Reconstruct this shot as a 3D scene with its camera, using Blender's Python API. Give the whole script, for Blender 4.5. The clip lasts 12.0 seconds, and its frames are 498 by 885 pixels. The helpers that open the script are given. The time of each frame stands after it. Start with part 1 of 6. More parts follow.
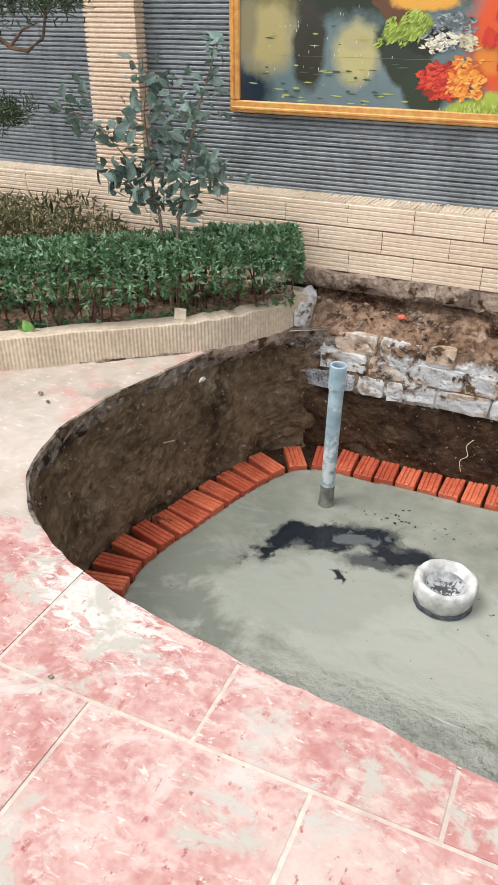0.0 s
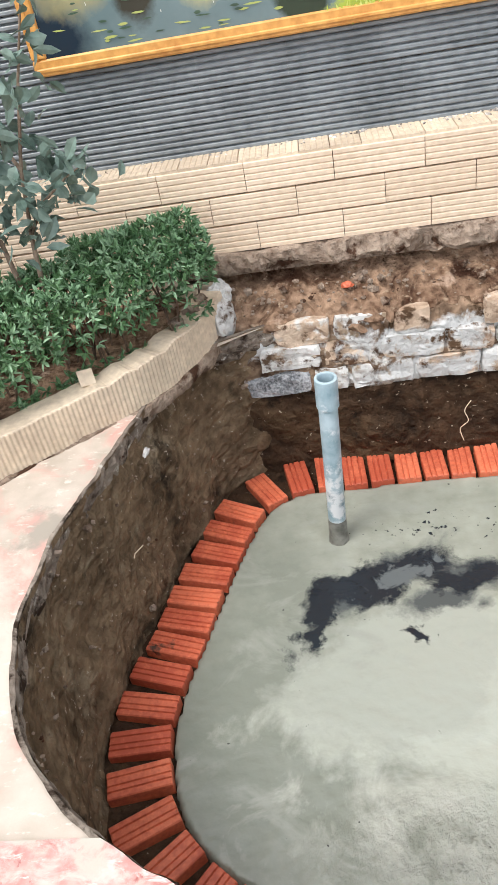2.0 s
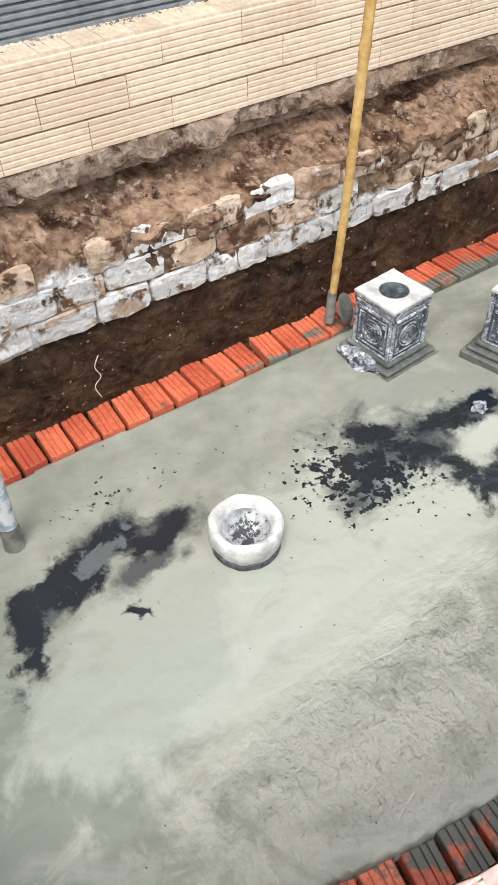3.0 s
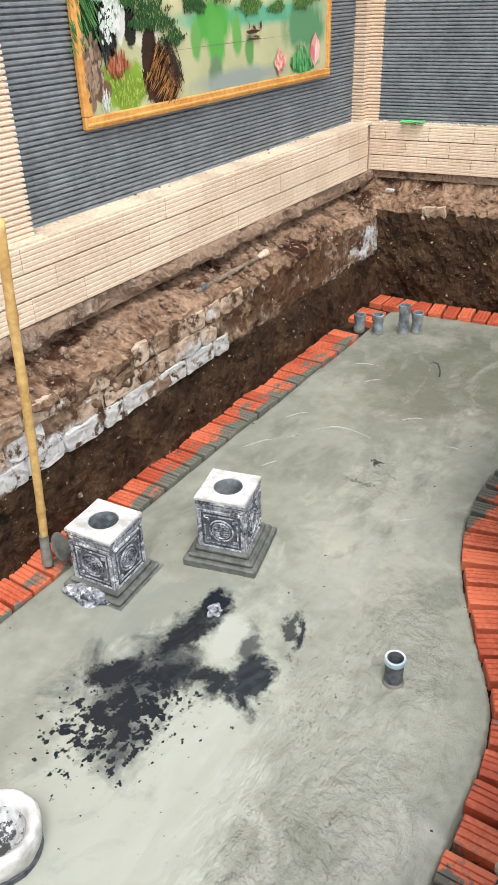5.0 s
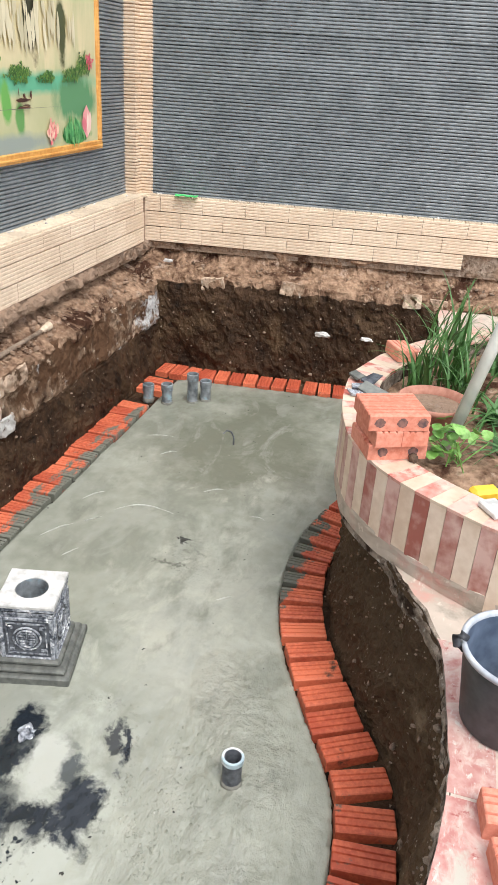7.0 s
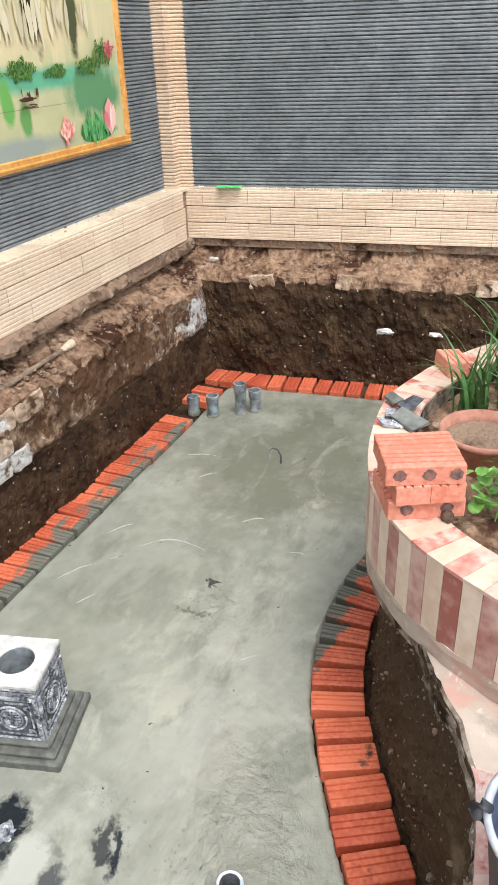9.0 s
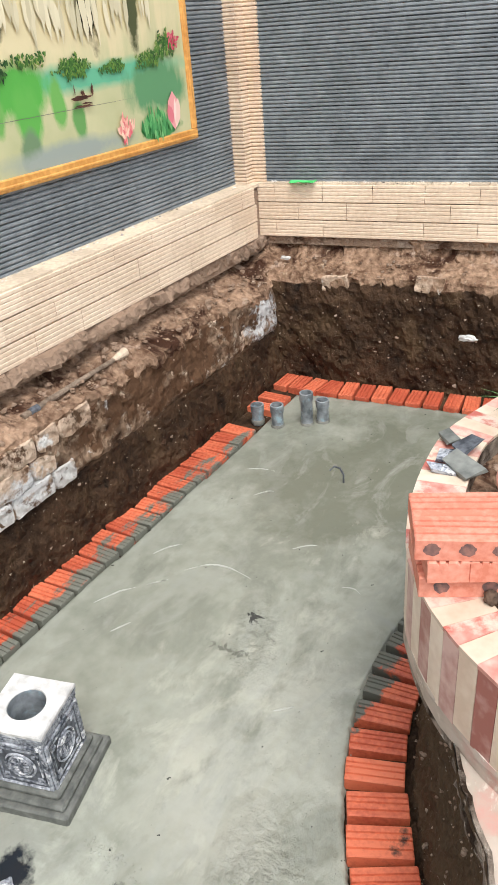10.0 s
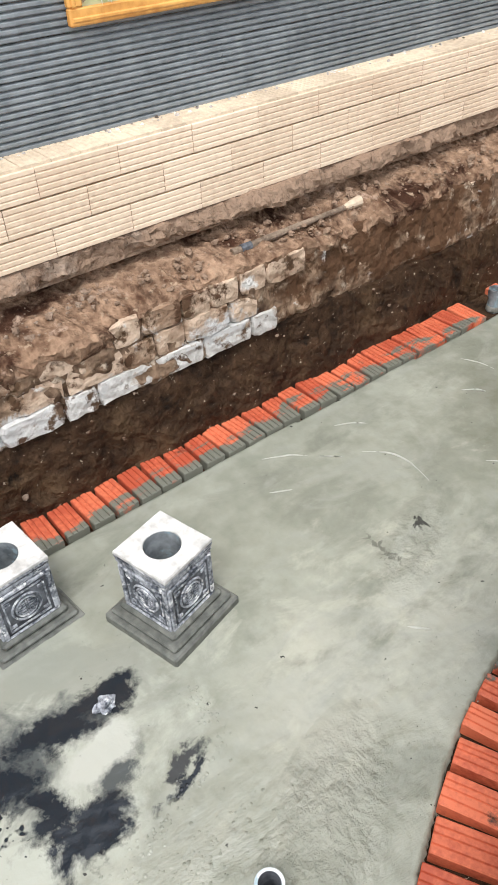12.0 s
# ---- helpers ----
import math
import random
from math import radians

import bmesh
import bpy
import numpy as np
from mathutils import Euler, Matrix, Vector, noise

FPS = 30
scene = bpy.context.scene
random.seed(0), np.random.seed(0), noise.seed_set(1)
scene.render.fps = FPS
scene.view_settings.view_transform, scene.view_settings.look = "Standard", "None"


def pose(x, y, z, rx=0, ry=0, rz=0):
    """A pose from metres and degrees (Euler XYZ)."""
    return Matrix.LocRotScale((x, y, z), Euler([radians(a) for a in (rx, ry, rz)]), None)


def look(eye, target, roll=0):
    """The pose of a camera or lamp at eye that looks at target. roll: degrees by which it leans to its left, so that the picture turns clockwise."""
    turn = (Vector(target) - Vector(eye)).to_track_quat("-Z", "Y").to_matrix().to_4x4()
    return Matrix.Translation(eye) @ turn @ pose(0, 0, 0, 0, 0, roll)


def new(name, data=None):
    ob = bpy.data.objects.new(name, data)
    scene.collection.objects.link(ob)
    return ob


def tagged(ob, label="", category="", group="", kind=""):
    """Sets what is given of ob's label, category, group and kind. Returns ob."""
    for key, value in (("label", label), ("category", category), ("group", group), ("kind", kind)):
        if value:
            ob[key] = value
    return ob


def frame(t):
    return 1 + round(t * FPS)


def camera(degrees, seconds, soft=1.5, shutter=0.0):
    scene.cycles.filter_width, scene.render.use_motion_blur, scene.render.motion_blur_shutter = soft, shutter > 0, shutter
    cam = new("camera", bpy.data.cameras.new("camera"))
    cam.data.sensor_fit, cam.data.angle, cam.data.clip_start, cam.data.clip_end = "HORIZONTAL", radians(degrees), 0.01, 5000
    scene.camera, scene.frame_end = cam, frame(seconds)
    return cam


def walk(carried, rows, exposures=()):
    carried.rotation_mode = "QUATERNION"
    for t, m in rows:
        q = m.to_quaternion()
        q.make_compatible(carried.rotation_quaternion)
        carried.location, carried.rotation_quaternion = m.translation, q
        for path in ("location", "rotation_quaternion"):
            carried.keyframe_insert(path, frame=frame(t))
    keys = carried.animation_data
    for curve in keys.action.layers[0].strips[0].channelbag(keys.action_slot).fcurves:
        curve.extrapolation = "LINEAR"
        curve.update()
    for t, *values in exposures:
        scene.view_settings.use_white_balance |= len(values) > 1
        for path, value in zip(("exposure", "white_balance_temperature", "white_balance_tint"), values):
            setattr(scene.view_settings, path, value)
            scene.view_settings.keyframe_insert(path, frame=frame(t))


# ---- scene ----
cam = camera(36.9, 12.0, 1.0)
PATH = [
    (0, (1.151, 1.997, 2.282), (0.429, 3.559, 1.265), 0.1),
    (0.5, (0.954, 2.332, 2.239), (0.246, 3.829, 1.116), -5.7),
    (1, (0.727, 2.536, 2.276), (0.211, 4.042, 1.065), -5.7),
    (1.5, (0.411, 2.66, 2.287), (0.096, 4.239, 1.101), -5.8),
    (2, (0.228, 2.838, 2.24), (-0.023, 4.428, 1.053), -11.4),
    (2.5, (0.118, 3.074, 2.236), (0.184, 4.581, 0.923), -13.0),
    (3, (0.015, 3.18, 2.251), (0.757, 4.364, 0.82), -2.1),
    (3.5, (0.011, 3.043, 2.321), (1.155, 3.998, 0.987), 1.9),
    (3.7, (0.023, 3.092, 2.334), (1.297, 3.923, 1.035), 4.5),
    (5.3, (0.27, 3.179, 2.359), (1.707, 4.121, 1.334), -2.7),
    (5.5, (0.307, 3.205, 2.347), (1.758, 4.12, 1.319), -2.9),
    (6, (0.302, 3.299, 2.375), (1.873, 4.022, 1.369), -0.0),
    (6.5, (0.31, 3.346, 2.38), (1.995, 3.858, 1.431), 3.2),
    (7, (0.312, 3.376, 2.392), (2.042, 3.805, 1.484), 3.9),
    (7.2, (0.307, 3.38, 2.407), (2.04, 3.804, 1.503), 3.6),
    (8.8, (0.869, 3.168, 2.367), (2.5, 3.821, 1.411), -2.5),
    (9, (0.975, 3.196, 2.372), (2.592, 3.88, 1.415), -2.1),
    (9.5, (1.19, 3.198, 2.357), (2.75, 3.98, 1.379), -2.7),
    (10, (1.39, 3.117, 2.392), (2.871, 4.034, 1.41), -4.7),
    (10.5, (1.526, 3.132, 2.362), (2.96, 4.073, 1.333), -4.3),
    (11, (1.61, 3.292, 2.35), (3.048, 4.168, 1.272), -1.0),
    (11.5, (1.637, 3.338, 2.312), (2.94, 4.295, 1.135), 0.3),
    (12, (1.7, 3.183, 2.288), (2.627, 4.421, 1.02), -3.0),
]
walk(cam, [(t, look(eye, target, roll)) for t, eye, target, roll in PATH],
     exposures=[(0.0, 0.12), (1.0, 0.25), (2.0, 0.42), (3.0, 0.36), (3.7, 0.28), (5.5, 0.4), (12.0, 0.42)])

# ---- world and light: bright overcast sky ----
SUN_UP, SUN_ROUND = radians(62), radians(225)
world = bpy.data.worlds.new("world")
scene.world = world
world.use_nodes = True
wn = world.node_tree
sky = wn.nodes.new("ShaderNodeTexSky")
sky.sky_type, sky.sun_disc = "NISHITA", False
sky.sun_elevation, sky.sun_rotation = SUN_UP, SUN_ROUND
sky.dust_density, sky.air_density = 4.0, 1.0
pale = wn.nodes.new("ShaderNodeMixRGB")
pale.inputs[0].default_value = 0.75
pale.inputs[2].default_value = (9.0, 9.2, 9.6, 1)
wn.links.new(sky.outputs[0], pale.inputs[1])
wn.links.new(pale.outputs[0], wn.nodes["Background"].inputs[0])
wn.nodes["Background"].inputs[1].default_value = 0.155
sun = new("sun", bpy.data.lights.new("sun", "SUN"))
sun.data.energy, sun.data.angle, sun.data.color = 1.8, radians(24), (1.0, 0.97, 0.93)
sun.matrix_world = look((2.8 - 4.51, 4.5 - 4.51, 12.0), (2.8, 4.5, 0))


# ---- materials ----
def material(name, dark, light, grain=30.0, blotch=2.5, rough=0.8, bump=0.4, depth=0.01, metal=0.0, spread=0.0, contrast=0.5):
    """Two-scale mottled surface between two colours; spread varies it from piece to piece."""
    m = bpy.data.materials.new(name)
    m.use_nodes = True
    nt = m.node_tree
    bsdf = nt.nodes["Principled BSDF"]
    geo = nt.nodes.new("ShaderNodeNewGeometry")
    n1 = nt.nodes.new("ShaderNodeTexNoise")
    n1.inputs["Scale"].default_value, n1.inputs["Detail"].default_value = grain, 5
    n2 = nt.nodes.new("ShaderNodeTexNoise")
    n2.inputs["Scale"].default_value, n2.inputs["Detail"].default_value = blotch, 4
    for n in (n1, n2):
        nt.links.new(geo.outputs["Position"], n.inputs["Vector"])
    add = nt.nodes.new("ShaderNodeMath")
    add.operation = "ADD"
    nt.links.new(n1.outputs[0], add.inputs[0])
    nt.links.new(n2.outputs[0], add.inputs[1])
    last = add
    if spread:
        info = nt.nodes.new("ShaderNodeObjectInfo")
        mul = nt.nodes.new("ShaderNodeMath")
        mul.operation = "MULTIPLY_ADD"
        mul.inputs[1].default_value, mul.inputs[2].default_value = spread, -spread / 2
        nt.links.new(info.outputs["Random"], mul.inputs[0])
        last = nt.nodes.new("ShaderNodeMath")
        last.operation = "ADD"
        nt.links.new(add.outputs[0], last.inputs[0])
        nt.links.new(mul.outputs[0], last.inputs[1])
    ramp = nt.nodes.new("ShaderNodeValToRGB")
    half = 0.5 * contrast
    ramp.color_ramp.elements[0].position, ramp.color_ramp.elements[1].position = 0.5 - half / 2, 0.5 + half / 2
    ramp.color_ramp.elements[0].color, ramp.color_ramp.elements[1].color = (*dark, 1), (*light, 1)
    scale = nt.nodes.new("ShaderNodeMath")
    scale.operation = "MULTIPLY"
    scale.inputs[1].default_value = 0.5
    nt.links.new(last.outputs[0], scale.inputs[0])
    nt.links.new(scale.outputs[0], ramp.inputs[0])
    nt.links.new(ramp.outputs[0], bsdf.inputs["Base Color"])
    bsdf.inputs["Roughness"].default_value, bsdf.inputs["Metallic"].default_value = rough, metal
    if bump:
        b = nt.nodes.new("ShaderNodeBump")
        b.inputs["Strength"].default_value, b.inputs["Distance"].default_value = bump, depth
        nt.links.new(n1.outputs[0], b.inputs["Height"])
        nt.links.new(b.outputs[0], bsdf.inputs["Normal"])
    m["colour"] = ramp.name
    return m


def overlay(m, colour, scale, low, high, detail=6.0, rough=None, stretch=(1, 1, 1), shift=(0, 0, 0), where=None, distort=0.0, hold=1.0, warp=0.0, curl=5.0):
    """Lays a second colour over a material where a noise pattern passes a threshold. where: (x0, y0, x1, y1, soft) keeps it within a patch of the plan; warp and curl make the patch's outline ragged."""
    nt = m.node_tree
    bsdf = nt.nodes["Principled BSDF"]
    old = bsdf.inputs["Base Color"].links[0].from_socket
    geo = nt.nodes.new("ShaderNodeNewGeometry")
    mp = nt.nodes.new("ShaderNodeMapping")
    mp.inputs["Scale"].default_value, mp.inputs["Location"].default_value = stretch, shift
    nt.links.new(geo.outputs["Position"], mp.inputs["Vector"])
    n = nt.nodes.new("ShaderNodeTexNoise")
    n.inputs["Scale"].default_value, n.inputs["Detail"].default_value, n.inputs["Roughness"].default_value = scale, detail, 0.65
    n.inputs["Distortion"].default_value = distort
    nt.links.new(mp.outputs[0], n.inputs["Vector"])
    value = n.outputs[0]
    if where:
        cx, cy, rx, ry, turn = where[:5]
        upright = len(where) > 5
        sub = nt.nodes.new("ShaderNodeMapping")
        sub.vector_type = "TEXTURE"
        sub.inputs["Location"].default_value = (cx, 0, cy) if upright else (cx, cy, 0)
        sub.inputs["Rotation"].default_value = (0, -radians(turn), 0) if upright else (0, 0, radians(turn))
        sub.inputs["Scale"].default_value = (rx, 1000, ry) if upright else (rx, ry, 1000)
        place = geo.outputs["Position"]
        if warp:
            wv = nt.nodes.new("ShaderNodeTexNoise")
            wv.inputs["Scale"].default_value, wv.inputs["Detail"].default_value, wv.inputs["Roughness"].default_value = curl, 10, 0.68
            nt.links.new(mp.outputs[0], wv.inputs["Vector"])
            push = nt.nodes.new("ShaderNodeVectorMath")
            push.operation = "MULTIPLY_ADD"
            push.inputs[1].default_value = (2 * warp, 2 * warp, 0)
            nt.links.new(wv.outputs["Color"], push.inputs[0])
            back = nt.nodes.new("ShaderNodeVectorMath")
            back.operation = "SUBTRACT"
            back.inputs[1].default_value = (warp, warp, 0)
            nt.links.new(place, back.inputs[0])
            nt.links.new(back.outputs[0], push.inputs[2])
            place = push.outputs[0]
        nt.links.new(place, sub.inputs["Vector"])
        ln = nt.nodes.new("ShaderNodeVectorMath")
        ln.operation = "LENGTH"
        nt.links.new(sub.outputs[0], ln.inputs[0])
        fall = nt.nodes.new("ShaderNodeMath")
        fall.operation = "MULTIPLY_ADD"
        fall.inputs[1].default_value, fall.inputs[2].default_value = -0.32 * hold, 0.32 * hold
        nt.links.new(ln.outputs["Value"], fall.inputs[0])
        both = nt.nodes.new("ShaderNodeMath")
        both.operation = "ADD"
        nt.links.new(value, both.inputs[0])
        nt.links.new(fall.outputs[0], both.inputs[1])
        value = both.outputs[0]
    rg = nt.nodes.new("ShaderNodeMapRange")
    rg.inputs["From Min"].default_value, rg.inputs["From Max"].default_value = low, high
    nt.links.new(value, rg.inputs["Value"])
    mix = nt.nodes.new("ShaderNodeMixRGB")
    mix.inputs[2].default_value = (*colour, 1)
    nt.links.new(rg.outputs[0], mix.inputs[0])
    nt.links.new(old, mix.inputs[1])
    nt.links.new(mix.outputs[0], bsdf.inputs["Base Color"])
    if rough is not None:
        mr = nt.nodes.new("ShaderNodeMapRange")
        prior = bsdf.inputs["Roughness"].links
        mr.inputs["To Min"].default_value, mr.inputs["To Max"].default_value = bsdf.inputs["Roughness"].default_value, rough
        nt.links.new(rg.outputs[0], mr.inputs["Value"])
        if not prior:
            nt.links.new(mr.outputs[0], bsdf.inputs["Roughness"])
    return m


def relief(m, scale, strength, depth, where=None, stretch=(1, 1, 1), detail=6.0, distort=0.0):
    """Adds finer bumps to a material, over all of it or within an ellipse of the plan."""
    nt = m.node_tree
    bsdf = nt.nodes["Principled BSDF"]
    old = bsdf.inputs["Normal"].links
    geo = nt.nodes.new("ShaderNodeNewGeometry")
    mp = nt.nodes.new("ShaderNodeMapping")
    mp.inputs["Scale"].default_value = stretch
    nt.links.new(geo.outputs["Position"], mp.inputs["Vector"])
    n = nt.nodes.new("ShaderNodeTexNoise")
    n.inputs["Scale"].default_value, n.inputs["Detail"].default_value, n.inputs["Roughness"].default_value = scale, detail, 0.6
    n.inputs["Distortion"].default_value = distort
    nt.links.new(mp.outputs[0], n.inputs["Vector"])
    b = nt.nodes.new("ShaderNodeBump")
    b.inputs["Strength"].default_value, b.inputs["Distance"].default_value = strength, depth
    height = n.outputs[0]
    if where:
        sub = nt.nodes.new("ShaderNodeMapping")
        sub.vector_type = "TEXTURE"
        sub.inputs["Location"].default_value = (where[0], where[1], 0)
        sub.inputs["Rotation"].default_value = (0, 0, radians(where[4]))
        sub.inputs["Scale"].default_value = (where[2], where[3], 1000)
        nt.links.new(geo.outputs["Position"], sub.inputs["Vector"])
        ln = nt.nodes.new("ShaderNodeVectorMath")
        ln.operation = "LENGTH"
        nt.links.new(sub.outputs[0], ln.inputs[0])
        rg = nt.nodes.new("ShaderNodeMapRange")
        rg.inputs["From Min"].default_value, rg.inputs["From Max"].default_value = 1.1, 0.6
        nt.links.new(ln.outputs["Value"], rg.inputs["Value"])
        mul = nt.nodes.new("ShaderNodeMath")
        mul.operation = "MULTIPLY"
        nt.links.new(n.outputs[0], mul.inputs[0])
        nt.links.new(rg.outputs[0], mul.inputs[1])
        height = mul.outputs[0]
    nt.links.new(height, b.inputs["Height"])
    if old:
        nt.links.new(old[0].from_socket, b.inputs["Normal"])
    nt.links.new(b.outputs[0], bsdf.inputs["Normal"])
    return m


CONCRETE = material("wet_concrete", (0.235, 0.25, 0.205), (0.36, 0.375, 0.32), 9, 1.3, 0.24, 0.7, 0.009, contrast=0.6)
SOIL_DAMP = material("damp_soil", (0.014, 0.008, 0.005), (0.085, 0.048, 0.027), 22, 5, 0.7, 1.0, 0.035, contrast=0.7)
# pit side soil, paler than SOIL_DAMP: the light on it is in the colour
PIT_CLAY = material("moist_clay_soil_lit", (0.058, 0.038, 0.022), (0.27, 0.19, 0.118), 22, 4, 0.85, 1.0, 0.03, contrast=0.7)
overlay(PIT_CLAY, (0.36, 0.29, 0.2), 3.2, 0.55, 0.7, detail=12, shift=(2, 4, 1))
overlay(PIT_CLAY, (0.035, 0.025, 0.016), 4, 0.57, 0.66, detail=12, shift=(8, 4, 1))
overlay(PIT_CLAY, (0.085, 0.056, 0.034), 3, 0.45, 0.66, detail=12, where=(3.2, 3.4, 2.0, 0.9, 0), shift=(1, 1, 1))
overlay(PIT_CLAY, (0.42, 0.37, 0.3), 44, 0.66, 0.7, detail=3)
relief(PIT_CLAY, 55, 0.9, 0.012, detail=10)
SOIL_DRY = material("dry_soil", (0.1, 0.052, 0.031), (0.46, 0.31, 0.21), 26, 5, 0.95, 1.0, 0.03, contrast=0.55)
overlay(SOIL_DRY, (0.055, 0.025, 0.015), 3.4, 0.53, 0.62, detail=13, shift=(4, 2, 6), distort=0.5)
overlay(SOIL_DRY, (0.45, 0.33, 0.25), 7, 0.58, 0.66, detail=13, shift=(1, 7, 3))
RUBBLE = material("rubble_fill", (0.045, 0.024, 0.015), (0.36, 0.25, 0.17), 16, 6, 0.95, 1.0, 0.035, contrast=0.5)
overlay(RUBBLE, (0.5, 0.42, 0.33), 11, 0.58, 0.64, detail=8)
overlay(RUBBLE, (0.72, 0.71, 0.68), 6, 0.6, 0.65, detail=10, shift=(1, 2, 3))
MORTAR = material("old_mortar", (0.16, 0.11, 0.08), (0.48, 0.39, 0.31), 26, 6, 0.95, 1.0, 0.03, contrast=0.6)
BRICK = material("red_brick", (0.47, 0.09, 0.045), (0.72, 0.19, 0.095), 60, 6, 0.5, 0.3, 0.003, spread=0.5)
BRICK_PALE = material("new_red_brick", (0.58, 0.19, 0.12), (0.74, 0.33, 0.24), 60, 8, 0.85, 0.3, 0.003, spread=0.3)
BLOCK = material("lime_stone_block", (0.3, 0.2, 0.135), (0.66, 0.52, 0.4), 24, 7, 0.95, 1.0, 0.02, spread=0.35)
LIME = material("limewashed_block", (0.5, 0.49, 0.47), (0.83, 0.83, 0.81), 30, 7, 0.9, 0.9, 0.012, spread=0.3)
WASHED_BLOCK = material("pebbledash_block", (0.1, 0.11, 0.12), (0.55, 0.57, 0.6), 90, 20, 0.9, 1.0, 0.01)
CREAM = material("cream_tile", (0.66, 0.515, 0.38), (0.8, 0.655, 0.505), 40, 2.5, 0.65, 0.15, 0.002, spread=0.25)
CREAM_DULL = material("dusty_cream_tile", (0.54, 0.44, 0.33), (0.74, 0.62, 0.47), 40, 5, 0.8, 0.3, 0.003, spread=0.3)
SLATE = material("slate_tile", (0.15, 0.172, 0.187), (0.25, 0.28, 0.3), 26, 5.0, 0.3, 0.15, 0.002, spread=0.16)
PAVE = material("red_paving", (0.45, 0.2, 0.18), (0.59, 0.4, 0.355), 34, 5, 0.75, 0.3, 0.003, spread=0.2)
SCREED = material("worn_screed", (0.42, 0.365, 0.3), (0.58, 0.5, 0.43), 12, 2, 0.85, 0.4, 0.006)
JOINT = material("pale_grout", (0.5, 0.42, 0.36), (0.68, 0.58, 0.5), 40, 5, 0.9, 0.3, 0.003)
EDGE = material("broken_concrete", (0.14, 0.11, 0.088), (0.38, 0.325, 0.27), 22, 7, 0.95, 0.9, 0.015)
overlay(SCREED, (0.56, 0.33, 0.28), 3.4, 0.52, 0.64, detail=14, shift=(3, 1, 0), distort=0.6)
overlay(SCREED, (0.64, 0.58, 0.51), 20, 0.58, 0.66, detail=12, shift=(5, 1, 0), stretch=(1, 2, 1))
relief(SCREED, 45, 0.4, 0.003, detail=10)
overlay(SCREED, (0.35, 0.31, 0.26), 3.0, 0.6, 0.68, detail=10, shift=(7, 1, 0))
overlay(PAVE, (0.62, 0.47, 0.42), 17, 0.5, 0.65, detail=14, shift=(1, 5, 0), stretch=(1, 1.6, 1), distort=0.5)
overlay(PAVE, (0.6, 0.52, 0.47), 5.2, 0.54, 0.65, detail=14, shift=(4, 5, 0), distort=0.8)
overlay(PAVE, (0.56, 0.48, 0.42), 2.4, 0.6, 0.74, detail=14, shift=(8, 3, 0), distort=0.8)
overlay(PAVE, (0.64, 0.6, 0.55), 16.0, 0.6, 0.7, detail=14, where=(0.05, 3.32, 0.45, 0.2, -20), distort=1.0, stretch=(1, 2, 1))
overlay(PAVE, (0.62, 0.57, 0.52), 21, 0.6, 0.66, detail=12, stretch=(1, 2.4, 1), shift=(3, 3, 0), distort=0.6)
overlay(PAVE, (0.36, 0.11, 0.1), 26, 0.6, 0.68, detail=12, shift=(9, 1, 0), stretch=(1.5, 1, 1))
overlay(PAVE, (0.5, 0.47, 0.42), 3.4, 0.68, 0.74, detail=12, where=(0.75, 3.0, 0.4, 0.25, 20), shift=(2, 2, 0), distort=0.6)
overlay(PAVE, (0.47, 0.44, 0.38), 4.4, 0.55, 0.62, detail=12, shift=(7, 2, 0), distort=0.5)
relief(PAVE, 45, 0.4, 0.003, detail=10)
overlay(BLOCK, (0.1, 0.055, 0.033), 6, 0.54, 0.6, detail=10)
overlay(BLOCK, (0.7, 0.69, 0.66), 5, 0.6, 0.66, detail=10, shift=(3, 3, 3))
for m in (BLOCK, RUBBLE, LIME):
    for x, z, rx, rz in ((0.75, 0.44, 1.1, 0.075), (0.62, 0.6, 0.5, 0.09), (2.1, 0.47, 0.75, 0.08), (3.45, 0.5, 0.25, 0.1), (5.78, 0.55, 0.22, 0.24), (-0.1, 0.66, 0.12, 0.1)):
        overlay(m, (0.58, 0.585, 0.58), 9, 0.54, 0.66, detail=12, where=(x, z, rx, rz, 0, "upright"), shift=(x, 1, z), distort=0.6)
    overlay(m, (0.1, 0.06, 0.035), 8, 0.56, 0.62, detail=12, shift=(3, 8, 1))
    overlay(m, (0.32, 0.24, 0.17), 14, 0.58, 0.66, detail=12, shift=(6, 8, 1))
    relief(m, 50, 0.8, 0.01, detail=8)
overlay(LIME, (0.36, 0.27, 0.19), 6, 0.57, 0.64, detail=10)
overlay(LIME, (0.1, 0.055, 0.033), 7, 0.6, 0.64, detail=10, shift=(5, 2, 1))
overlay(MORTAR, (0.07, 0.036, 0.022), 6, 0.52, 0.6, detail=10)
overlay(MORTAR, (0.3, 0.21, 0.15), 5, 0.5, 0.64, detail=12, where=(4.4, 0.95, 2.6, 0.9, 0, "upright"))
overlay(SOIL_DRY, (0.4, 0.3, 0.21), 18, 0.6, 0.68, detail=8)
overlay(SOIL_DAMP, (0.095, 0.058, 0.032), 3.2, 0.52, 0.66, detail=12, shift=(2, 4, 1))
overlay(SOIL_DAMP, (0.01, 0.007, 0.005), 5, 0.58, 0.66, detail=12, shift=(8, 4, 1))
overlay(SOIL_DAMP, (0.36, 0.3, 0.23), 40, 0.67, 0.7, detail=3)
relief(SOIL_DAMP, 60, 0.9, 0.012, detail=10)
relief(SOIL_DRY, 70, 0.8, 0.01, detail=10)
relief(MORTAR, 70, 0.8, 0.01, detail=10)
overlay(EDGE, (0.5, 0.47, 0.42), 24, 0.6, 0.66, detail=6)
overlay(EDGE, (0.04, 0.026, 0.018), 9, 0.52, 0.6, detail=10)
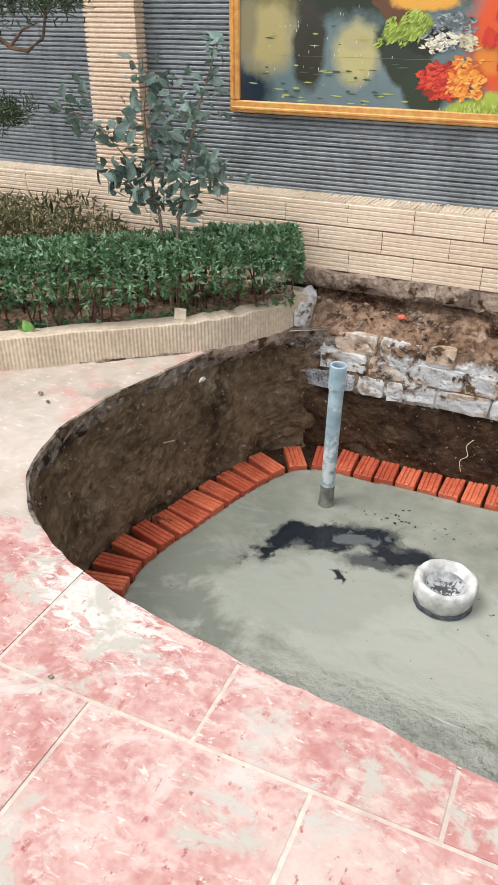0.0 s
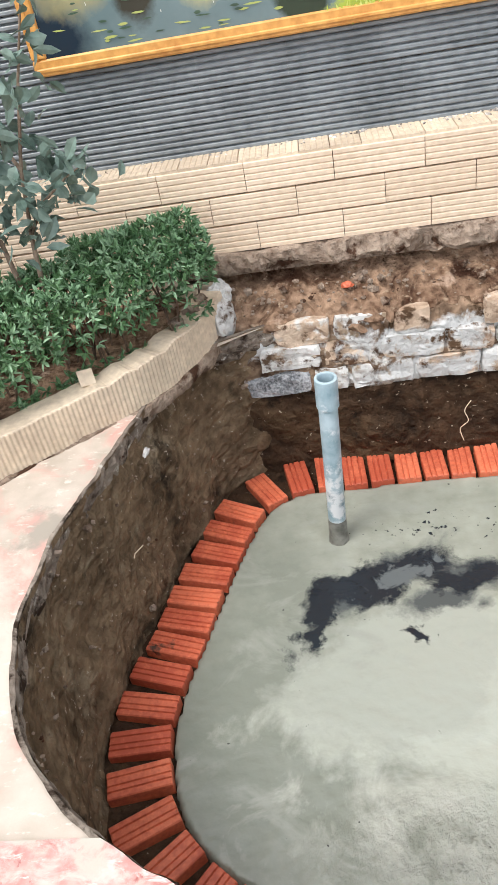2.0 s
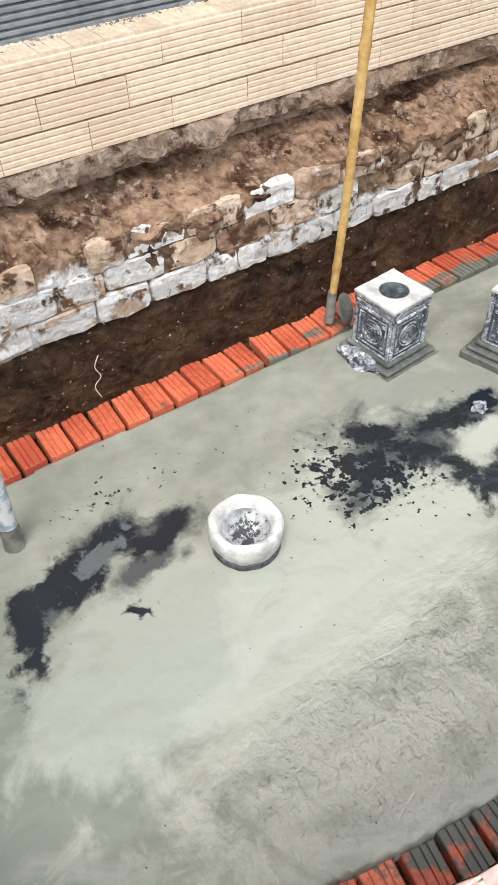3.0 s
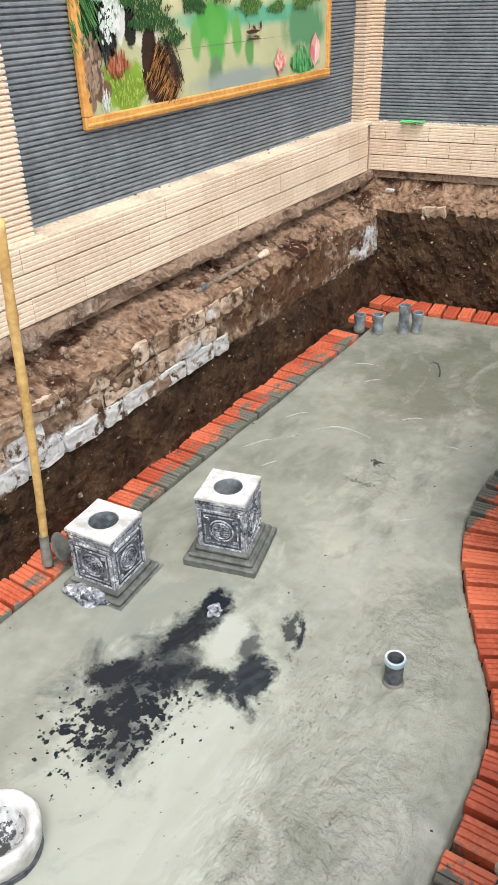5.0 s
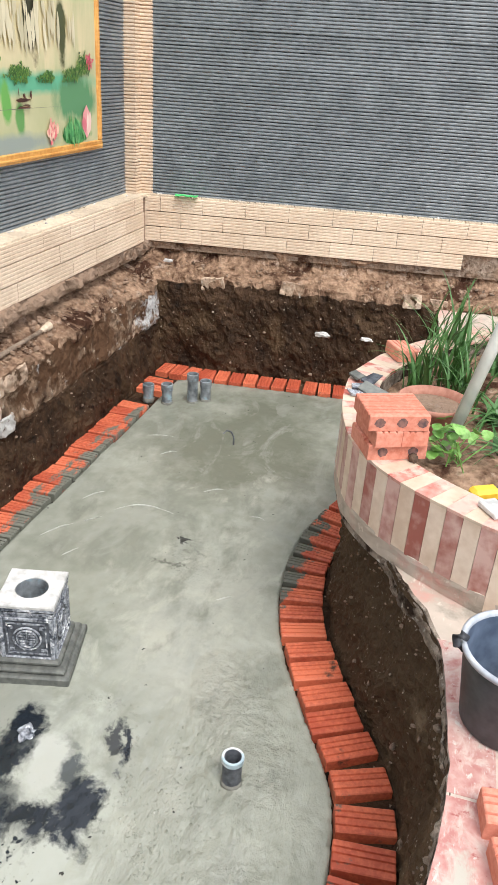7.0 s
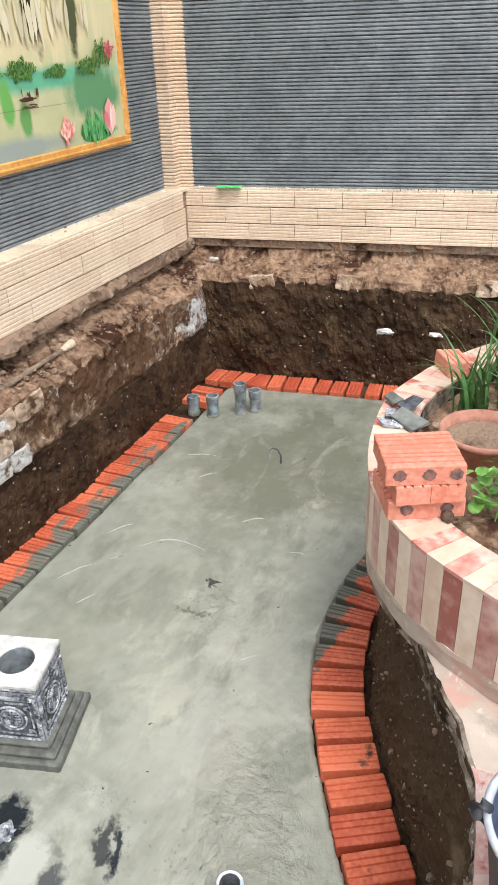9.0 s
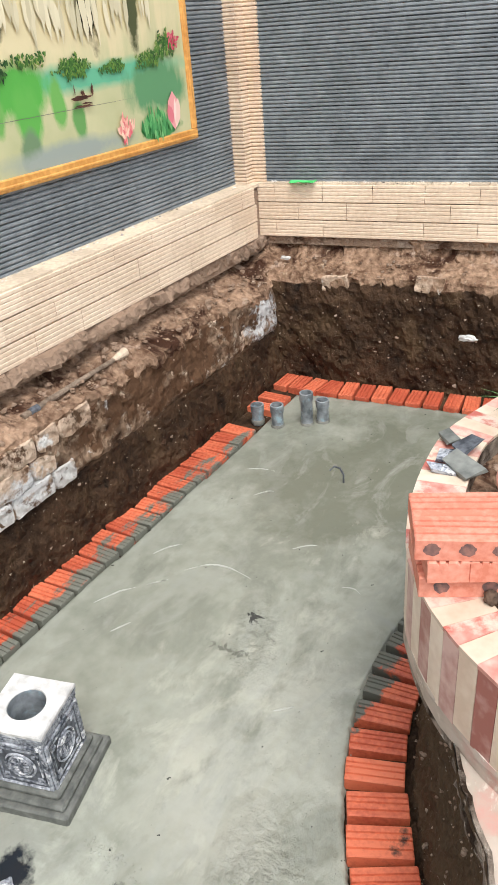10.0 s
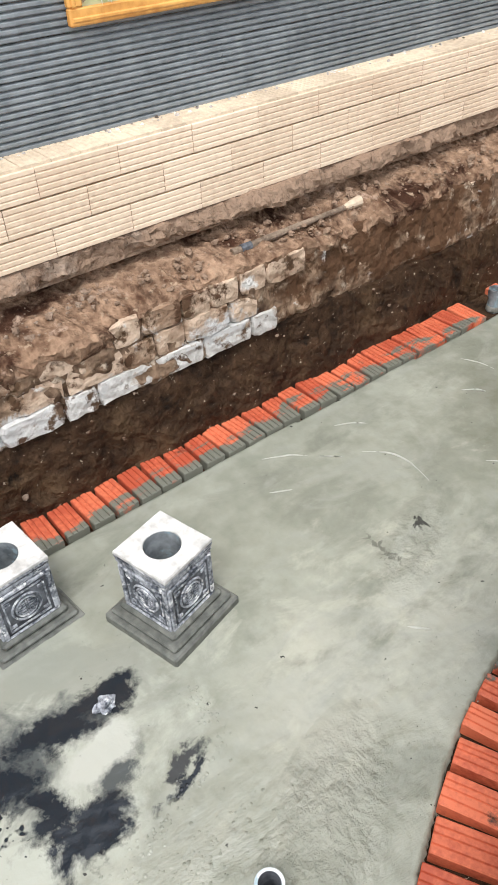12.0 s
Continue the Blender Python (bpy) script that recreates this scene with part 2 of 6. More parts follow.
relief(EDGE, 60, 1.0, 0.015, detail=10)
# sheen on the slate, painted as paler streaks in its colour
overlay(SLATE, (0.28, 0.29, 0.3), 5, 0.6, 0.85, stretch=(1, 1, 3), detail=10)
# brown earth packed over the far part of the old foundation
for m in (RUBBLE, BLOCK):
    overlay(m, (0.11, 0.06, 0.034), 7, 0.5, 0.58, detail=12, where=(4.7, 0.6, 0.95, 0.3, 0, "upright"), shift=(2, 8, 4), hold=0.6)
for m in (SOIL_DAMP, SOIL_DRY, PIT_CLAY, RUBBLE, MORTAR, BLOCK, EDGE):
    m.node_tree.nodes["Principled BSDF"].inputs["Specular IOR Level"].default_value = 0.15
# wet cement left on the edging bricks, most of it along the middle of the long side
overlay(BRICK, (0.17, 0.175, 0.145), 9, 0.47, 0.55, detail=9, where=(3.3, 5.37, 1.7, 0.11, 0), stretch=(0.6, 2.0, 1), warp=0.1, curl=7, hold=0.8)
overlay(BRICK, (0.06, 0.035, 0.025), 6, 0.63, 0.7, detail=7, shift=(2, 2, 0))
overlay(BRICK, (0.12, 0.12, 0.1), 9, 0.67, 0.73, detail=10, where=(1.1, 3.38, 1.3, 0.26, 0))
overlay(BRICK, (0.13, 0.135, 0.11), 9, 0.5, 0.56, detail=10, where=(3.75, 3.93, 0.62, 0.13, 0), warp=0.08, curl=8)
# pale settled film, dark pigment stains and wet sheen painted into the slab's colour
overlay(CONCRETE, (0.225, 0.237, 0.2), 2.6, 0.55, 0.72, detail=9, stretch=(1, 2.0, 1), shift=(5, 1, 0), distort=0.6)
# darker west edge: wetness and the dark wall's reflection, put into the colour
overlay(CONCRETE, (0.215, 0.232, 0.195), 1.5, 0.46, 0.7, detail=6, where=(-0.1, 4.5, 0.55, 0.9, 0), shift=(9, 1, 0))
# darker towards the far end
overlay(CONCRETE, (0.17, 0.18, 0.14), 1.5, 0.5, 0.72, detail=6, where=(5.0, 4.5, 1.2, 0.9, 0), shift=(9, 5, 0))
# paler right part: wetness and reflection at this angle, put into the colour
overlay(CONCRETE, (0.37, 0.378, 0.325), 1.6, 0.52, 0.78, detail=6, where=(3.0, 4.25, 1.0, 0.45, 0), shift=(2, 2, 0))
# paler south area: sky reflections painted into the colour
overlay(CONCRETE, (0.42, 0.43, 0.38), 3.2, 0.52, 0.68, detail=12, where=(0.8, 3.72, 1.0, 0.36, -8), shift=(2, 7, 0), distort=1.0)
# mottled tone and a dark rough mark
overlay(CONCRETE, (0.22, 0.232, 0.193), 3.2, 0.55, 0.7, detail=11, where=(3.6, 4.6, 2.0, 0.9, 0), stretch=(0.8, 1.3, 1), shift=(4, 9, 0), distort=0.3, hold=0.3)
overlay(CONCRETE, (0.42, 0.425, 0.36), 4.5, 0.6, 0.76, detail=9, where=(3.1, 4.3, 1.4, 0.6, 0), stretch=(0.8, 1.3, 1), shift=(1, 3, 0), distort=0.3, hold=0.4)
overlay(CONCRETE, (0.17, 0.178, 0.148), 17, 0.6, 0.76, detail=12, where=(3.5, 4.46, 0.26, 0.11, 20), shift=(5, 3, 0), distort=0.3, hold=0.4, warp=0.08)
# pale film that settled inside a sharp shoreline
overlay(CONCRETE, (0.4, 0.42, 0.365), 2.2, 0.48, 0.6, detail=12, where=(1.15, 4.42, 1.2, 0.46, 8), rough=0.14, distort=0.3, hold=1.6, warp=0.2, curl=3.5)
overlay(CONCRETE, (0.345, 0.365, 0.318), 2.2, 0.46, 0.64, detail=12, where=(0.38, 4.46, 0.42, 0.3, 30), distort=0.3, hold=1.6, shift=(3, 0, 0), warp=0.2, curl=3.5)
overlay(CONCRETE, (0.27, 0.285, 0.245), 3.0, 0.56, 0.66, detail=9, where=(2.05, 4.85, 0.6, 0.2, -20), shift=(0, 3, 0), distort=1.0)
overlay(CONCRETE, (0.3, 0.315, 0.275), 2.0, 0.54, 0.7, detail=9, stretch=(1, 1.8, 1), shift=(2, 5, 0), distort=1.2)
# black pigment: a crescent, and a broader speckled patch
INK, INK_THIN = (0.012, 0.017, 0.024), (0.075, 0.085, 0.085)
for x, y, rx, ry, turn in ((0.28, 4.84, 0.3, 0.11, 35), (0.52, 4.72, 0.17, 0.07, 15), (0.64, 4.85, 0.2, 0.09, 10), (1.64, 4.68, 0.32, 0.22, -35), (1.95, 4.64, 0.24, 0.1, 5), (1.42, 4.56, 0.16, 0.14, 0), (2.02, 4.42, 0.16, 0.06, 40)):
    overlay(CONCRETE, INK_THIN, 4.2, 0.46, 0.72, detail=14, where=(x, y, rx, ry, turn), shift=(x, y, 0), distort=0.5, hold=1.2, warp=0.14)
for x, y, rx, ry, turn in ((0.06, 4.66, 0.16, 0.055, 62), (0.2, 4.83, 0.2, 0.085, 42), (0.4, 4.9, 0.24, 0.1, 6), (0.3, 4.8, 0.14, 0.08, 30), (0.64, 4.85, 0.18, 0.08, 10), (0.41, 4.567, 0.05, 0.035, 0), (2.14, 4.66, 0.14, 0.085, 20), (1.95, 4.66, 0.16, 0.06, 0),
                           (1.64, 4.82, 0.15, 0.055, -38), (1.74, 4.6, 0.14, 0.08, -40), (1.79, 4.42, 0.17, 0.075, -62), (1.88, 4.29, 0.15, 0.075, 12), (2.18, 4.255, 0.14, 0.032, 22)):
    overlay(CONCRETE, INK, 6, 0.47, 0.64, detail=15, where=(x, y, rx, ry, turn), shift=(2, 1, 0), distort=0.4, hold=1.3, warp=0.13, curl=6)
# dark round clots and pale swirls in the patches
overlay(CONCRETE, INK, 17, 0.6, 0.66, detail=2, where=(1.5, 4.65, 0.3, 0.22, -30), shift=(4, 6, 0), hold=0.8, warp=0.1)
overlay(CONCRETE, INK, 24, 0.64, 0.69, detail=2, where=(1.45, 4.62, 0.34, 0.26, -20), shift=(9, 6, 0), hold=0.7)
overlay(CONCRETE, INK, 30, 0.68, 0.71, detail=3, where=(0.55, 5.12, 0.4, 0.12, 0), shift=(1, 6, 0), hold=0.35)
overlay(CONCRETE, (0.11, 0.125, 0.13), 9, 0.63, 0.72, detail=12, where=(0.4, 4.87, 0.3, 0.07, 20), shift=(7, 2, 0), distort=1.5)
overlay(CONCRETE, (0.44, 0.455, 0.41), 4.0, 0.54, 0.66, detail=9, where=(2.0, 4.5, 0.2, 0.09, 20), shift=(2, 1, 0), distort=0.2)
overlay(CONCRETE, (0.05, 0.054, 0.056), 9, 0.64, 0.74, detail=12, where=(2.2, 4.3, 0.2, 0.05, 30), shift=(3, 6, 0), distort=1.0)
overlay(CONCRETE, (0.06, 0.062, 0.056), 16, 0.64, 0.7, detail=9, where=(3.58, 4.52, 0.09, 0.05, 50), shift=(1, 3, 0), distort=1.0)
overlay(CONCRETE, (0.16, 0.165, 0.14), 24, 0.7, 0.8, detail=9, where=(3.35, 4.52, 0.22, 0.07, 90), shift=(4, 3, 0), distort=1.0)
overlay(CONCRETE, (0.05, 0.05, 0.046), 22, 0.71, 0.73, detail=3, shift=(6, 3, 0))
relief(CONCRETE, 19, 1.0, 0.04, where=(0.95, 3.76, 0.95, 0.27, -4), stretch=(1.5, 1, 1), detail=7, distort=0.15)
relief(CONCRETE, 5, 0.9, 0.04, where=(1.6, 3.78, 1.5, 0.42, 0), stretch=(1, 1.8, 1), detail=5, distort=0.2)
relief(CONCRETE, 15, 0.9, 0.035, where=(2.42, 3.86, 0.42, 0.17, 30), stretch=(1.4, 1, 1), detail=7, distort=0.15)
relief(CONCRETE, 13, 0.9, 0.03, where=(3.45, 4.45, 0.3, 0.13, 25), detail=7, distort=0.2)
relief(CONCRETE, 7, 0.4, 0.007, stretch=(1, 1.4, 1), detail=7, distort=0.4)

# ---- building helpers ----
def mesh_object(name, verts, faces, mat, parent=None, label="", smooth=False):
    me = bpy.data.meshes.new(name)
    me.from_pydata([tuple(v) for v in verts], [], [tuple(f) for f in faces])
    me.materials.append(mat)
    if smooth:
        me.shade_smooth()
    ob = new(name, me)
    if parent:
        ob.parent = parent
    if label:
        tagged(ob, label)
    return ob


def part(name, bm, mat, parent=None, label="", smooth=False):
    me = bpy.data.meshes.new(name)
    bm.to_mesh(me)
    bm.free()
    me.materials.append(mat)
    if smooth:
        me.shade_smooth()
    ob = new(name, me)
    if parent:
        ob.parent = parent
    if label:
        tagged(ob, label)
    return ob


def empty(name, x, y, z, label, category, group="", kind="", turn=0):
    ob = new(name)
    ob.empty_display_size = 0.1
    ob.matrix_world = pose(x, y, z, 0, 0, turn)
    return tagged(ob, label, category, group, kind)


def shared(name, me, m, parent):
    ob = new(name, me)
    ob.parent = parent
    ob.matrix_basis = m
    return ob


def spline(pts, step=0.04, closed=False):
    """Catmull-Rom curve through plan points, resampled at even steps."""
    p = [np.array(q, float) for q in pts]
    n = len(p)
    out = []
    for i in range(n if closed else n - 1):
        a, b, c, d = (p[(i + k) % n] if closed else p[min(max(i + k, 0), n - 1)] for k in (-1, 0, 1, 2))
        for t in np.linspace(0, 1, 24, endpoint=False):
            out.append(0.5 * (2 * b + (c - a) * t + (2 * a - 5 * b + 4 * c - d) * t * t + (3 * b - a - 3 * c + d) * t ** 3))
    out.append(p[0] if closed else p[-1])
    out = np.array(out)
    s = np.concatenate([[0], np.cumsum(np.linalg.norm(np.diff(out, axis=0), axis=1))])
    k = max(2, int(round(s[-1] / step)))
    u = np.linspace(0, s[-1], k + 1)
    res = np.stack([np.interp(u, s, out[:, i]) for i in range(out.shape[1])], 1)
    return res[:-1] if closed else res


def normals(c, closed=False):
    """Left-hand unit normals of a plan curve."""
    if closed:
        d = np.roll(c, -1, 0) - np.roll(c, 1, 0)
    else:
        d = np.gradient(c, axis=0)
    d = d / np.linalg.norm(d, axis=1)[:, None]
    return np.stack([-d[:, 1], d[:, 0]], 1)


def rough(p, f, seed=0.0):
    return noise.fractal(Vector((p[0] * f + seed, p[1] * f - seed, p[2] * f + 2 * seed)), 1.0, 2.0, 4)


def grid_faces(rows, cols, wrap=False):
    f = []
    for i in range(rows - 1):
        for j in range(cols if wrap else cols - 1):
            k = (j + 1) % cols
            f.append((i * cols + j, i * cols + k, (i + 1) * cols + k, (i + 1) * cols + j))
    return f


def ribbed(name, plan, z0, z1, mat, pitch=0.0243, proud=0.011, parent=None):
    """A wall face with horizontal ribs along a plan polyline, ribs to the right of its direction."""
    plan = np.array(plan, float)
    nrm = -normals(plan)
    if len(plan) > 2:
        for i in range(1, len(plan) - 1):
            a, b = plan[i] - plan[i - 1], plan[i + 1] - plan[i]
            na, nb = np.array((a[1], -a[0])) / np.linalg.norm(a), np.array((b[1], -b[0])) / np.linalg.norm(b)
            nrm[i] = (na + nb) / (1 + na @ nb)
    prof = []
    z, k = z0, 0
    while z < z1 - 0.001:
        k += 1
        prof += [(-0.006 if k % 5 == 1 else -0.001, z), (-0.001, z + pitch * 0.08), (proud * 0.85, z + pitch * 0.22), (proud, z + pitch * 0.3), (proud, z + pitch * 0.7), (proud * 0.85, z + pitch * 0.8)]
        z += pitch
    prof.append((0, z))
    v = [(p[0] + n[0] * d, p[1] + n[1] * d, zz) for d, zz in prof for p, n in zip(plan, nrm)]
    return mesh_object(name, v, grid_faces(len(prof), len(plan)), mat, parent)


def box(bm, x0, y0, z0, x1, y1, z1, bevel=0.0):
    r = bmesh.ops.create_cube(bm, size=1)
    vs = r["verts"]
    for v in vs:
        v.co = Vector(((x0 + x1) / 2 + v.co.x * (x1 - x0), (y0 + y1) / 2 + v.co.y * (y1 - y0), (z0 + z1) / 2 + v.co.z * (z1 - z0)))
    if bevel:
        es = list({e for v in vs for e in v.link_edges})
        bmesh.ops.bevel(bm, geom=es, offset=bevel, segments=1, affect="EDGES")


def lathe(prof, seg=32, cx=0.0, cy=0.0, wobble=0.0):
    v = []
    for i, (r, z) in enumerate(prof):
        for k in range(seg):
            a = 2 * math.pi * k / seg
            q = r * (1 + wobble * rough((math.cos(a) * 3, math.sin(a) * 3, z * 12), 1.0))
            v.append((cx + q * math.cos(a), cy + q * math.sin(a), z))
    return v, grid_faces(len(prof), seg, True)


def tube(pts, radii, seg=10):
    """A round bar through points."""
    pts = [Vector(p) for p in pts]
    v = []
    for i, p in enumerate(pts):
        d = (pts[min(i + 1, len(pts) - 1)] - pts[max(i - 1, 0)]).normalized()
        u = d.orthogonal().normalized()
        w = d.cross(u)
        r = radii[i] if isinstance(radii, (list, tuple)) else radii
        for k in range(seg):
            a = 2 * math.pi * k / seg
            v.append(p + r * (math.cos(a) * u + math.sin(a) * w))
    f = grid_faces(len(pts), seg, True)
    f += [tuple(range(seg))[::-1], tuple(range((len(pts) - 1) * seg, len(pts) * seg))]
    return v, f


# ---- plan of the pond ----
PAVE_Z = 0.745
INNER = spline([(5.5, 5.375), (4.9, 5.37), (4.0, 5.385), (2.0, 5.4), (0.3, 5.41), (-0.06, 5.36), (-0.2, 5.15), (-0.34, 4.68), (-0.43, 4.3),
                (-0.38, 3.97), (-0.15, 3.75), (0.35, 3.57), (1.0, 3.45), (1.7, 3.405), (2.2, 3.445), (2.54, 3.61), (2.95, 3.81),
                (3.4, 3.92), (3.95, 3.89), (4.8, 3.62), (5.85, 3.42), (5.95, 3.6), (5.9, 4.15), (5.845, 4.7), (5.785, 5.2), (5.765, 5.33), (5.72, 5.37)], 0.02, True)
OUT = -normals(INNER, True)


def offset(d):
    return INNER + OUT * d


# slab of fresh concrete, slightly uneven
nx, ny = 640, 250
xs, ys = np.linspace(-1.0, 6.7, nx), np.linspace(3.0, 5.85, ny)
v = []
for y in ys:
    for x in xs:
        rougher = math.exp(-((x - 1.1) / 0.9) ** 2 - ((y - 3.72) / 0.3) ** 2) + 0.7 * math.exp(-((x - 2.5) / 0.5) ** 2 - ((y - 3.9) / 0.25) ** 2)
        z = 0.005 * rough((x, y, 0), 1.6) + (0.002 + 0.005 * rougher) * rough((x, y * 1.6, 0), 9, 3) + (0.0012 + 0.008 * rougher) * rough((x, y * 1.5, 0), 30, 7)
        v.append((x, y, z))
flat_xy = np.array(v)[:, :2]
for c0 in range(0, len(v), 4000):
    part_xy = flat_xy[c0:c0 + 4000]
    near = np.argmin(((part_xy[:, None, :] - INNER[None, ::2, :]) ** 2).sum(2), axis=1) * 2
    side = ((part_xy - INNER[near]) * OUT[near]).sum(1)
    for k in np.nonzero(side > 0.004)[0]:
        v[c0 + k] = (v[c0 + k][0], v[c0 + k][1], v[c0 + k][2] - 0.07)
slab = mesh_object("pond_floor", v, [f for f in grid_faces(ny, nx)], CONCRETE, smooth=True)
# crumbs and trowel ridges left on the slab
cr = random.Random(12)
bm = bmesh.new()
shore = spline([(2.36, 4.5), (2.33, 4.31), (2.04, 4.2), (1.76, 4.04), (1.53, 3.98), (1.39, 4.02), (1.12, 3.97)], 0.02, False)
for i in range(1500):
    if i < 420:
        c = shore[cr.randrange(len(shore))]
        x, y = c[0] + cr.gauss(0.012, 0.02), c[1] + cr.gauss(-0.012, 0.02)
        r = cr.uniform(0.002, 0.008)
    elif i < 900:
        x, y = cr.gauss(1.95, 0.16), cr.gauss(3.98, 0.09)
        r = cr.uniform(0.002, 0.007)
    elif i < 1200:
        x, y = cr.gauss(2.9, 0.35), cr.gauss(4.0, 0.12)
        r = cr.uniform(0.002, 0.005)
    else:
        x, y = cr.uniform(0.6, 4.6), cr.uniform(3.95, 5.3)
        r = cr.uniform(0.0015, 0.005)
    vs = bmesh.ops.create_icosphere(bm, subdivisions=1, radius=r)["verts"] if i < 260 else bmesh.ops.create_cone(bm, segments=5, radius1=r, radius2=r * 0.5, depth=r * 0.7)["verts"]
    for w in vs:
        w.co = Vector((w.co.x * cr.uniform(0.8, 1.5) + x, w.co.y * cr.uniform(0.8, 1.3) + y, w.co.z * 0.6 + 0.004 * rough((x, y, 0), 1.6)))
crumbs = part("crumbs", bm, CONCRETE, slab)
tagged(crumbs, "small crumbs of wet cement", kind="stuff")
# ridges are paler than the slab: their wet highlights are in the colour
RIDGE = material("cement_ridge_highlight", (0.34, 0.35, 0.31), (0.5, 0.51, 0.47), 30, 6, 0.3, 0.3, 0.003)
for pts in (((4.69, 5.22), (4.74, 5.12), (4.75, 5.03)), ((4.47, 5.02), (4.53, 4.97), (4.55, 4.93)), ((3.77, 5.24), (3.86, 5.19), (3.92, 5.12)), ((3.73, 5.01), (3.81, 4.93), (3.84, 4.82), (3.81, 4.67)),
            ((3.34, 5.28), (3.45, 5.22), (3.52, 5.16)), ((3.56, 5.12), (3.64, 5.04)), ((4.11, 4.59), (4.17, 4.52), (4.19, 4.46)), ((3.22, 5.08), (3.31, 5.03)), ((3.94, 4.24), (3.95, 4.18), (3.91, 4.12)),
            ((3.14, 4.2), (3.2, 4.13)), ((1.12, 3.97), (1.04, 3.97), (0.94, 3.99)), ((0.8, 3.6), (0.74, 3.58), (0.69, 3.56))):
    cv = spline(list(pts), 0.012, False) if len(pts) > 2 else np.linspace(pts[0], pts[1], 10)
    m = len(cv)
    vv, ff = tube([(p[0], p[1], -0.0005 + 0.003 * rough((p[0], p[1], 0), 14)) for p in cv], [0.0015 + 0.0035 * math.sin(math.pi * k / (m - 1)) for k in range(m)], 6)
    mesh_object("trowel_ridge", vv, ff, RIDGE, slab, smooth=True)
tagged(slab, "wet grey-green concrete pond floor with black pigment stains", "floor", kind="structure")

# dug side of the pit under the paving
k0, k1 = int(np.argmin(np.hypot(INNER[:, 0] - 0.02, INNER[:, 1] - 5.385))), int(np.argmin(np.hypot(INNER[:, 0] - 5.0, INNER[:, 1] - 3.57)))
TOP, v = [], []
levels = [0.742 - 0.762 * k / 36 for k in range(37)]
curve = INNER[k0:k1 + 1:1]
outw = OUT[k0:k1 + 1]
for i, z in enumerate(levels):
    for p, o in zip(curve, outw):
        d = 0.268 - 0.1 * max(0.0, (0.4 - z)) + (0.0 if i < 2 else 0.018)
        if p[1] < 3.9:
            d -= 0.06 * math.exp(-((p[0] - 0.95) / 0.6) ** 2) * min(1.0, max(0.0, z / 0.5))
        d += 0.03 * rough((p[0], p[1], z), 3.2) * (0.4 if i < 2 else 1) + 0.016 * rough((p[0], p[1], z), 11, 5) * (0.5 if i < 2 else 1) + (0.009 * rough((p[0], p[1], z), 34, 2) + 0.006 * rough((p[0], p[1], z), 70, 4)) * (i > 1)
        q = p + o * d
        if i == 0:
            TOP.append(q)
        v.append((q[0], q[1], z))
pit = mesh_object("pit_side", v, grid_faces(len(levels), len(curve)), PIT_CLAY)
tagged(pit, "dark damp earth side of the dug pond pit", "earth", kind="structure")
# broken edge of the paving slab above it
v = []
EDGE_LEVELS = ((PAVE_Z + 0.001, 0.014, 0), (PAVE_Z - 0.002, 0.003, 0.3), (0.73, 0.0, 0.8), (0.715, 0.0, 1), (0.7, 0.002, 1), (0.685, 0.004, 1), (0.67, 0.008, 1), (0.655, 0.012, 1), (0.64, 0.018, 1), (0.62, 0.035, 1), (0.6, 0.06, 1))
for z, d, k in EDGE_LEVELS:
    for p, o in zip(TOP, outw):
        e = d + k * (0.012 * rough((p[0], p[1], z), 8, 2) + 0.012 * rough((p[0], p[1], z), 24, 6) + 0.008 * rough((p[0], p[1], z), 55, 3)) + 0.003 * rough((p[0], p[1], 0), 22, 2) * (k == 0)
        v.append((p[0] + o[0] * e, p[1] + o[1] * e, z + k * 0.02 * rough((p[0], p[1], 0), 9, 1) * (z < 0.7)))
rim = mesh_object("slab_edge", v, grid_faces(len(EDGE_LEVELS), len(TOP)), EDGE)
tagged(rim, "broken grey concrete edge of the paving slab", "trim", kind="structure")

# ground sheet with the hole of the pit
from mathutils.geometry import tessellate_polygon
hole = [(q[0] + o[0] * 0.012, q[1] + o[1] * 0.012) for q, o in list(zip(TOP, outw))[::3]] + [(6.4, 3.4), (6.4, 5.85), (-0.22, 5.85), (-0.3, 5.5)]
rect = [(-60, -60), (60, -60), (60, 60), (-60, 60)]
loops = [[Vector((x, y, 0)) for x, y in rect], [Vector((x, y, 0)) for x, y in hole]]
tri = tessellate_polygon(loops)
flat = [(x, y, PAVE_Z - 0.006) for x, y in rect + hole]
tri = [t if (Vector(flat[t[1]]) - Vector(flat[t[0]])).cross(Vector(flat[t[2]]) - Vector(flat[t[0]])).z > 0 else t[::-1] for t in tri]
ground = mesh_object("ground", flat, tri, SCREED)
tagged(ground, "worn pinkish cement screed of the courtyard", "ground", kind="structure")

# ---- north and east walls ----
WALL_TOP, SLATE_TOP = 3.9, 1.375 + 10 * 0.1215
def east_x(y):
    return 6.21 + 0.12 * (5.83 - y)


wall_n = empty("wall_north", 2.0, 6.1, 0.9, "long courtyard wall clad in ribbed slate and cream tiles", "wall", kind="structure")
wall_e = empty("wall_east", 6.4, 4.0, 0.9, "end courtyard wall clad in ribbed slate and cream tiles", "wall", kind="structure")
for w in (wall_n, wall_e):
    w.matrix_world = Matrix.Identity(4)
ribbed("slate_cladding", [(-9, 6.0), (6.3, 6.0)], SLATE_TOP, WALL_TOP, SLATE, parent=wall_n)
ribbed("slate_cladding", [(-9, 6.0), (-2.05, 6.0)], 1.375, SLATE_TOP, SLATE, parent=wall_n)
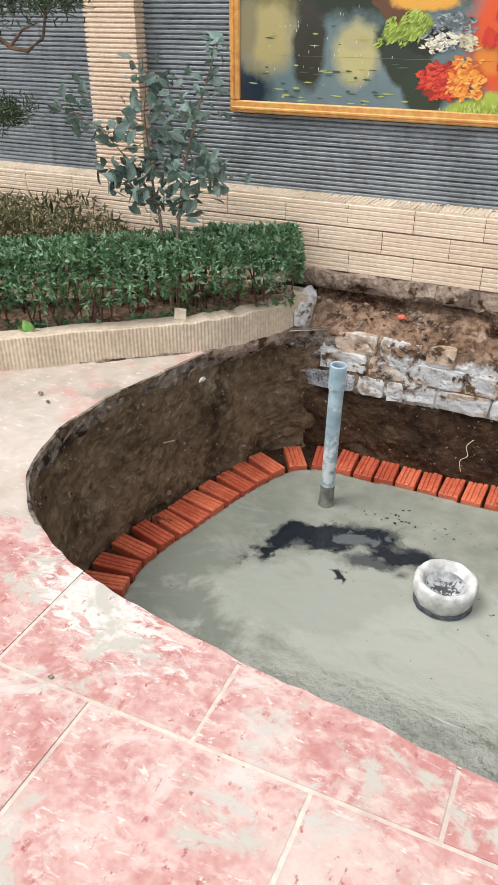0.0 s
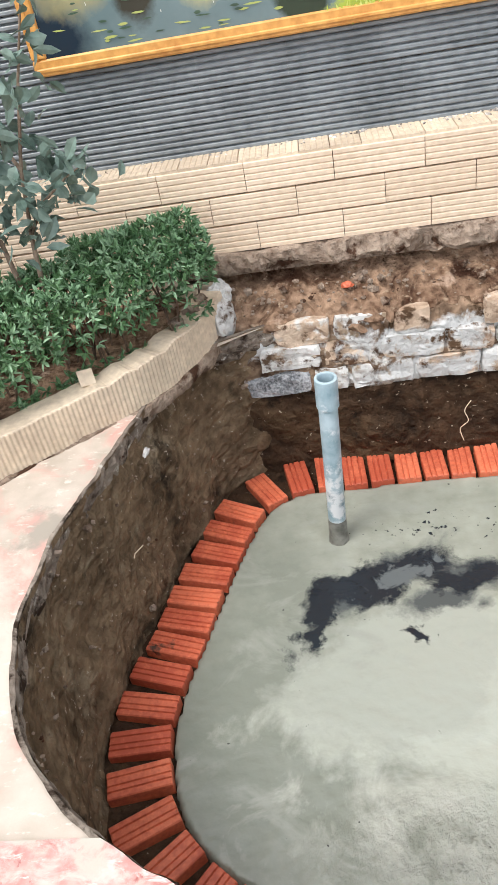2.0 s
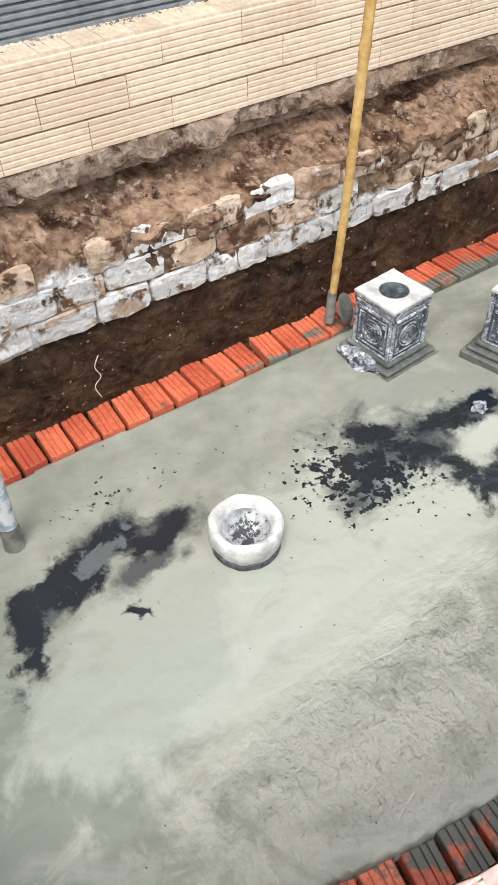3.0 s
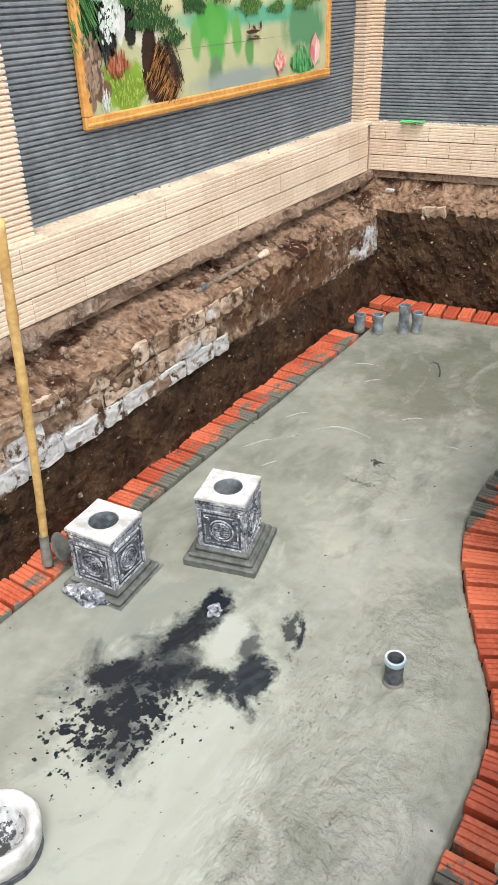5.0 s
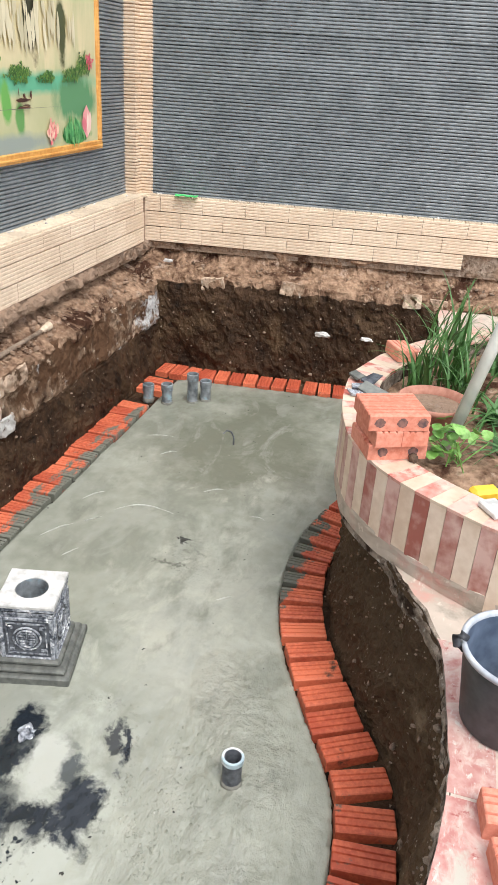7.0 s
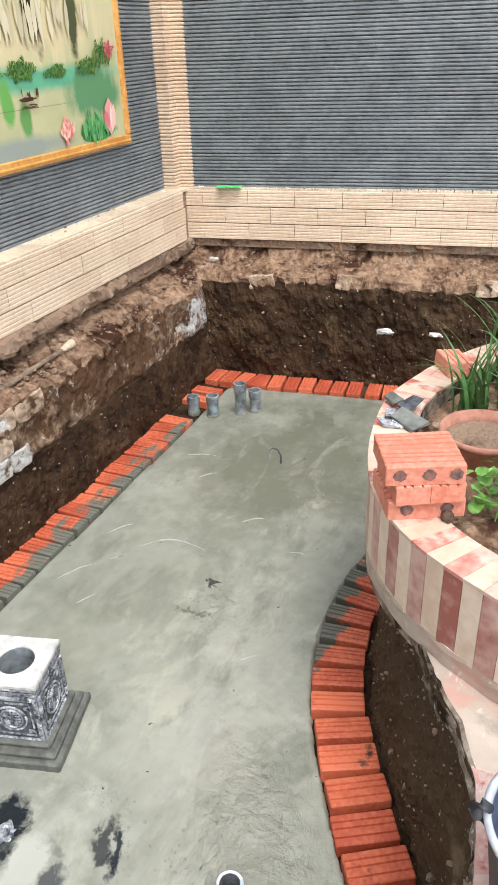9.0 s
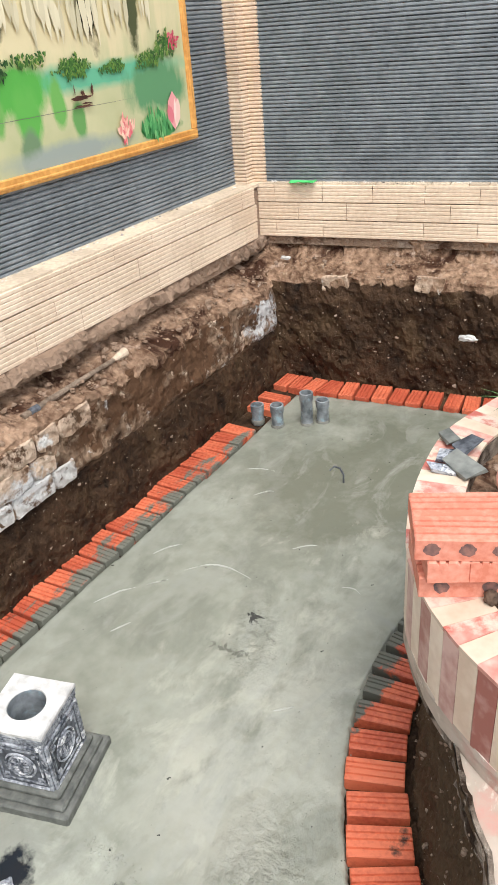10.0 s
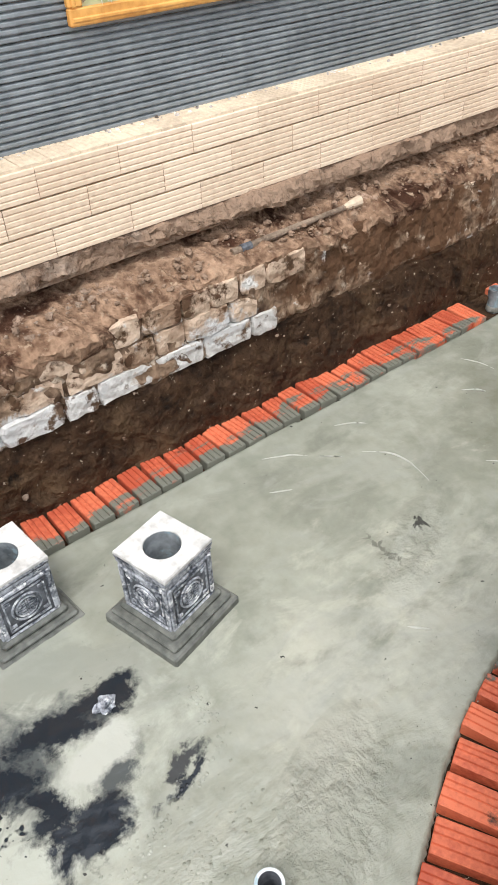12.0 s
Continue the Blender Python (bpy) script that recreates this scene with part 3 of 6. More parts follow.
ribbed("slate_cladding", [(east_x(6.0) + 0.065, 6.0), (east_x(-3) + 0.065, -3)], SLATE_TOP, WALL_TOP, SLATE, parent=wall_e)
ribbed("slate_cladding", [(east_x(2.35) + 0.065, 2.35), (east_x(-3) + 0.065, -3)], 1.375, SLATE_TOP, SLATE, parent=wall_e)
bm = bmesh.new()
box(bm, -9, 6.01, 0.0, 6.6, 6.3, WALL_TOP)
part("wall_core", bm, MORTAR, wall_n)
bm = bmesh.new()
box(bm, -9, 5.85, 0.9, 6.4, 6.005, 1.373)
part("plinth_core", bm, MORTAR, wall_n)
v = [(east_x(6) + d, 6.0, z) for d in (0.02, 0.075) for z in (0.95, 1.373)] + [(east_x(-3) + d, -3, z) for d in (0.02, 0.075) for z in (0.95, 1.373)]
mesh_object("plinth_core", v, [(0, 1, 5, 4), (2, 6, 7, 3), (1, 3, 7, 5), (0, 4, 6, 2)], MORTAR, wall_e)
v = [(east_x(6.4) + d, 6.4, z) for d in (0.085, 0.4) for z in (0, WALL_TOP)] + [(east_x(-3) + d, -3, z) for d in (0.085, 0.4) for z in (0, WALL_TOP)]
mesh_object("wall_core", v, [(0, 1, 5, 4), (2, 6, 7, 3), (1, 3, 7, 5), (0, 4, 6, 2)], MORTAR, wall_e)


def ribbed_tile(length, height=0.1195, ribs=5, mat=CREAM, groove=0.004, land=0.12, gap=0.0014):
    """A clinker tile, ribs along its length, front to -y, base at the origin."""
    p, prof = height / ribs, [(0.014, gap * 0.7)]
    for i in range(ribs):
        z = i * p
        prof += [(groove - 0.006, z + p * 0.03 + (gap * 0.7 if i == 0 else 0)), (-0.0045, z + p * land), (-0.006, z + p * (land + 0.08)), (-0.006, z + p * (0.92 - land)), (-0.0045, z + p * (1 - land)), (groove - 0.006, z + p * 0.97 - (gap * 0.7 if i == ribs - 1 else 0))]
    prof += [(0.014, height - gap * 0.7)]
    v = [(x, y, z) for y, z in prof for x in (gap * 0.5, length - gap * 0.5)]
    n = len(prof)
    f = grid_faces(n, 2)
    f += [tuple(range(0, 2 * n, 2)), tuple(range(1, 2 * n, 2))[::-1]]
    me = bpy.data.meshes.new("tile")
    me.from_pydata(v, [], [q[::-1] for q in f])
    me.materials.append(mat)
    return me


TILE, TILE_HALF = ribbed_tile(0.351, 0.1185), ribbed_tile(0.17, 0.1185)
LEDGE_TILE = ribbed_tile(0.165, 0.121, 5, CREAM_DULL, 0.003, 0.1, 0.0005)
LEDGE_SHORT = ribbed_tile(0.07, 0.12, 5, CREAM_DULL)
COURSE = 0.1215
SLATE_TILE = ribbed_tile(0.3525, 0.1215, 5, SLATE, 0.014, 0.22, 0.0004)
wob = random.Random(21)
for row in range(10):
    z = 1.375 + row * COURSE
    x = (-2.4, -2.22, -2.3)[row % 3]
    while x < 6.25:
        shared("slate_tile", SLATE_TILE, pose(x, 5.9985 + wob.uniform(-0.0012, 0.0012), z, 0, wob.uniform(-0.1, 0.1), 0), wall_n)
        x += 0.3525
    y = (6.07, 5.9, 6.0)[row % 3]
    while y > 2.6:
        shared("slate_tile", SLATE_TILE, pose(east_x(y) + 0.064 + wob.uniform(-0.001, 0.001), y, z, 0, wob.uniform(-0.1, 0.1), -90 + math.degrees(math.atan(0.12))), wall_e)
        y -= 0.35
for row in range(-2, 3):
    z = 1.01 + row * COURSE
    x = (-0.03, 0.145, -0.05)[row % 3] - 12 * 0.3525
    while x < 6.2:
        if row >= 0 or x < -0.5:
            if x + 0.3525 < 6.22:
                jig = random.uniform(-0.0015, 0.0015)
                shared("tile", TILE, pose(x, 5.835 + jig, z, 0, random.uniform(-0.15, 0.15), 0), wall_n)
            elif x + 0.17 < 6.24:
                shared("tile", TILE_HALF, pose(x, 5.835, z), wall_n)
        x += 0.3525
    y = (6.07, 5.9, 6.07)[row % 3]
    while y > 2.0 and row >= 0:
        if not (row == 0 and 2.9 < y < 3.45):
            shared("tile", TILE, pose(east_x(y) + random.uniform(-0.0015, 0.0015), y, z, 0, random.uniform(-0.15, 0.15), -90 + math.degrees(math.atan(0.12))), wall_e)
        y -= 0.35
# ledge tiles lie flat on the plinth with their ribs across
x = -4.2
while x < 6.2:
    shared("ledge_tile", LEDGE_TILE, pose(x + 0.12, 5.836, 1.376) @ Matrix(((0, 0, -1, 0), (1, 0, 0, 0), (0, -1, 0, 0), (0, 0, 0, 1))), wall_n)
    x += 0.1215
y = 5.85
while y > 2.0:
    shared("ledge_tile", LEDGE_SHORT, pose(east_x(y), y, 1.377, 0, 0, math.degrees(math.atan(0.12))) @ Matrix(((1, 0, 0, 0), (0, 0, -1, 0), (0, -1, 0, 0), (0, 0, 0, 1))), wall_e)
    y -= 0.1215
for x0, x1 in ((-1.65, -1.34), (2.25, 2.57), (6.15, 6.262), (-5.4, -5.05)):
    pil = empty("pillar", (x0 + x1) / 2, 5.95, 1.38, "cream ribbed tile pillar on the plinth", "pillar", "wall pillars", "structure")
    pil.matrix_world = Matrix.Identity(4)
    ribbed("cladding", [(x0, 6.02), (x0, 5.91), (x1, 5.91), (x1, 6.02)], 1.378, WALL_TOP, CREAM, parent=pil)
pil = empty("pillar", 0, 0, 0, "narrow cream ribbed tile pillar in the corner", "pillar", "wall pillars", "structure")
ribbed("cladding", [(6.235, 5.91), (6.25, 5.905), (6.262, 5.82), (6.33, 5.817)], 1.378, WALL_TOP, CREAM, parent=pil)
bm = bmesh.new()
LEDGE_DIRT = material("ledge_crumbs", (0.1, 0.08, 0.065), (0.75, 0.72, 0.68), 20, 9, 0.95, 0.3, 0.003, contrast=0.3)
for i in range(420):
    if i < 300:
        x, y = wob.uniform(-1.2, 6.1), 5.985 - abs(wob.gauss(0, 0.028))
        x = wob.gauss(wob.choice((0.3, 0.75, 1.2, 1.9)), 0.14) if i % 3 == 0 else x
    else:
        y = wob.uniform(3.2, 5.8)
        x = east_x(y) + 0.055 - abs(wob.gauss(0, 0.016))
    r = wob.uniform(0.0025, 0.006) if wob.random() < 0.85 else wob.uniform(0.006, 0.012)
    for w in bmesh.ops.create_cone(bm, segments=5, radius1=r, radius2=r * 0.45, depth=r * 0.9, cap_ends=True)["verts"]:
        w.co = Vector((w.co.x * wob.uniform(0.8, 1.7) + x, w.co.y + y, w.co.z + 1.382 + r * 0.4))
tagged(part("ledge_crumbs", bm, LEDGE_DIRT), "pale crumbs of mortar and dirt along the tiled ledge", "debris", kind="stuff")
# ---- dug banks under the walls ----
def bank(name, profile, path_len, place, mats, amp=0.03, step=0.035):
    """A broken bank: profile of (distance from the wall, height), swept along the wall."""
    n = int(path_len / step)
    dense = []
    for (a, b) in zip(profile[:-1], profile[1:]):
        k = max(1, int(math.hypot(b[0] - a[0], b[1] - a[1]) / 0.03))
        dense += [(a[0] + (b[0] - a[0]) * t / k, a[1] + (b[1] - a[1]) * t / k) for t in range(k)]
    dense.append(profile[-1])
    v = []
    for d, z in dense:
        for i in range(n + 1):
            u = path_len * i / n
            fade = 0.15 if z > 1.0 or z < 0.0 else 1.0
            dd = d + fade * (amp * 1.3 * rough((u, z, d), 2.6) + amp * 0.7 * rough((u, z, d), 9, 4) + 0.45 * amp * rough((u, z, d), 26, 8))
            zz = z + fade * (amp * 0.7 * rough((u, d, z), 3.1, 9) + amp * 0.4 * rough((u, d, z), 13, 6))
            v.append(place(u, dd, zz))
    return mesh_object(name, v, grid_faces(len(dense), n + 1), mats)


def north(u, d, z):
    return (-0.32 + u, 5.83 - d, z)


def east(u, d, z):
    y = 5.9 - u
    return (east_x(y) - d, y, z)


north_len = 6.75
b = bank("mortar_footing", [(-0.03, 1.02), (0.004, 1.0), (0.014, 0.97), (0.016, 0.94), (0.004, 0.92), (-0.04, 0.905), (-0.1, 0.9)], north_len, north, MORTAR, 0.04, 0.02)
tagged(b, "crumbling grey-brown mortar footing under the tiles", "footing", kind="structure")
b = bank("earth_ledge", [(-0.09, 0.93), (-0.085, 0.87), (-0.04, 0.845), (0.02, 0.825), (0.08, 0.795), (0.13, 0.772), (0.165, 0.75), (0.178, 0.72), (0.16, 0.66)], north_len, north, SOIL_DRY, 0.04, 0.022)
tagged(b, "dry brown soil ledge with rubble", "earth", kind="structure")
b = bank("rubble_face", [(0.14, 0.745), (0.172, 0.71), (0.178, 0.55), (0.183, 0.42), (0.16, 0.37)], north_len, north, RUBBLE, 0.024, 0.02)
tagged(b, "brown rubble and mortar face of the old foundation", "foundation", kind="structure")
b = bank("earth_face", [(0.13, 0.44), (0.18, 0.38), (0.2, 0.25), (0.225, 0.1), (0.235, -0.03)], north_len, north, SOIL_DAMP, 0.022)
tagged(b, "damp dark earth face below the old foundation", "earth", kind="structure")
east_len = 4.2
b = bank("earth_ledge", [(-0.05, 1.04), (-0.03, 1.0), (-0.055, 0.97), (-0.05, 0.93), (-0.01, 0.89), (0.05, 0.865), (0.12, 0.84), (0.18, 0.815), (0.22, 0.79), (0.225, 0.75), (0.2, 0.7)], east_len, east, SOIL_DRY, 0.04, 0.022)
tagged(b, "dry brown soil ledge under the end wall", "earth", kind="structure")
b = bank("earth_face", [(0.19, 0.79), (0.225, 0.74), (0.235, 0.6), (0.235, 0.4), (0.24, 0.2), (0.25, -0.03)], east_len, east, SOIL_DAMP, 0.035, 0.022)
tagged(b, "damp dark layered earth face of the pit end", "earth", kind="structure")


# old foundation of stone blocks set into the bank
def block_mesh(seed, lx, lz, mat, dy=0.07):
    bm = bmesh.new()
    box(bm, -lx / 2, -dy / 2, -lz / 2, lx / 2, dy / 2, lz / 2)
    bmesh.ops.subdivide_edges(bm, edges=bm.edges[:], cuts=3, use_grid_fill=True)
    for w in bm.verts:
        c = w.co
        k = Vector((abs(c.x) / (lx / 2), abs(c.y) / (dy / 2), abs(c.z) / (lz / 2)))
        near = sum(1 for a in k if a > 0.95)
        w.co = c * (1 - 0.055 * max(0, near - 1)) + Vector((0.009, 0.008, 0.008)) * rough(c, 14, seed) + Vector((0, 0.006, 0)) * rough(c, 40, seed)
    me = bpy.data.meshes.new("stone_block")
    bm.to_mesh(me)
    bm.free()
    me.materials.append(mat)
    return me


foundation = empty("foundation", 0, 0, 0, "old foundation of pale limewashed stone blocks in the bank", "foundation", kind="structure")
stones = {(m, i): block_mesh(i + 3.1, (0.27, 0.24, 0.2, 0.15)[i % 4], 0.112, BLOCK if m == 0 else LIME) for m in (0, 1) for i in range(8)}
rng = random.Random(4)
for row, z in enumerate((0.455, 0.572, 0.688)):
    x = (0.13, -0.1, -0.02)[row]
    while x < 3.75:
        i = rng.randrange(8)
        w = (0.27, 0.24, 0.2, 0.15)[i % 4]
        chance = (0.98, 0.93, 0.95)[row] if x < 2.0 else (0.96, 0.82, 0.9)[row]
        lime = rng.random() < ((0.8, 0.6, 0.3)[row] if x < 1.6 else (0.9, 0.35, 0.0)[row])
        if rng.random() < chance:
            y = (5.666, 5.67, 5.672)[row] + rng.uniform(-0.006, 0.006)
            shared("stone_block", stones[(int(lime), i)], pose(x + w / 2, y, z + rng.uniform(-0.005, 0.005), rng.uniform(-2, 2), rng.uniform(-1.2, 1.2), rng.uniform(-2, 2)), foundation)
        x += w + rng.uniform(0.006, 0.014)
for x, z in ((3.95, 0.66), (4.3, 0.68), (4.38, 0.54), (4.75, 0.6), (5.3, 0.68), (5.55, 0.5), (5.75, 0.62), (3.86, 0.52)):
    shared("stone_block", stones[(0, rng.choice((2, 3, 6, 7)))], pose(x, 5.702, z, rng.uniform(-8, 8), rng.uniform(-20, 20), rng.uniform(-8, 8)), foundation)
for x, z in ((5.62, 0.46), (5.8, 0.48), (5.68, 0.57), (5.86, 0.6), (5.74, 0.68), (5.9, 0.71), (5.55, 0.38), (5.93, 0.5)):
    shared("stone_block", stones[(0, rng.choice((1, 2, 5, 6)))], pose(x, 5.7, z, rng.uniform(-5, 5), rng.uniform(-25, 25), rng.uniform(-5, 5)), foundation)
PEBBLED = block_mesh(9.7, 0.3, 0.1, WASHED_BLOCK, 0.09)
shared("stone_block", PEBBLED, pose(-0.03, 5.665, 0.45, 0, -2, 0), foundation)
for y, z in ((5.2, 0.72), (4.55, 0.74), (4.2, 0.7), (3.6, 0.74), (3.4, 0.72), (3.2, 0.7)):
    shared("stone_block", stones[(0, rng.choice((2, 3, 6, 7)))], pose(east_x(y) - 0.2, y, z + 0.03, rng.uniform(-10, 10), rng.uniform(-10, 10), 97), foundation)

# rubble on the ledges
bm = bmesh.new()
for i in range(900):
    if rng.random() < 0.72:
        u, d = rng.uniform(0.1, 6.5), rng.betavariate(2, 2) * 0.15 + 0.01
        p = Vector(north(u, d, 0.875 - 0.72 * d + 0.006))
    else:
        u, d = rng.uniform(0.2, 3.4), rng.uniform(0.04, 0.27)
        p = Vector(east(u, d, 0.885 - 0.3 * d + 0.004))
    r = rng.uniform(0.003, 0.009) if rng.random() < 0.8 else rng.uniform(0.009, 0.022)
    g = bmesh.ops.create_icosphere(bm, subdivisions=1, radius=r)["verts"]
    sc = Vector((rng.uniform(0.7, 1.4), rng.uniform(0.7, 1.2), rng.uniform(0.5, 0.9)))
    for w in g:
        w.co = p + Vector(w.co * sc) + Vector((rng.uniform(-1, 1), rng.uniform(-1, 1), rng.uniform(-1, 1))) * r * 0.25
rub = part("rubble", bm, MORTAR)
tagged(rub, "small grey and brown stones scattered on the ledge", "rubble", kind="stuff")


# stones and grit stuck in the dug earth
bm = bmesh.new()
for i in range(900):
    k = rng.random()
    r = rng.uniform(0.002, 0.006) if rng.random() < 0.85 else rng.uniform(0.006, 0.015)
    if k < 0.68:
        q = rng.randrange(len(TOP))
        z = rng.uniform(0.08, 0.7) if rng.random() < 0.6 else rng.uniform(0.55, 0.7)
        d = -0.016 + 0.1 * max(0.0, 0.4 - z) * -1
        p = Vector((TOP[q][0] + outw[q][0] * (0.012 + d), TOP[q][1] + outw[q][1] * (0.012 + d), z))
    elif k < 0.76:
        z = rng.uniform(0.08, 0.42)
        p = Vector(north(rng.uniform(0.1, 6.4), 0.205 + 0.08 * (0.3 - z), z))
    else:
        z = rng.uniform(0.1, 0.7)
        p = Vector(east(rng.uniform(0.2, 3.4), 0.305 + 0.06 * (0.4 - z), z))
    sc = Vector((rng.uniform(0.7, 1.5), rng.uniform(0.7, 1.3), rng.uniform(0.5, 1.1)))
    for w in bmesh.ops.create_icosphere(bm, subdivisions=1, radius=r)["verts"]:
        w.co = p + Vector(w.co * sc) + Vector((rng.uniform(-1, 1), rng.uniform(-1, 1), rng.uniform(-1, 1))) * r * 0.3
grit = part("grit", bm, MORTAR)
tagged(grit, "pale grit and small stones stuck in the dug earth", "grit", kind="stuff")


# ---- brick edging round the slab ----
def brick_mesh(mat, lx=0.215, ly=0.1, h=0.06, grooves=3):
    """A pressed brick with grooves along its length, base at z 0."""
    prof = [(-ly / 2, 0.0), (-ly / 2, h - 0.004), (-ly / 2 + 0.004, h)]
    for i in range(grooves):
        c = -ly / 2 + ly * (i + 1) / (grooves + 1) + (0.004 if i == 1 else 0)
        prof += [(c - 0.004, h), (c - 0.0015, h - 0.007), (c + 0.0015, h - 0.007), (c + 0.004, h)]
    prof += [(ly / 2 - 0.004, h), (ly / 2, h - 0.004), (ly / 2, 0.0)]
    n = len(prof)
    v = [(x, y * s, z - (0.003 if s < 1 else 0) * (z > h / 2)) for x, s in ((-lx / 2, 0.97), (-lx / 2 + 0.004, 1), (lx / 2 - 0.004, 1), (lx / 2, 0.97)) for y, z in prof]
    f = [q for q in grid_faces(4, n)] + [tuple(range(n))[::-1], tuple(range(3 * n, 4 * n))]
    me = bpy.data.meshes.new("brick")
    me.from_pydata(v, [], [q[::-1] for q in f])
    me.materials.append(mat)
    return me


EDGE_BRICK, WIDE_BRICK, SLIM_BRICK, LOOSE_BRICK = brick_mesh(BRICK, 0.217, 0.103), brick_mesh(BRICK, 0.217, 0.112), brick_mesh(BRICK, 0.212, 0.095), brick_mesh(BRICK_PALE, 0.232, 0.104, 0.0625)
edging = empty("brick_edging", 0, 0, 0, "row of red grooved bricks laid round the pond floor", "edging", kind="structure")
seglen = np.linalg.norm(np.roll(INNER, -1, 0) - INNER, axis=1)
s, nxt = 0.0, 0.05
for i in range(len(INNER)):
    s += seglen[i]
    if s >= nxt:
        p, o = INNER[i], OUT[i]
        nxt = s + (0.104 if p[0] < -0.1 and 3.8 < p[1] < 5.25 else 0.1225 if p[1] < 4.0 and p[0] > 1.2 else 0.1165) + rng.uniform(-0.003, 0.004)
        a = math.degrees(math.atan2(o[1], o[0])) + rng.uniform(-3.2, 3.2)
        q = p + o * (0.113 + rng.uniform(-0.006, 0.008))
        if p[1] > 5.17 and (p[0] > 5.62 or 5.21 < p[0] < 5.37):
            continue
        slim = p[0] < -0.1 and 3.7 < p[1] < 5.3 or p[0] > 2.8 and p[1] < 4.05
        wide = 1.2 < p[0] <= 2.8 and p[1] < 4.0
        shared("brick", SLIM_BRICK if slim else WIDE_BRICK if wide else EDGE_BRICK, pose(q[0], q[1], -0.034 + rng.uniform(-0.004, 0.005), rng.uniform(-1.2, 1.2), rng.uniform(-1, 1), a), edging)
for k in range(4):
    shared("brick", EDGE_BRICK, pose(5.905 + rng.uniform(-0.008, 0.008), 5.535 - 0.117 * k, -0.032, 0, 0, rng.uniform(-3, 3) - 2 * k), edging)

v = []
for d, z in ((0.004, -0.05), (0.012, -0.032), (0.12, -0.022), (0.3, -0.01)):
    for p, o in zip(INNER, OUT):
        v.append((p[0] + o[0] * d, p[1] + o[1] * d, z + 0.006 * rough((p[0], p[1], d), 12)))
bedding = mesh_object("brick_bedding", v, grid_faces(4, len(INNER), True), SOIL_DAMP)
tagged(bedding, "dark wet earth between the edging bricks", "earth", kind="structure")

# ---- paving tiles, cut along the pit ----
paving = empty("pavement", 0, 0, 0, "red paving tiles smeared with white cement", "pavement", kind="structure")
tx, ty = np.array([q[0] for q in TOP]), np.array([q[1] for q in TOP])
sel = (ty < 3.75) & (tx < 2.75)
cx, cy = tx[sel], ty[sel]
order = np.argsort(cx)
cx, cy = cx[order], cy[order]
def cut(x):
    return 9.0 if x < cx[0] else float(np.interp(x, cx, cy)) - 0.004


grout_v, grout_f = [], []
for j in range(-5, 2):
    for i in range(-5, 5):
        a0, b0_ = (0.24 if j % 2 else -0.07) + 0.6 * i, 3.01 + 0.6 * j
        for x0, x1, y0, y1, solid in ((a0 + 0.006, a0 + 0.594, b0_ + 0.006, b0_ + 0.594, True), (a0, a0 + 0.6, b0_, b0_ + 0.6, False)):
            x1 = min(x1, 2.4)
            if x0 > 2.3 or y0 > 3.5 or x0 < -3.2:
                continue
            y1 = min(y1, 3.55)
            xs_ = np.linspace(x0, x1, 25)
            top = [max(y0 + 0.001, min(y1, cut(x))) for x in xs_]
            if max(top) < y0 + 0.02:
                continue
            ring = [(x0, y0), (x1, y0)] + [(x, t) for x, t in zip(xs_[::-1], top[::-1])]
            n = len(ring)
            if solid:
                z1, z0 = PAVE_Z + 0.0012 + 0.001 * ((i * 7 + j * 3) % 3), PAVE_Z - 0.012
                v = [(x, y, z1) for x, y in ring] + [(x, y, z0) for x, y in ring]
                mesh_object("tile", v, [tuple(range(n))] + [(k, k + n, (k + 1) % n + n, (k + 1) % n) for k in range(n)], PAVE, paving)
            else:
                base = len(grout_v)
                grout_v += [(x, y, PAVE_Z) for x, y in ring]
                grout_f.append(tuple(range(base, base + n)))
mesh_object("grout", grout_v, grout_f, JOINT, paving)

# ---- planting bed behind the curb ----
LEAF = material("hedge_leaf", (0.04, 0.115, 0.045), (0.16, 0.3, 0.13), 60, 9, 0.5, 0.0, contrast=0.9)
LEAF_YOUNG = material("young_hedge_leaf", (0.1, 0.22, 0.1), (0.34, 0.5, 0.32), 60, 9, 0.5, 0.0, contrast=0.9)
LEAF_TREE = material("grey_green_leaf", (0.04, 0.085, 0.065), (0.26, 0.36, 0.31), 30, 7, 0.45, 0.0, contrast=0.9)
LEAF_PINE = material("pine_needle", (0.015, 0.035, 0.012), (0.05, 0.085, 0.03), 60, 9, 0.6, 0.0)
LEAF_FRESH = material("fresh_green_leaf", (0.12, 0.3, 0.05), (0.3, 0.52, 0.16), 40, 9, 0.5, 0.0)
BLADE = material("strap_leaf", (0.025, 0.09, 0.02), (0.1, 0.23, 0.06), 40, 9, 0.45, 0.0, contrast=0.9)
TWIG = material("brown_twig", (0.05, 0.03, 0.02), (0.16, 0.1, 0.065), 50, 9, 0.9, 0.3, 0.003)
BARK = material("grey_bark", (0.12, 0.085, 0.06), (0.3, 0.23, 0.17), 60, 9, 0.9, 0.5, 0.003)
GRASS = material("low_groundcover", (0.07, 0.08, 0.03), (0.24, 0.22, 0.11), 60, 9, 0.9, 0.5, 0.01)

CURB = spline([(-0.22, 5.72), (-0.3, 5.46), (-0.46, 5.19), (-0.7, 4.98), (-1.0, 4.74), (-1.32, 4.48), (-2.0, 4.05), (-3.2, 3.55), (-4.5, 3.3)], 0.009)
CN = normals(CURB)
if CN[40][1] < 0:
    CN = -CN
bed = np.array([c + n * 0.1 for c, n in zip(CURB[::8], -CN[::8] * -1)])
v = []
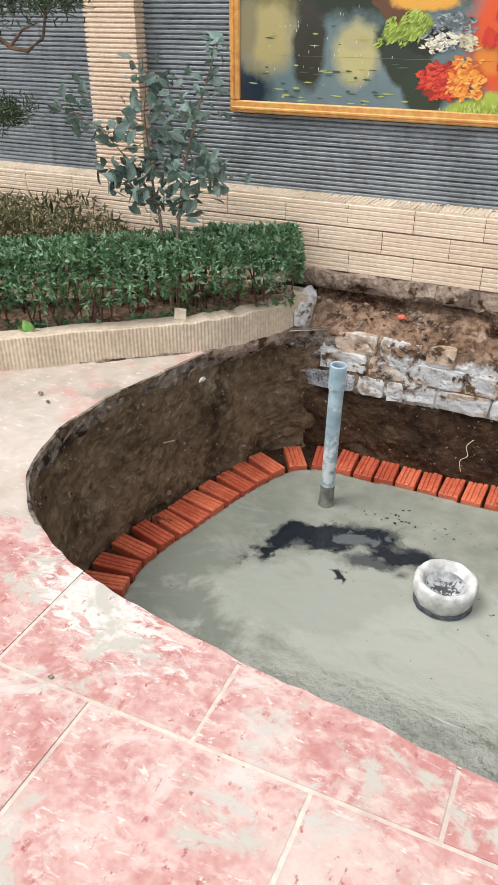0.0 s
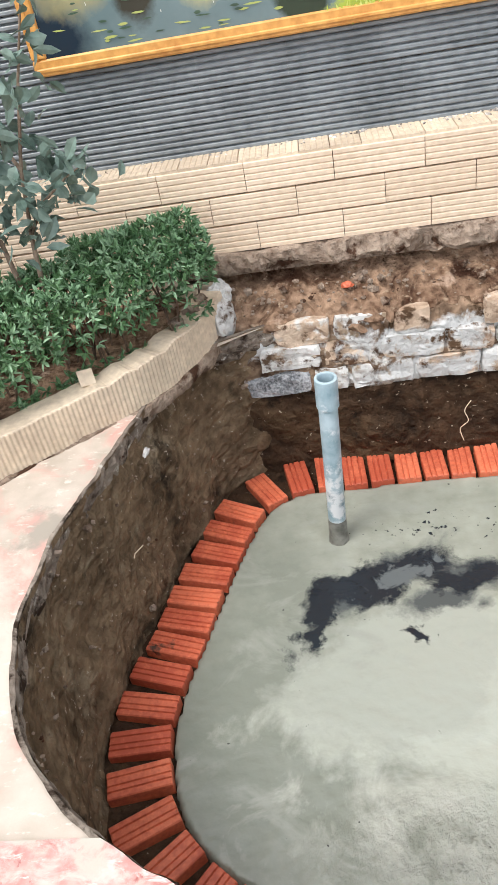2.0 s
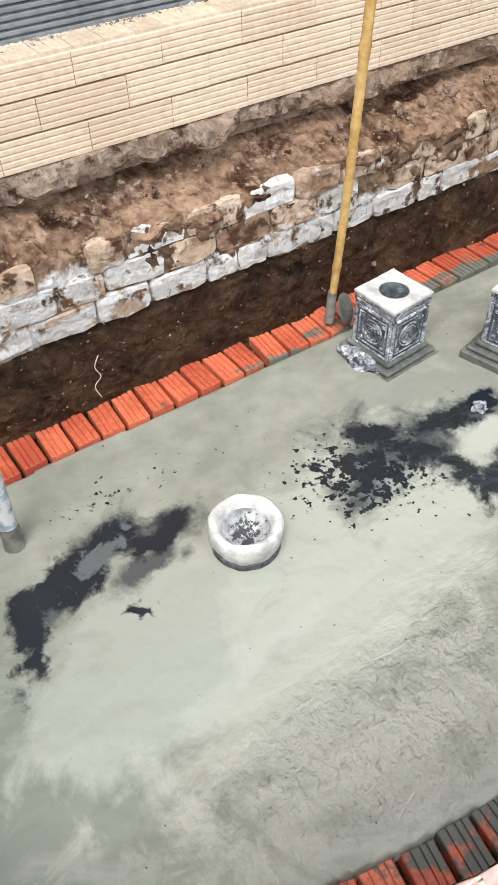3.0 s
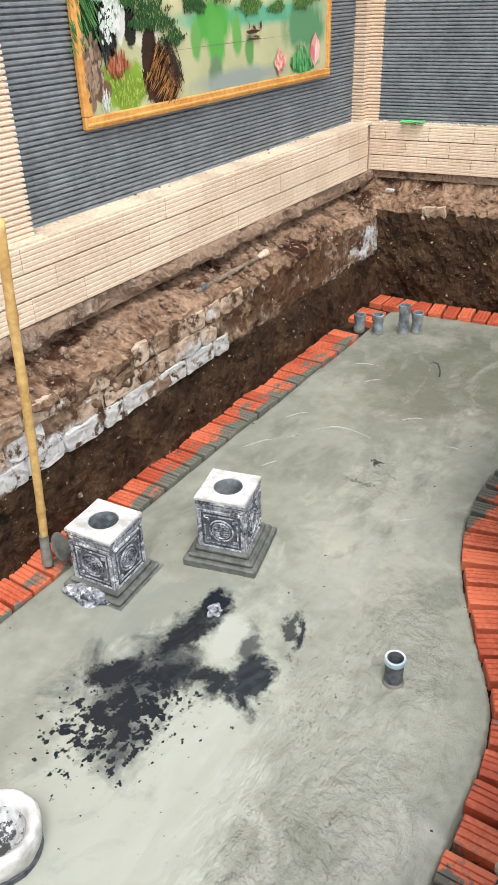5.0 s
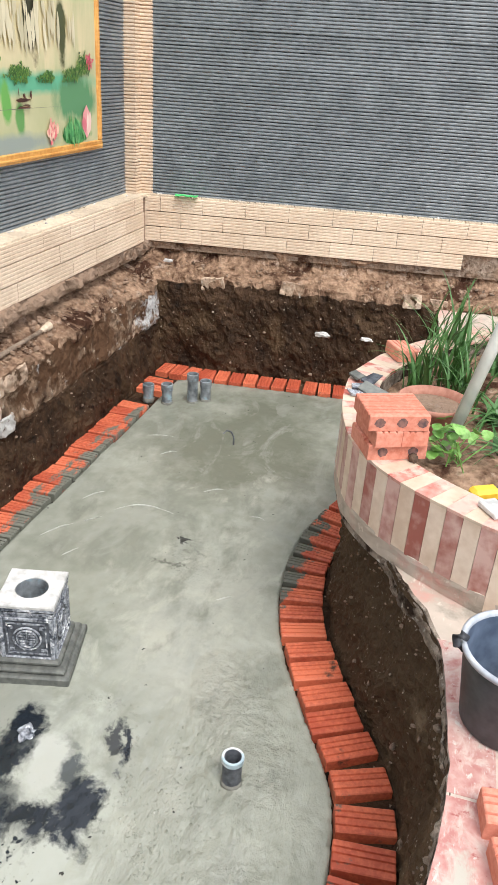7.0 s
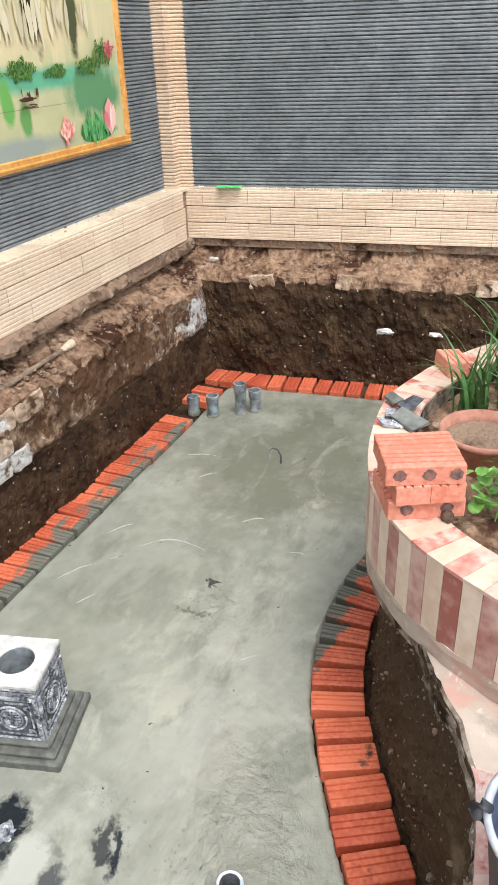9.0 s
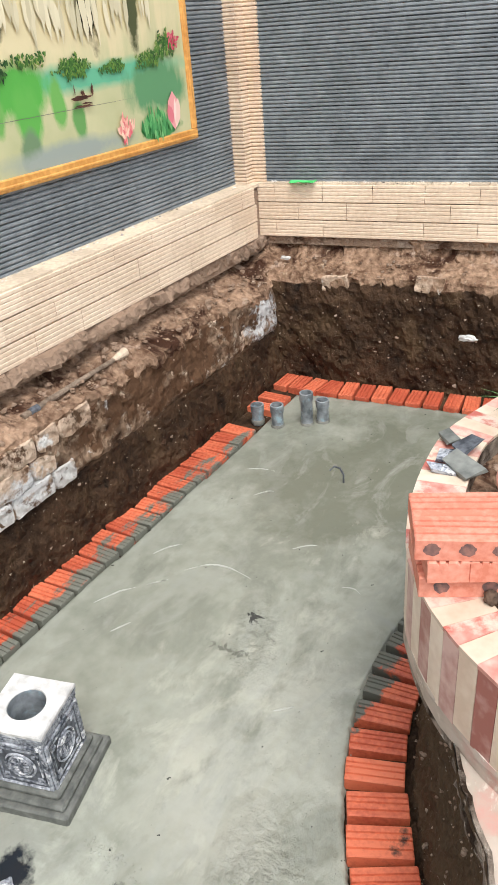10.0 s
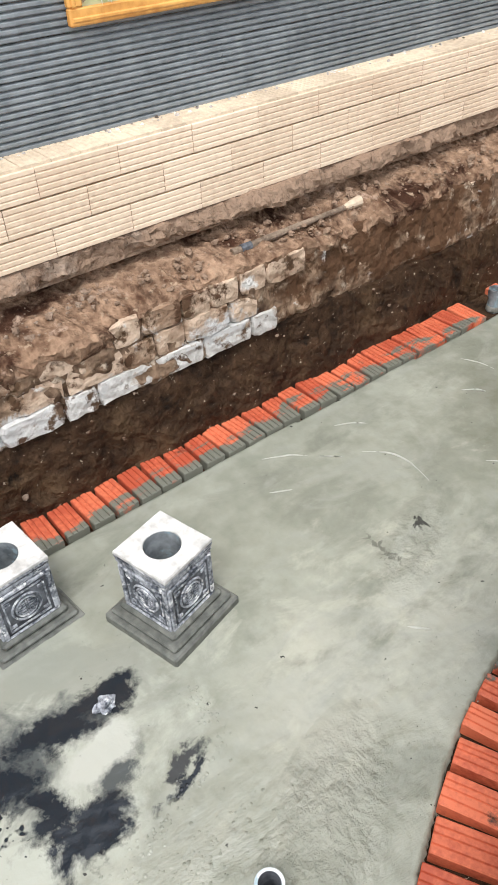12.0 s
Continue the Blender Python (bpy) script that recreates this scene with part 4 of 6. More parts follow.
for t in np.linspace(0, 1, 14):
    for q in bed:
        x, y = q[0] - 0.35 * t, q[1] + (5.83 - q[1]) * t
        v.append((x, y, 0.872 + 0.02 * rough((x, y, 0), 6) + 0.008 * rough((x, y, 0), 25, 2)))
soil = mesh_object("bed_soil", v, grid_faces(14, len(bed)), SOIL_DRY)
tagged(soil, "dry brown soil of the planting bed", "soil", kind="structure")
v = []
for i, (d, z) in enumerate(((0.0, 0.70), (0.0, 0.895), (0.004, 0.9), (0.1, 0.902), (0.104, 0.9), (0.104, 0.8))):
    for k, (c, n) in enumerate(zip(CURB, CN)):
        rib = -0.004 * ((k % 2) == 0) if d < 0.003 else 0.0
        q = c + n * (d + rib)
        wob = 0.006 * rough((c[0], c[1], z), 5) + (0.012 * rough((c[0], c[1], 3), 11) if z > 0.89 and k < 90 else 0)
        v.append((q[0], q[1], z + (wob if z > 0.75 else 0)))
curb = mesh_object("curb", v, grid_faces(6, len(CURB)), CREAM_DULL)
tagged(curb, "curved bed curb faced with cream ribbed tiles", "curb", kind="structure")
# white mortar bed under the curb where the pit undercuts it
v = []
for d, z in ((0.05, 0.745), (-0.014, 0.742), (-0.022, 0.72), (-0.016, 0.69), (0.05, 0.67)):
    for c, n in zip(CURB[8:150:2], CN[8:150:2]):
        e = d + 0.012 * rough((c[0], c[1], z), 12)
        v.append((c[0] + n[0] * e, c[1] + n[1] * e, z + 0.01 * rough((c[0], c[1], z), 16, 3)))
bedding = mesh_object("mortar_bedding", v, grid_faces(5, 71), MORTAR)
tagged(bedding, "pale broken mortar under the curb", "mortar", kind="structure")


def lump(name, x, y, z, rx, ry, rz, mat, seed, label, category, amount=0.35, group=""):
    bm = bmesh.new()
    bmesh.ops.create_icosphere(bm, subdivisions=3, radius=1)
    for w in bm.verts:
        k = 1 + amount * rough(w.co, 1.3, seed) + 0.12 * rough(w.co, 5, seed)
        w.co = Vector((w.co.x * rx * k, w.co.y * ry * k, max(w.co.z, -0.7) * rz * k))
    bmesh.ops.translate(bm, vec=(x, y, z), verts=bm.verts)
    return tagged(part(name, bm, mat), label, category, group)


lump("curb_end", -0.235, 5.77, 0.86, 0.05, 0.05, 0.055, LIME, 2.2, "broken whitish mortar end of the bed curb", "mortar")
lump("curb_end", -0.22, 5.68, 0.78, 0.045, 0.09, 0.09, LIME, 6.2, "broken whitish mortar below the curb end", "mortar")
for i, (x, y, r) in enumerate(((-0.33, 5.56, 0.035), (-0.38, 5.47, 0.03), (-0.3, 5.66, 0.03), (-0.42, 5.62, 0.025), (-0.28, 5.6, 0.024))):
    lump("stone", x, y, 0.905, r, r * 0.8, r * 0.6, MORTAR, i + 1.3, "small pale stone lying on the curb", "stone", group="stones on the curb")
bm = bmesh.new()
box(bm, -0.03, -0.004, 0, 0.03, 0.004, 0.06, 0.002)
bmesh.ops.transform(bm, matrix=pose(-0.655, 5.075, 0.9, -35, 12, 40), verts=bm.verts)
tagged(part("tile_shard", bm, CREAM_DULL), "broken tile shard leaning on the bed soil", "shard")


def leaves(name, centres, dirs, length, width, mat, parent=None, label="", fold=0.25, jitter=0.3, seed=1):
    """Many folded leaves: each a keel with two sides."""
    g = np.random.default_rng(seed)
    c, d = np.array(centres, float), np.array(dirs, float)
    n = len(c)
    d /= np.linalg.norm(d, axis=1)[:, None] + 1e-9
    side = np.cross(d, g.normal(size=(n, 3)))
    side /= np.linalg.norm(side, axis=1)[:, None] + 1e-9
    up = np.cross(side, d)
    L = (length * (1 + jitter * g.uniform(-1, 1, n)))[:, None]
    W = (width * (1 + jitter * g.uniform(-1, 1, n)))[:, None]
    droop = up * L * 0.12
    k1, k2 = c + d * L * 0.3, c + d * L * 0.66 - droop * 0.4
    lift = up * W * fold
    pts = np.stack([c, k1 + side * W * 0.46 + lift, k2 + side * W * 0.42 + lift, c + d * L - droop, k2 - side * W * 0.42 + lift, k1 - side * W * 0.46 + lift, k1, k2], 1)
    v = pts.reshape(-1, 3)
    f = []
    for i in range(n):
        b = 8 * i
        f += [(b, b + 1, b + 6), (b + 1, b + 2, b + 7, b + 6), (b + 2, b + 3, b + 7), (b, b + 6, b + 5), (b + 6, b + 7, b + 4, b + 5), (b + 7, b + 3, b + 4)]
    ob = mesh_object(name, v, f, mat, parent, label)
    return ob


# clipped hedge: rosettes of narrow leaves on a hull, thinner low down
HEDGE = spline([(-0.3, 5.7), (-0.62, 5.42), (-0.95, 5.12), (-1.4, 4.83), (-2.1, 4.45), (-3.2, 4.0)], 0.05)
HN = normals(HEDGE)
g = np.random.default_rng(7)
hedge = empty("hedge", -0.42, 5.6, 0.88, "clipped dark green hedge with dense narrow leaves", "hedge")
hedge.matrix_world = Matrix.Identity(4)


def hedge_points(count, shell):
    out = []
    while len(out) < count:
        k = g.uniform(0, len(HEDGE) - 1)
        i = int(k)
        a = g.uniform(-0.35, math.pi + 0.35)
        r = 1 - shell * g.random() ** 1.5
        bump = 1 + 0.12 * rough((HEDGE[i][0], HEDGE[i][1], a), 4)
        w, h = 0.235 * r * bump, 0.33 * r * bump
        lat = math.copysign(abs(math.cos(a)) ** 0.55, math.cos(a)) * w
        z = 0.9 + max(0.0, 0.02 + math.copysign(abs(math.sin(a)) ** 0.5, math.sin(a)) * h)
        if i < 3:
            lat *= 0.6 + 0.13 * i
        low = (z - 0.9) / 0.33
        lat *= 0.72 + 0.28 * min(1.0, low * 1.8)
        if g.random() > 0.2 + 1.15 * low ** 1.25:
            continue
        p = np.array([*(HEDGE[i] + HN[i] * lat), z])
        nrm = np.array([*(HN[i] * math.cos(a)), max(0.1, math.sin(a))])
        out.append((p, nrm))
    return out


for nm, count, mat, shell, ln in (("foliage", 4200, LEAF, 0.4, 0.04), ("new_growth", 1700, LEAF_YOUNG, 0.06, 0.036)):
    cc, dd = [], []
    for p, nrm in hedge_points(count, shell):
        for k in range(6):
            cc.append(p)
            dd.append(nrm * 0.7 + g.normal(size=3) * 0.75)
    leaves(nm, cc, dd, ln * 0.85, 0.0125, mat, hedge, seed=3)
sv, sf = [], []
for i in range(150):
    k = g.integers(0, len(HEDGE))
    p = HEDGE[k] + HN[k] * g.uniform(-0.17, 0.17)
    q = p + g.normal(size=2) * 0.06
    vv, ff = tube([(p[0], p[1], 0.86), ((p[0] + q[0]) / 2 + 0.01, (p[1] + q[1]) / 2, 1.0), (q[0], q[1], 1.17)], [0.005, 0.004, 0.002], 5)
    sf += [tuple(a + len(sv) for a in f) for f in ff]
    sv += vv
tagged(mesh_object("twig", sv, sf, TWIG, hedge), "bare brown twigs inside the hedge", kind="stuff")

# small broad-leaved tree behind the hedge
tree = empty("small_tree", -0.85, 5.3, 0.87, "young grey-green broad-leaved tree with two thin stems", "tree")
tree.matrix_world = Matrix.Identity(4)
TB = Vector((-0.83, 5.3, 0.87))
limbs = [
    [TB, (-0.86, 5.29, 1.2), (-0.88, 5.3, 1.38), (-1.02, 5.3, 1.58), (-1.17, 5.28, 1.74), (-1.36, 5.26, 1.83)],
    [TB + Vector((0.03, 0.01, 0)), (-0.79, 5.31, 1.2), (-0.78, 5.33, 1.36), (-0.74, 5.34, 1.6), (-0.66, 5.35, 1.86), (-0.56, 5.36, 2.12)],
    [(-0.9, 5.3, 1.42), (-0.93, 5.32, 1.62), (-0.95, 5.33, 1.82), (-0.92, 5.33, 1.99)],
    [(-0.78, 5.33, 1.38), (-0.68, 5.3, 1.5), (-0.58, 5.28, 1.57), (-0.52, 5.27, 1.6)],
    [(-0.88, 5.3, 1.4), (-0.98, 5.26, 1.47), (-1.1, 5.24, 1.52)],
    [(-0.74, 5.34, 1.6), (-0.82, 5.35, 1.78), (-0.82, 5.36, 1.95)],
]
for i, l in enumerate(limbs):
    r0 = 0.012 if i < 2 else 0.007
    vv, ff = tube(l, [r0 * (1 - 0.75 * k / (len(l) - 1)) for k in range(len(l))], 7)
    mesh_object("trunk" if i < 2 else "limb", vv, ff, BARK, tree)
cc, dd = [], []
for l in limbs:
    start = 2 if l in limbs[:2] else 0
    for a, b in zip(l[start:-1], l[start + 1:]):
        a, b = np.array(a), np.array(b)
        for k in range(25):
            p = a + (b - a) * g.random() + g.normal(size=3) * np.array([0.055, 0.055, 0.05])
            cc.append(p)
            dd.append(g.normal(size=3) + np.array([0, -0.3, -0.1]))
    for k in range(10):
        cc.append(np.array(l[-1]) + g.normal(size=3) * 0.035)
        dd.append(g.normal(size=3) + np.array([0, -0.2, 0.2]))
leaves("crown", cc, dd, 0.074, 0.041, LEAF_TREE, tree, fold=0.12, seed=5)

# dark pine boughs further along the bed
pine = empty("pine_tree", -1.75, 5.1, 0.87, "dark trained pine with a crooked trunk and needle pads", "tree")
pine.matrix_world = Matrix.Identity(4)
for nm, l, r in (("trunk", [(-1.95, 5.0, 0.87), (-1.9, 5.05, 1.4), (-2.0, 5.0, 1.9), (-1.85, 5.0, 2.3), (-1.8, 5.0, 2.6)], 0.03),
                 ("limb", [(-1.9, 5.0, 2.25), (-1.6, 5.0, 2.2), (-1.42, 5.0, 2.1), (-1.33, 5.0, 2.09), (-1.24, 5.0, 2.14), (-1.2, 5.0, 2.26)], 0.014),
                 ("limb", [(-1.42, 5.0, 2.11), (-1.35, 5.0, 2.17), (-1.26, 5.0, 2.2)], 0.008),
                 ("limb", [(-1.95, 5.0, 1.75), (-1.7, 5.0, 1.78), (-1.5, 5.0, 1.8)], 0.012)):
    vv, ff = tube(l, [r * (1 - 0.6 * k / (len(l) - 1)) for k in range(len(l))], 7)
    mesh_object(nm, vv, ff, TWIG, pine)
for x, z, rx, rz in ((-1.35, 2.29, 0.2, 0.075), (-1.12, 2.3, 0.1, 0.06), (-1.52, 1.82, 0.1, 0.06), (-1.7, 2.2, 0.15, 0.07), (-1.25, 2.42, 0.22, 0.06)):
    p = g.normal(size=(420, 3)) * np.array([rx * 0.5, 0.08, rz * 0.55]) + np.array([x, 5.0, z])
    leaves("foliage", p, g.normal(size=(420, 3)) + np.array([0, 0, 0.6]), 0.05, 0.007, LEAF_PINE, pine, seed=9)

# ground cover in the far part of the bed
gp = []
while len(gp) < 4000:
    x, y = g.uniform(-3.4, -1.0), g.uniform(5.1, 5.8)
    if y > 5.25 - 0.25 * (x + 1.0) * 0 and np.min(np.hypot(HEDGE[:, 0] - x, HEDGE[:, 1] - y)) > 0.22:
        gp.append((x, y, 0.94 + 0.3 * min(1.0, max(0.0, (-1.0 - x) / 0.6)) * g.random() ** 0.5 + 0.05 * rough((x, y, 0), 3)))
gc = leaves("ground_cover", gp, g.normal(size=(4000, 3)) + np.array([0, 0, 0.9]), 0.06, 0.014, GRASS, seed=2)
tagged(gc, "low dry olive ground cover in the bed", "plants", kind="stuff")
cc = [(-1.23, 4.62, 0.9)] * 7
lw = leaves("weed", cc, g.normal(size=(7, 3)) * np.array([1, 1, 0.2]) + np.array([0, 0, 0.35]), 0.07, 0.045, LEAF_FRESH, seed=4)
tagged(lw, "small fresh green weed beside the curb", "plant")

for i, (x, y, r) in enumerate(((-0.98, 4.35, 0.012), (-0.9, 4.3, 0.009), (-1.05, 4.1, 0.008), (0.1, 3.03, 0.008), (-0.35, 3.3, 0.009), (2.46, 3.08, 0.014), (2.4, 3.0, 0.01), (2.3, 3.08, 0.008), (2.55, 3.02, 0.012))):
    lump("pebble", x, y, PAVE_Z + 0.004, r, r * 0.8, r * 0.7, MORTAR, i + 0.7, "small pebble lying on the worn paving", "pebble", group="pebbles on the paving")

# ---- paintings on the slate wall ----
GILT = material("orange_wood_frame", (0.55, 0.24, 0.05), (0.78, 0.42, 0.12), 30, 5, 0.4, 0.1, 0.002)


def paint(name, colour, second=None, scale=12.0):
    second = second or tuple(min(1, c * 1.5) for c in colour)
    return material(name, colour, second, scale * 3, scale, 0.3, 0.0, contrast=0.9)


def blob_mesh(bm, x, z, rx, rz, y, rag=0.25, seed=0.0, seg=22, turn=0.0):
    vs = []
    for k in range(seg):
        a = 2 * math.pi * k / seg
        q = 1 + rag * 2 * noise.noise(Vector((math.cos(a) * 2.2 + seed, math.sin(a) * 2.2, seed))) + rag * noise.noise(Vector((math.cos(a) * 7, math.sin(a) * 7 + seed, 0)))
        u, w = rx * q * math.cos(a), rz * q * math.sin(a)
        ct, st = math.cos(radians(turn)), math.sin(radians(turn))
        vs.append(bm.verts.new((x + u * ct - w * st, y, z + u * st + w * ct)))
    f = bm.faces.new(vs)
    if f.normal.y > 0:
        f.normal_flip()


def shapes(name, mat, items, y, parent, rag=0.25, seg=22):
    bm = bmesh.new()
    dab = random.Random(len(items) * 7 + seg)
    for i, it in enumerate(items):
        turn = it[4] if len(it) > 4 else 0
        if it[2] * it[3] < 0.0004:
            blob_mesh(bm, it[0], it[1], it[2], it[3], y - 0.00003 * i, rag, i * 1.7 + it[0], seg, turn)
            continue
        blob_mesh(bm, it[0], it[1], it[2] * 0.75, it[3] * 0.75, y, rag, i * 1.7 + it[0], seg, turn)
        for k in range(26):
            a, q = dab.uniform(0, 6.28), dab.uniform(0.5, 1.0)
            u, w = it[2] * q * math.cos(a), it[3] * q * math.sin(a)
            ct, st_ = math.cos(radians(turn)), math.sin(radians(turn))
            size = dab.uniform(0.1, 0.28) * min(it[2], it[3] * 1.5)
            blob_mesh(bm, it[0] + u * ct - w * st_, it[1] + u * st_ + w * ct, size * 1.3, size, y - 0.00002 * k, 0.4, k + it[0], 9, dab.uniform(-40, 40))
    bm.normal_update()
    for f in bm.faces:
        if f.normal.y > 0:
            f.normal_flip()
    part(name, bm, mat, parent)


def picture(label, x0, x1, z0, z1, canvas):
    p = empty("painting", (x0 + x1) / 2, 5.95, z0, label, "painting", "wall paintings")
    p.matrix_world = Matrix.Identity(4)
    w, yf, yb = 0.06, 5.955, 5.992
    for nm, (a, b, c, d) in (("frame_bottom", (x0, z0, x1, z0 + w)), ("frame_top", (x0, z1 - w, x1, z1)), ("frame_side", (x0, z0 + w, x0 + w, z1 - w)), ("frame_side", (x1 - w, z0 + w, x1, z1 - w))):
        bm = bmesh.new()
        box(bm, a, yf + 0.006, b, c, yb, d, 0.006)
        if c - a > d - b:
            box(bm, a + 0.01, yf, b + 0.014, c - 0.01, yf + 0.02, b + 0.03, 0.004)
        else:
            box(bm, a + 0.014, yf, b, a + 0.03, yf + 0.02, d, 0.004)
        part(nm, bm, GILT, p)
    bm = bmesh.new()
    box(bm, x0 + w - 0.01, 5.972, z0 + w - 0.01, x1 - w + 0.01, 5.99, z1 - w + 0.01)
    part("canvas", bm, canvas, p)
    return p


def brush(m, colour, x, z, rx, rz, turn=0.0, grain=5.0, soft=0.1, stretch=(1, 1, 1), hold=2.2):
    """A soft-edged painted patch on a canvas material."""
    overlay(m, colour, grain, 0.52 - soft / 2, 0.52 + soft / 2, detail=9, stretch=stretch, shift=(x * 3, 0, z * 5), where=(x, z, rx, rz, turn, "upright"), hold=hold)


def daub(name, *colours):
    """Paint whose colour changes from one brush mark to the next."""
    m = bpy.data.materials.new(name)
    m.use_nodes = True
    nt = m.node_tree
    geo, ramp = nt.nodes.new("ShaderNodeNewGeometry"), nt.nodes.new("ShaderNodeValToRGB")
    el = ramp.color_ramp.elements
    while len(el) < len(colours):
        el.new(0.5)
    for k, c in enumerate(colours):
        el[k].position = k / max(1, len(colours) - 1)
        el[k].color = (*c, 1)
    nt.links.new(geo.outputs["Random Per Island"], ramp.inputs[0])
    nt.links.new(ramp.outputs[0], nt.nodes["Principled BSDF"].inputs["Base Color"])
    nt.nodes["Principled BSDF"].inputs["Roughness"].default_value = 0.3
    return m


Y0 = 5.9715
LAYER = [0]


def dabs(name, mat, parent, x, z, rx, rz, n, ln, wd, turn=0.0, lean=(0.0, 180.0), bias=1.0):
    """Many leaf-shaped brush marks inside an ellipse of a painting, lying on its canvas."""
    LAYER[0] += 1
    y = Y0 - 0.00012 * LAYER[0]
    r = random.Random(LAYER[0] * 13)
    v, f = [], []
    ct, st_ = math.cos(radians(turn)), math.sin(radians(turn))
    for i in range(n):
        a, q = r.uniform(0, 6.283), r.random() ** (0.5 * bias)
        q *= 1.0 + 0.75 * rough((math.cos(a) * 2 + LAYER[0], math.sin(a) * 2, 0), 1.0)
        u, w = rx * q * math.cos(a), rz * q * math.sin(a)
        cx_, cz_ = x + u * ct - w * st_, z + u * st_ + w * ct
        b = radians(r.uniform(*lean))
        l, h = ln * r.uniform(0.6, 1.3), wd * r.uniform(0.6, 1.3)
        cb, sb = math.cos(b), math.sin(b)
        base = len(v)
        yy = y - 0.0001 * (i / n)
        for e, g_ in ((-l, 0), (-l * 0.3, -h), (l * 0.5, -h * 0.8), (l, 0), (l * 0.5, h * 0.8), (-l * 0.3, h)):
            v.append((cx_ + e * cb - g_ * sb, yy, cz_ + e * sb + g_ * cb))
        f.append(tuple(range(base, base + 6)))
    ob = mesh_object(name, v, f, mat, parent)
    if n > 20:
        tagged(ob, "fine painted brush marks", kind="stuff")
    return ob


WATER_A = material("painted_pond", (0.1, 0.16, 0.17), (0.17, 0.24, 0.25), 9, 2.6, 0.25, 0.0, contrast=0.9)
for args in (((0.008, 0.022, 0.04), -0.7, 1.86, 0.13, 0.14, 0, 4, 0.5), ((0.012, 0.025, 0.01), -0.2, 2.38, 0.75, 0.17, 0, 4, 0.3), ((0.42, 0.36, 0.15), -0.57, 2.14, 0.16, 0.17, 0, 4, 0.5), ((0.25, 0.22, 0.12), -0.7, 2.16, 0.06, 0.16, 0, 4, 0.4),
             ((0.03, 0.03, 0.018), -0.36, 2.1, 0.09, 0.2, 0, 4, 0.25), ((0.5, 0.46, 0.2), -0.11, 2.05, 0.12, 0.13, 0, 4, 0.4), ((0.45, 0.4, 0.2), -0.12, 2.12, 0.07, 0.05, 0, 4, 0.3), ((0.02, 0.035, 0.02), 0.1, 2.05, 0.08, 0.2, 35, 5, 0.2),
             ((0.02, 0.04, 0.02), 0.24, 1.92, 0.09, 0.16, 15, 5, 0.2), ((0.012, 0.022, 0.012), 0.25, 2.12, 0.12, 0.07, 10, 5, 0.15), ((0.3, 0.42, 0.05), 0.13, 2.18, 0.12, 0.065, 15, 7, 0.15), ((0.12, 0.05, 0.02), 0.05, 2.26, 0.12, 0.05, -30, 6, 0.1, (1, 1, 4)),
             ((0.75, 0.38, 0.06), 0.22, 2.29, 0.16, 0.05, 0, 5, 0.2), ((0.7, 0.09, 0.02), 0.62, 2.14, 0.2, 0.22, 0, 4, 0.3), ((0.75, 0.25, 0.03), 0.55, 2.07, 0.09, 0.08, 0, 5, 0.3), ((0.7, 0.12, 0.03), 1.2, 2.1, 0.55, 0.3, 0, 4, 0.3), ((0.4, 0.5, 0.07), 0.6, 1.84, 0.28, 0.075, 8, 7, 0.15),
             ((0.42, 0.03, 0.012), 0.33, 1.95, 0.12, 0.08, 0, 9, 0.15), ((0.3, 0.4, 0.07), 1.2, 1.85, 0.5, 0.08, 0, 6, 0.2)):
    brush(WATER_A, *args)
pa = picture("framed garden pond painting with lily pads and red flowers", -0.8, 1.72, 1.765, 3.3, WATER_A)
PAD_LIGHT, PAD_DARK = paint("painted_lily_pad", (0.28, 0.36, 0.07), (0.52, 0.56, 0.18), 5), paint("painted_dark_pad", (0.02, 0.05, 0.03), (0.06, 0.12, 0.07), 5)
for i in range(60):
    x = g.choice([-0.38, -0.05, 0.02, -0.2, -0.5]) + g.normal() * 0.09
    z = 1.83 + 0.2 * g.random() ** 1.2 if i < 50 else 2.08 + 0.12 * g.random()
    if -0.72 < x < 0.22:
        dabs("lily_pad", PAD_DARK if i % 2 == 0 else PAD_LIGHT, pa, x, z, 0.001, 0.001, 1, g.uniform(0.012, 0.03), g.uniform(0.0025, 0.005), lean=(-4, 4))
dabs("painted_foliage", daub("painted_moss", (0.12, 0.2, 0.02), (0.32, 0.45, 0.06), (0.5, 0.6, 0.14)), pa, 0.13, 2.17, 0.11, 0.06, 240, 0.014, 0.004, 15, (20, 70))
dabs("painted_foliage", daub("painted_grey_leaf", (0.04, 0.055, 0.06), (0.18, 0.22, 0.24), (0.4, 0.45, 0.46)), pa, 0.35, 2.17, 0.11, 0.075, 240, 0.014, 0.0045, 20, (-60, 60))
dabs("painted_foliage", daub("painted_white_leaf", (0.3, 0.3, 0.24), (0.78, 0.74, 0.55), (0.85, 0.82, 0.68)), pa, 0.3, 2.115, 0.075, 0.03, 110, 0.014, 0.0045, 15, (-50, 50))
dabs("painted_foliage", daub("painted_cream_leaf", (0.35, 0.33, 0.24), (0.8, 0.7, 0.45)), pa, 0.43, 2.12, 0.05, 0.035, 70, 0.014, 0.0045, -15, (-50, 50))
dabs("painted_foliage", daub("painted_red_leaf", (0.25, 0.01, 0.008), (0.62, 0.025, 0.02), (0.75, 0.1, 0.03)), pa, 0.35, 1.955, 0.115, 0.07, 330, 0.018, 0.006, 0, (-40, 60))
dabs("painted_foliage", daub("painted_orange_leaf", (0.6, 0.09, 0.01), (0.8, 0.3, 0.03), (0.85, 0.48, 0.12)), pa, 0.43, 1.97, 0.075, 0.085, 260, 0.017, 0.0055, 15, (-40, 70))
